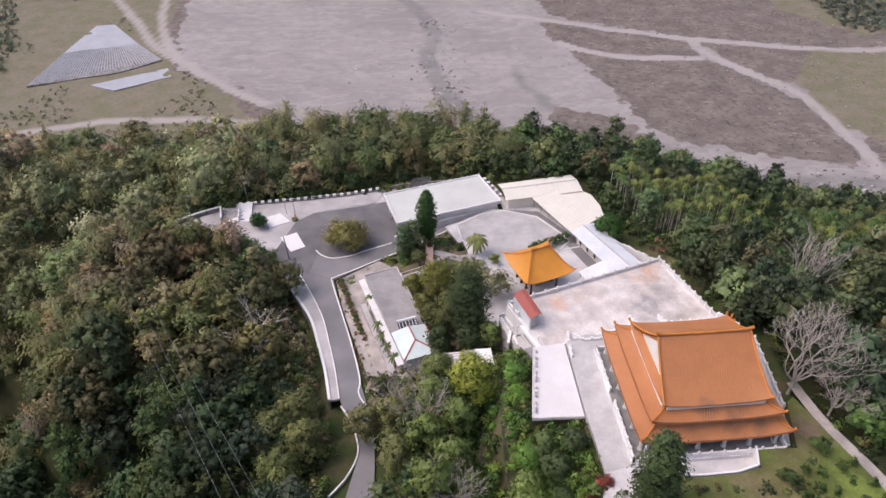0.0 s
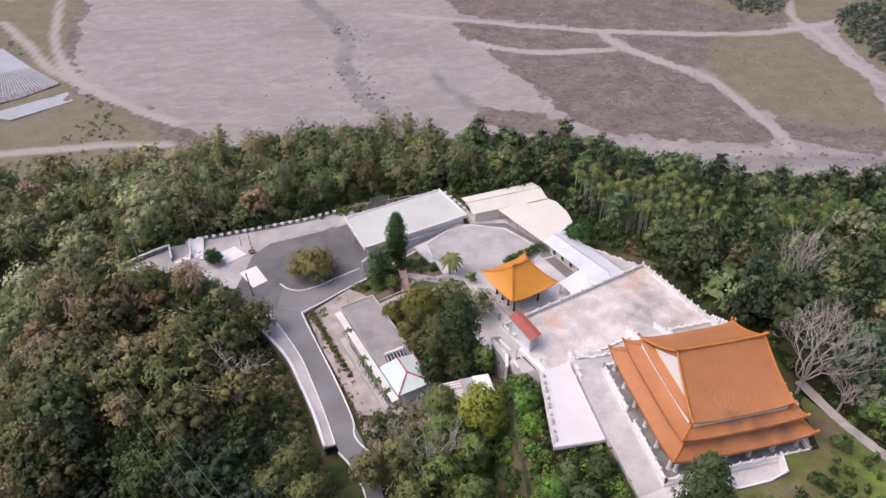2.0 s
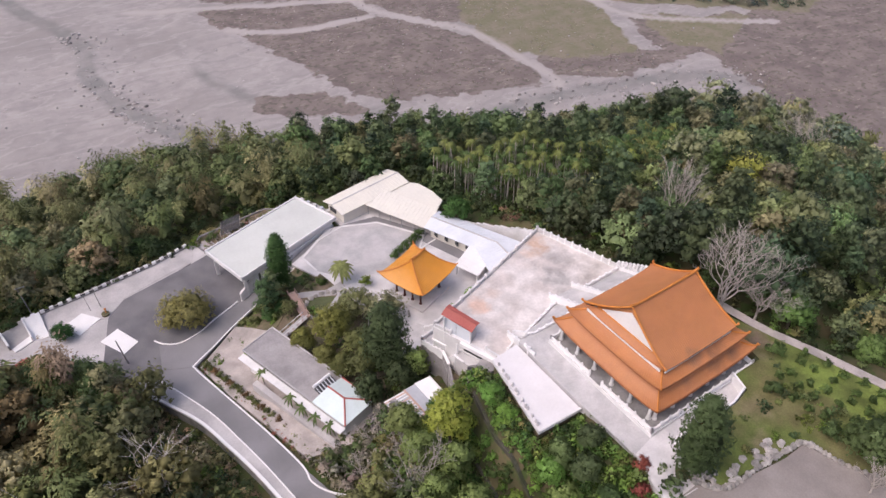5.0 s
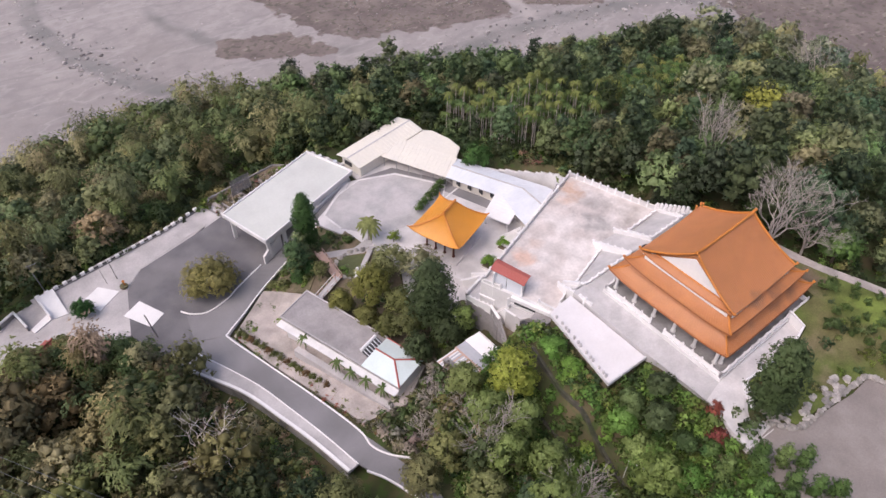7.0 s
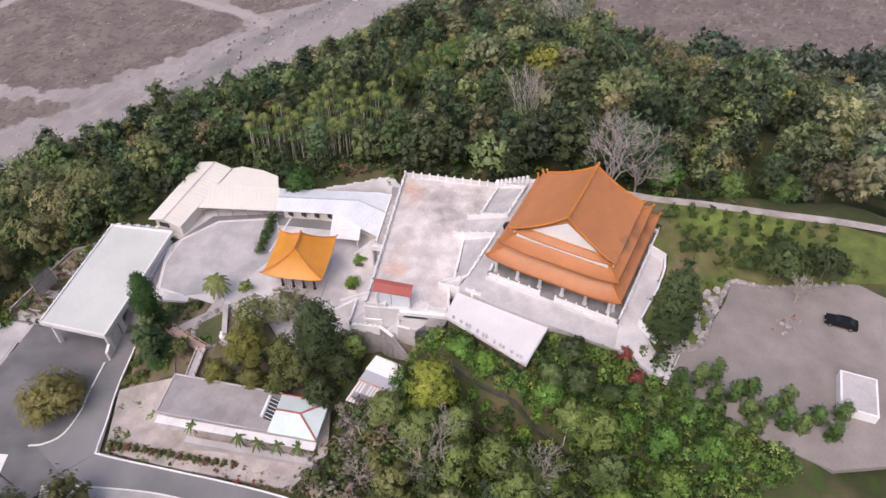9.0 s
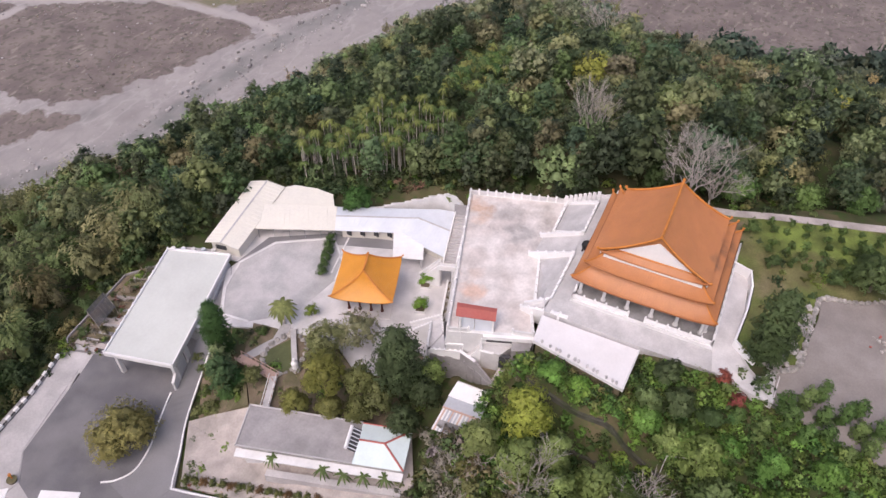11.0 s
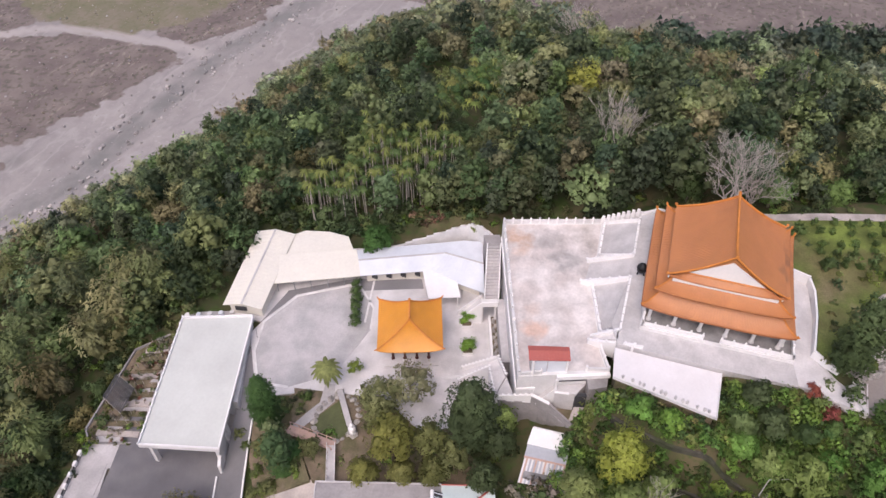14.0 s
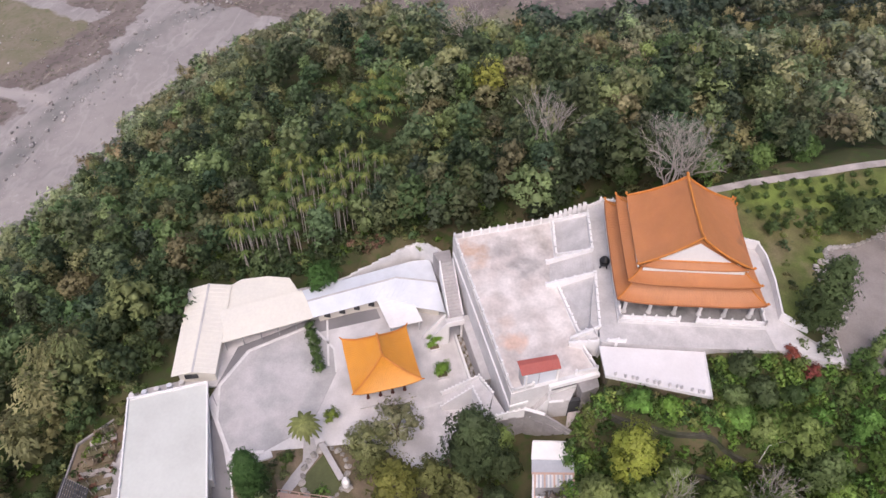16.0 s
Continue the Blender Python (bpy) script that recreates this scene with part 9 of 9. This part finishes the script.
for i, (x, y, w, h, c) in enumerate(((-11.4, 129.6, 3.2, 2.6, OLIVE), (-10.2, 126.6, 2.8, 2.2, (0.08, 0.14, 0.04)), (-8.2, 126.0, 2.4, 1.8, BRIGHT), (-6.6, 127.0, 2.6, 2.4, MID_GREEN), (-9.4, 123.6, 2.2, 1.5, (0.10, 0.17, 0.05)), (-12.8, 131.8, 2.6, 2.2, OLIVE),
                                     (-6.0, 124.4, 2.2, 1.6, DARK_GREEN), (-9.6, 132.4, 2.6, 3.0, (0.10, 0.13, 0.04)), (-11.6, 124.6, 1.8, 1.2, BRIGHT), (-7.6, 122.6, 2.0, 1.5, OLIVE))):
    shrub("garden_shrub", "loose green garden shrub beside the ramp", x, y, float(height(x, y)) - 0.1, w, h, c, 500 + i, 300, 0.17, "shrubs beside the ramp")

ox, oy = scatter(-46, 4, 56, 112, 1.8, lambda a, b: (near_line(ROAD_XY, a, b) > np.where(a > -13, 4.6, 6.0)) & (near_line(ROAD_XY, a, b) < 22) & ((a < -17.5) & (a < -0.32 * (b - 88) - 18.5) | (b < 85) & (a > -13) & (a < 1)) & (distance(a, b, PADS[4][0])[0] > 1))
woods("roadside_brush", "mixed green and tawny brush on the slopes below the road", [((ox, oy), SHRUB, [MID_GREEN, OLIVE, (0.14, 0.20, 0.06), STRAW, (0.24, 0.20, 0.12), DARK_GREEN], (0.8, 1.7), 0.1)])

# power lines over the western slope
wires = thing("power_line", "thin dark power cables over the western slope", "power line")
for k, (a, b) in enumerate((((-66.0, 118, 6.0), (-24.0, 52, 20.0)), ((-67.5, 117, 6.0), (-26.5, 52, 20.0)), ((-64.5, 119, 6.0), (-21.5, 52, 20.0)))):
    pts = [tuple(Vector(a).lerp(Vector(b), i / 10) - Vector((0, 0, 5 * (i / 10) * (1 - i / 10)))) for i in range(11)]
    part("cable", Shape().tube(pts, [0.025] * 11, 4), METAL, wires)
pole(-66.0, 118, float(height(-66, 118)) - 0.3, 6.3 - float(height(-66, 118)), 0, 1)
pole(-24.0, 52, float(height(-24, 52)) - 0.3, 20.3 - float(height(-24, 52)), 0, 1)
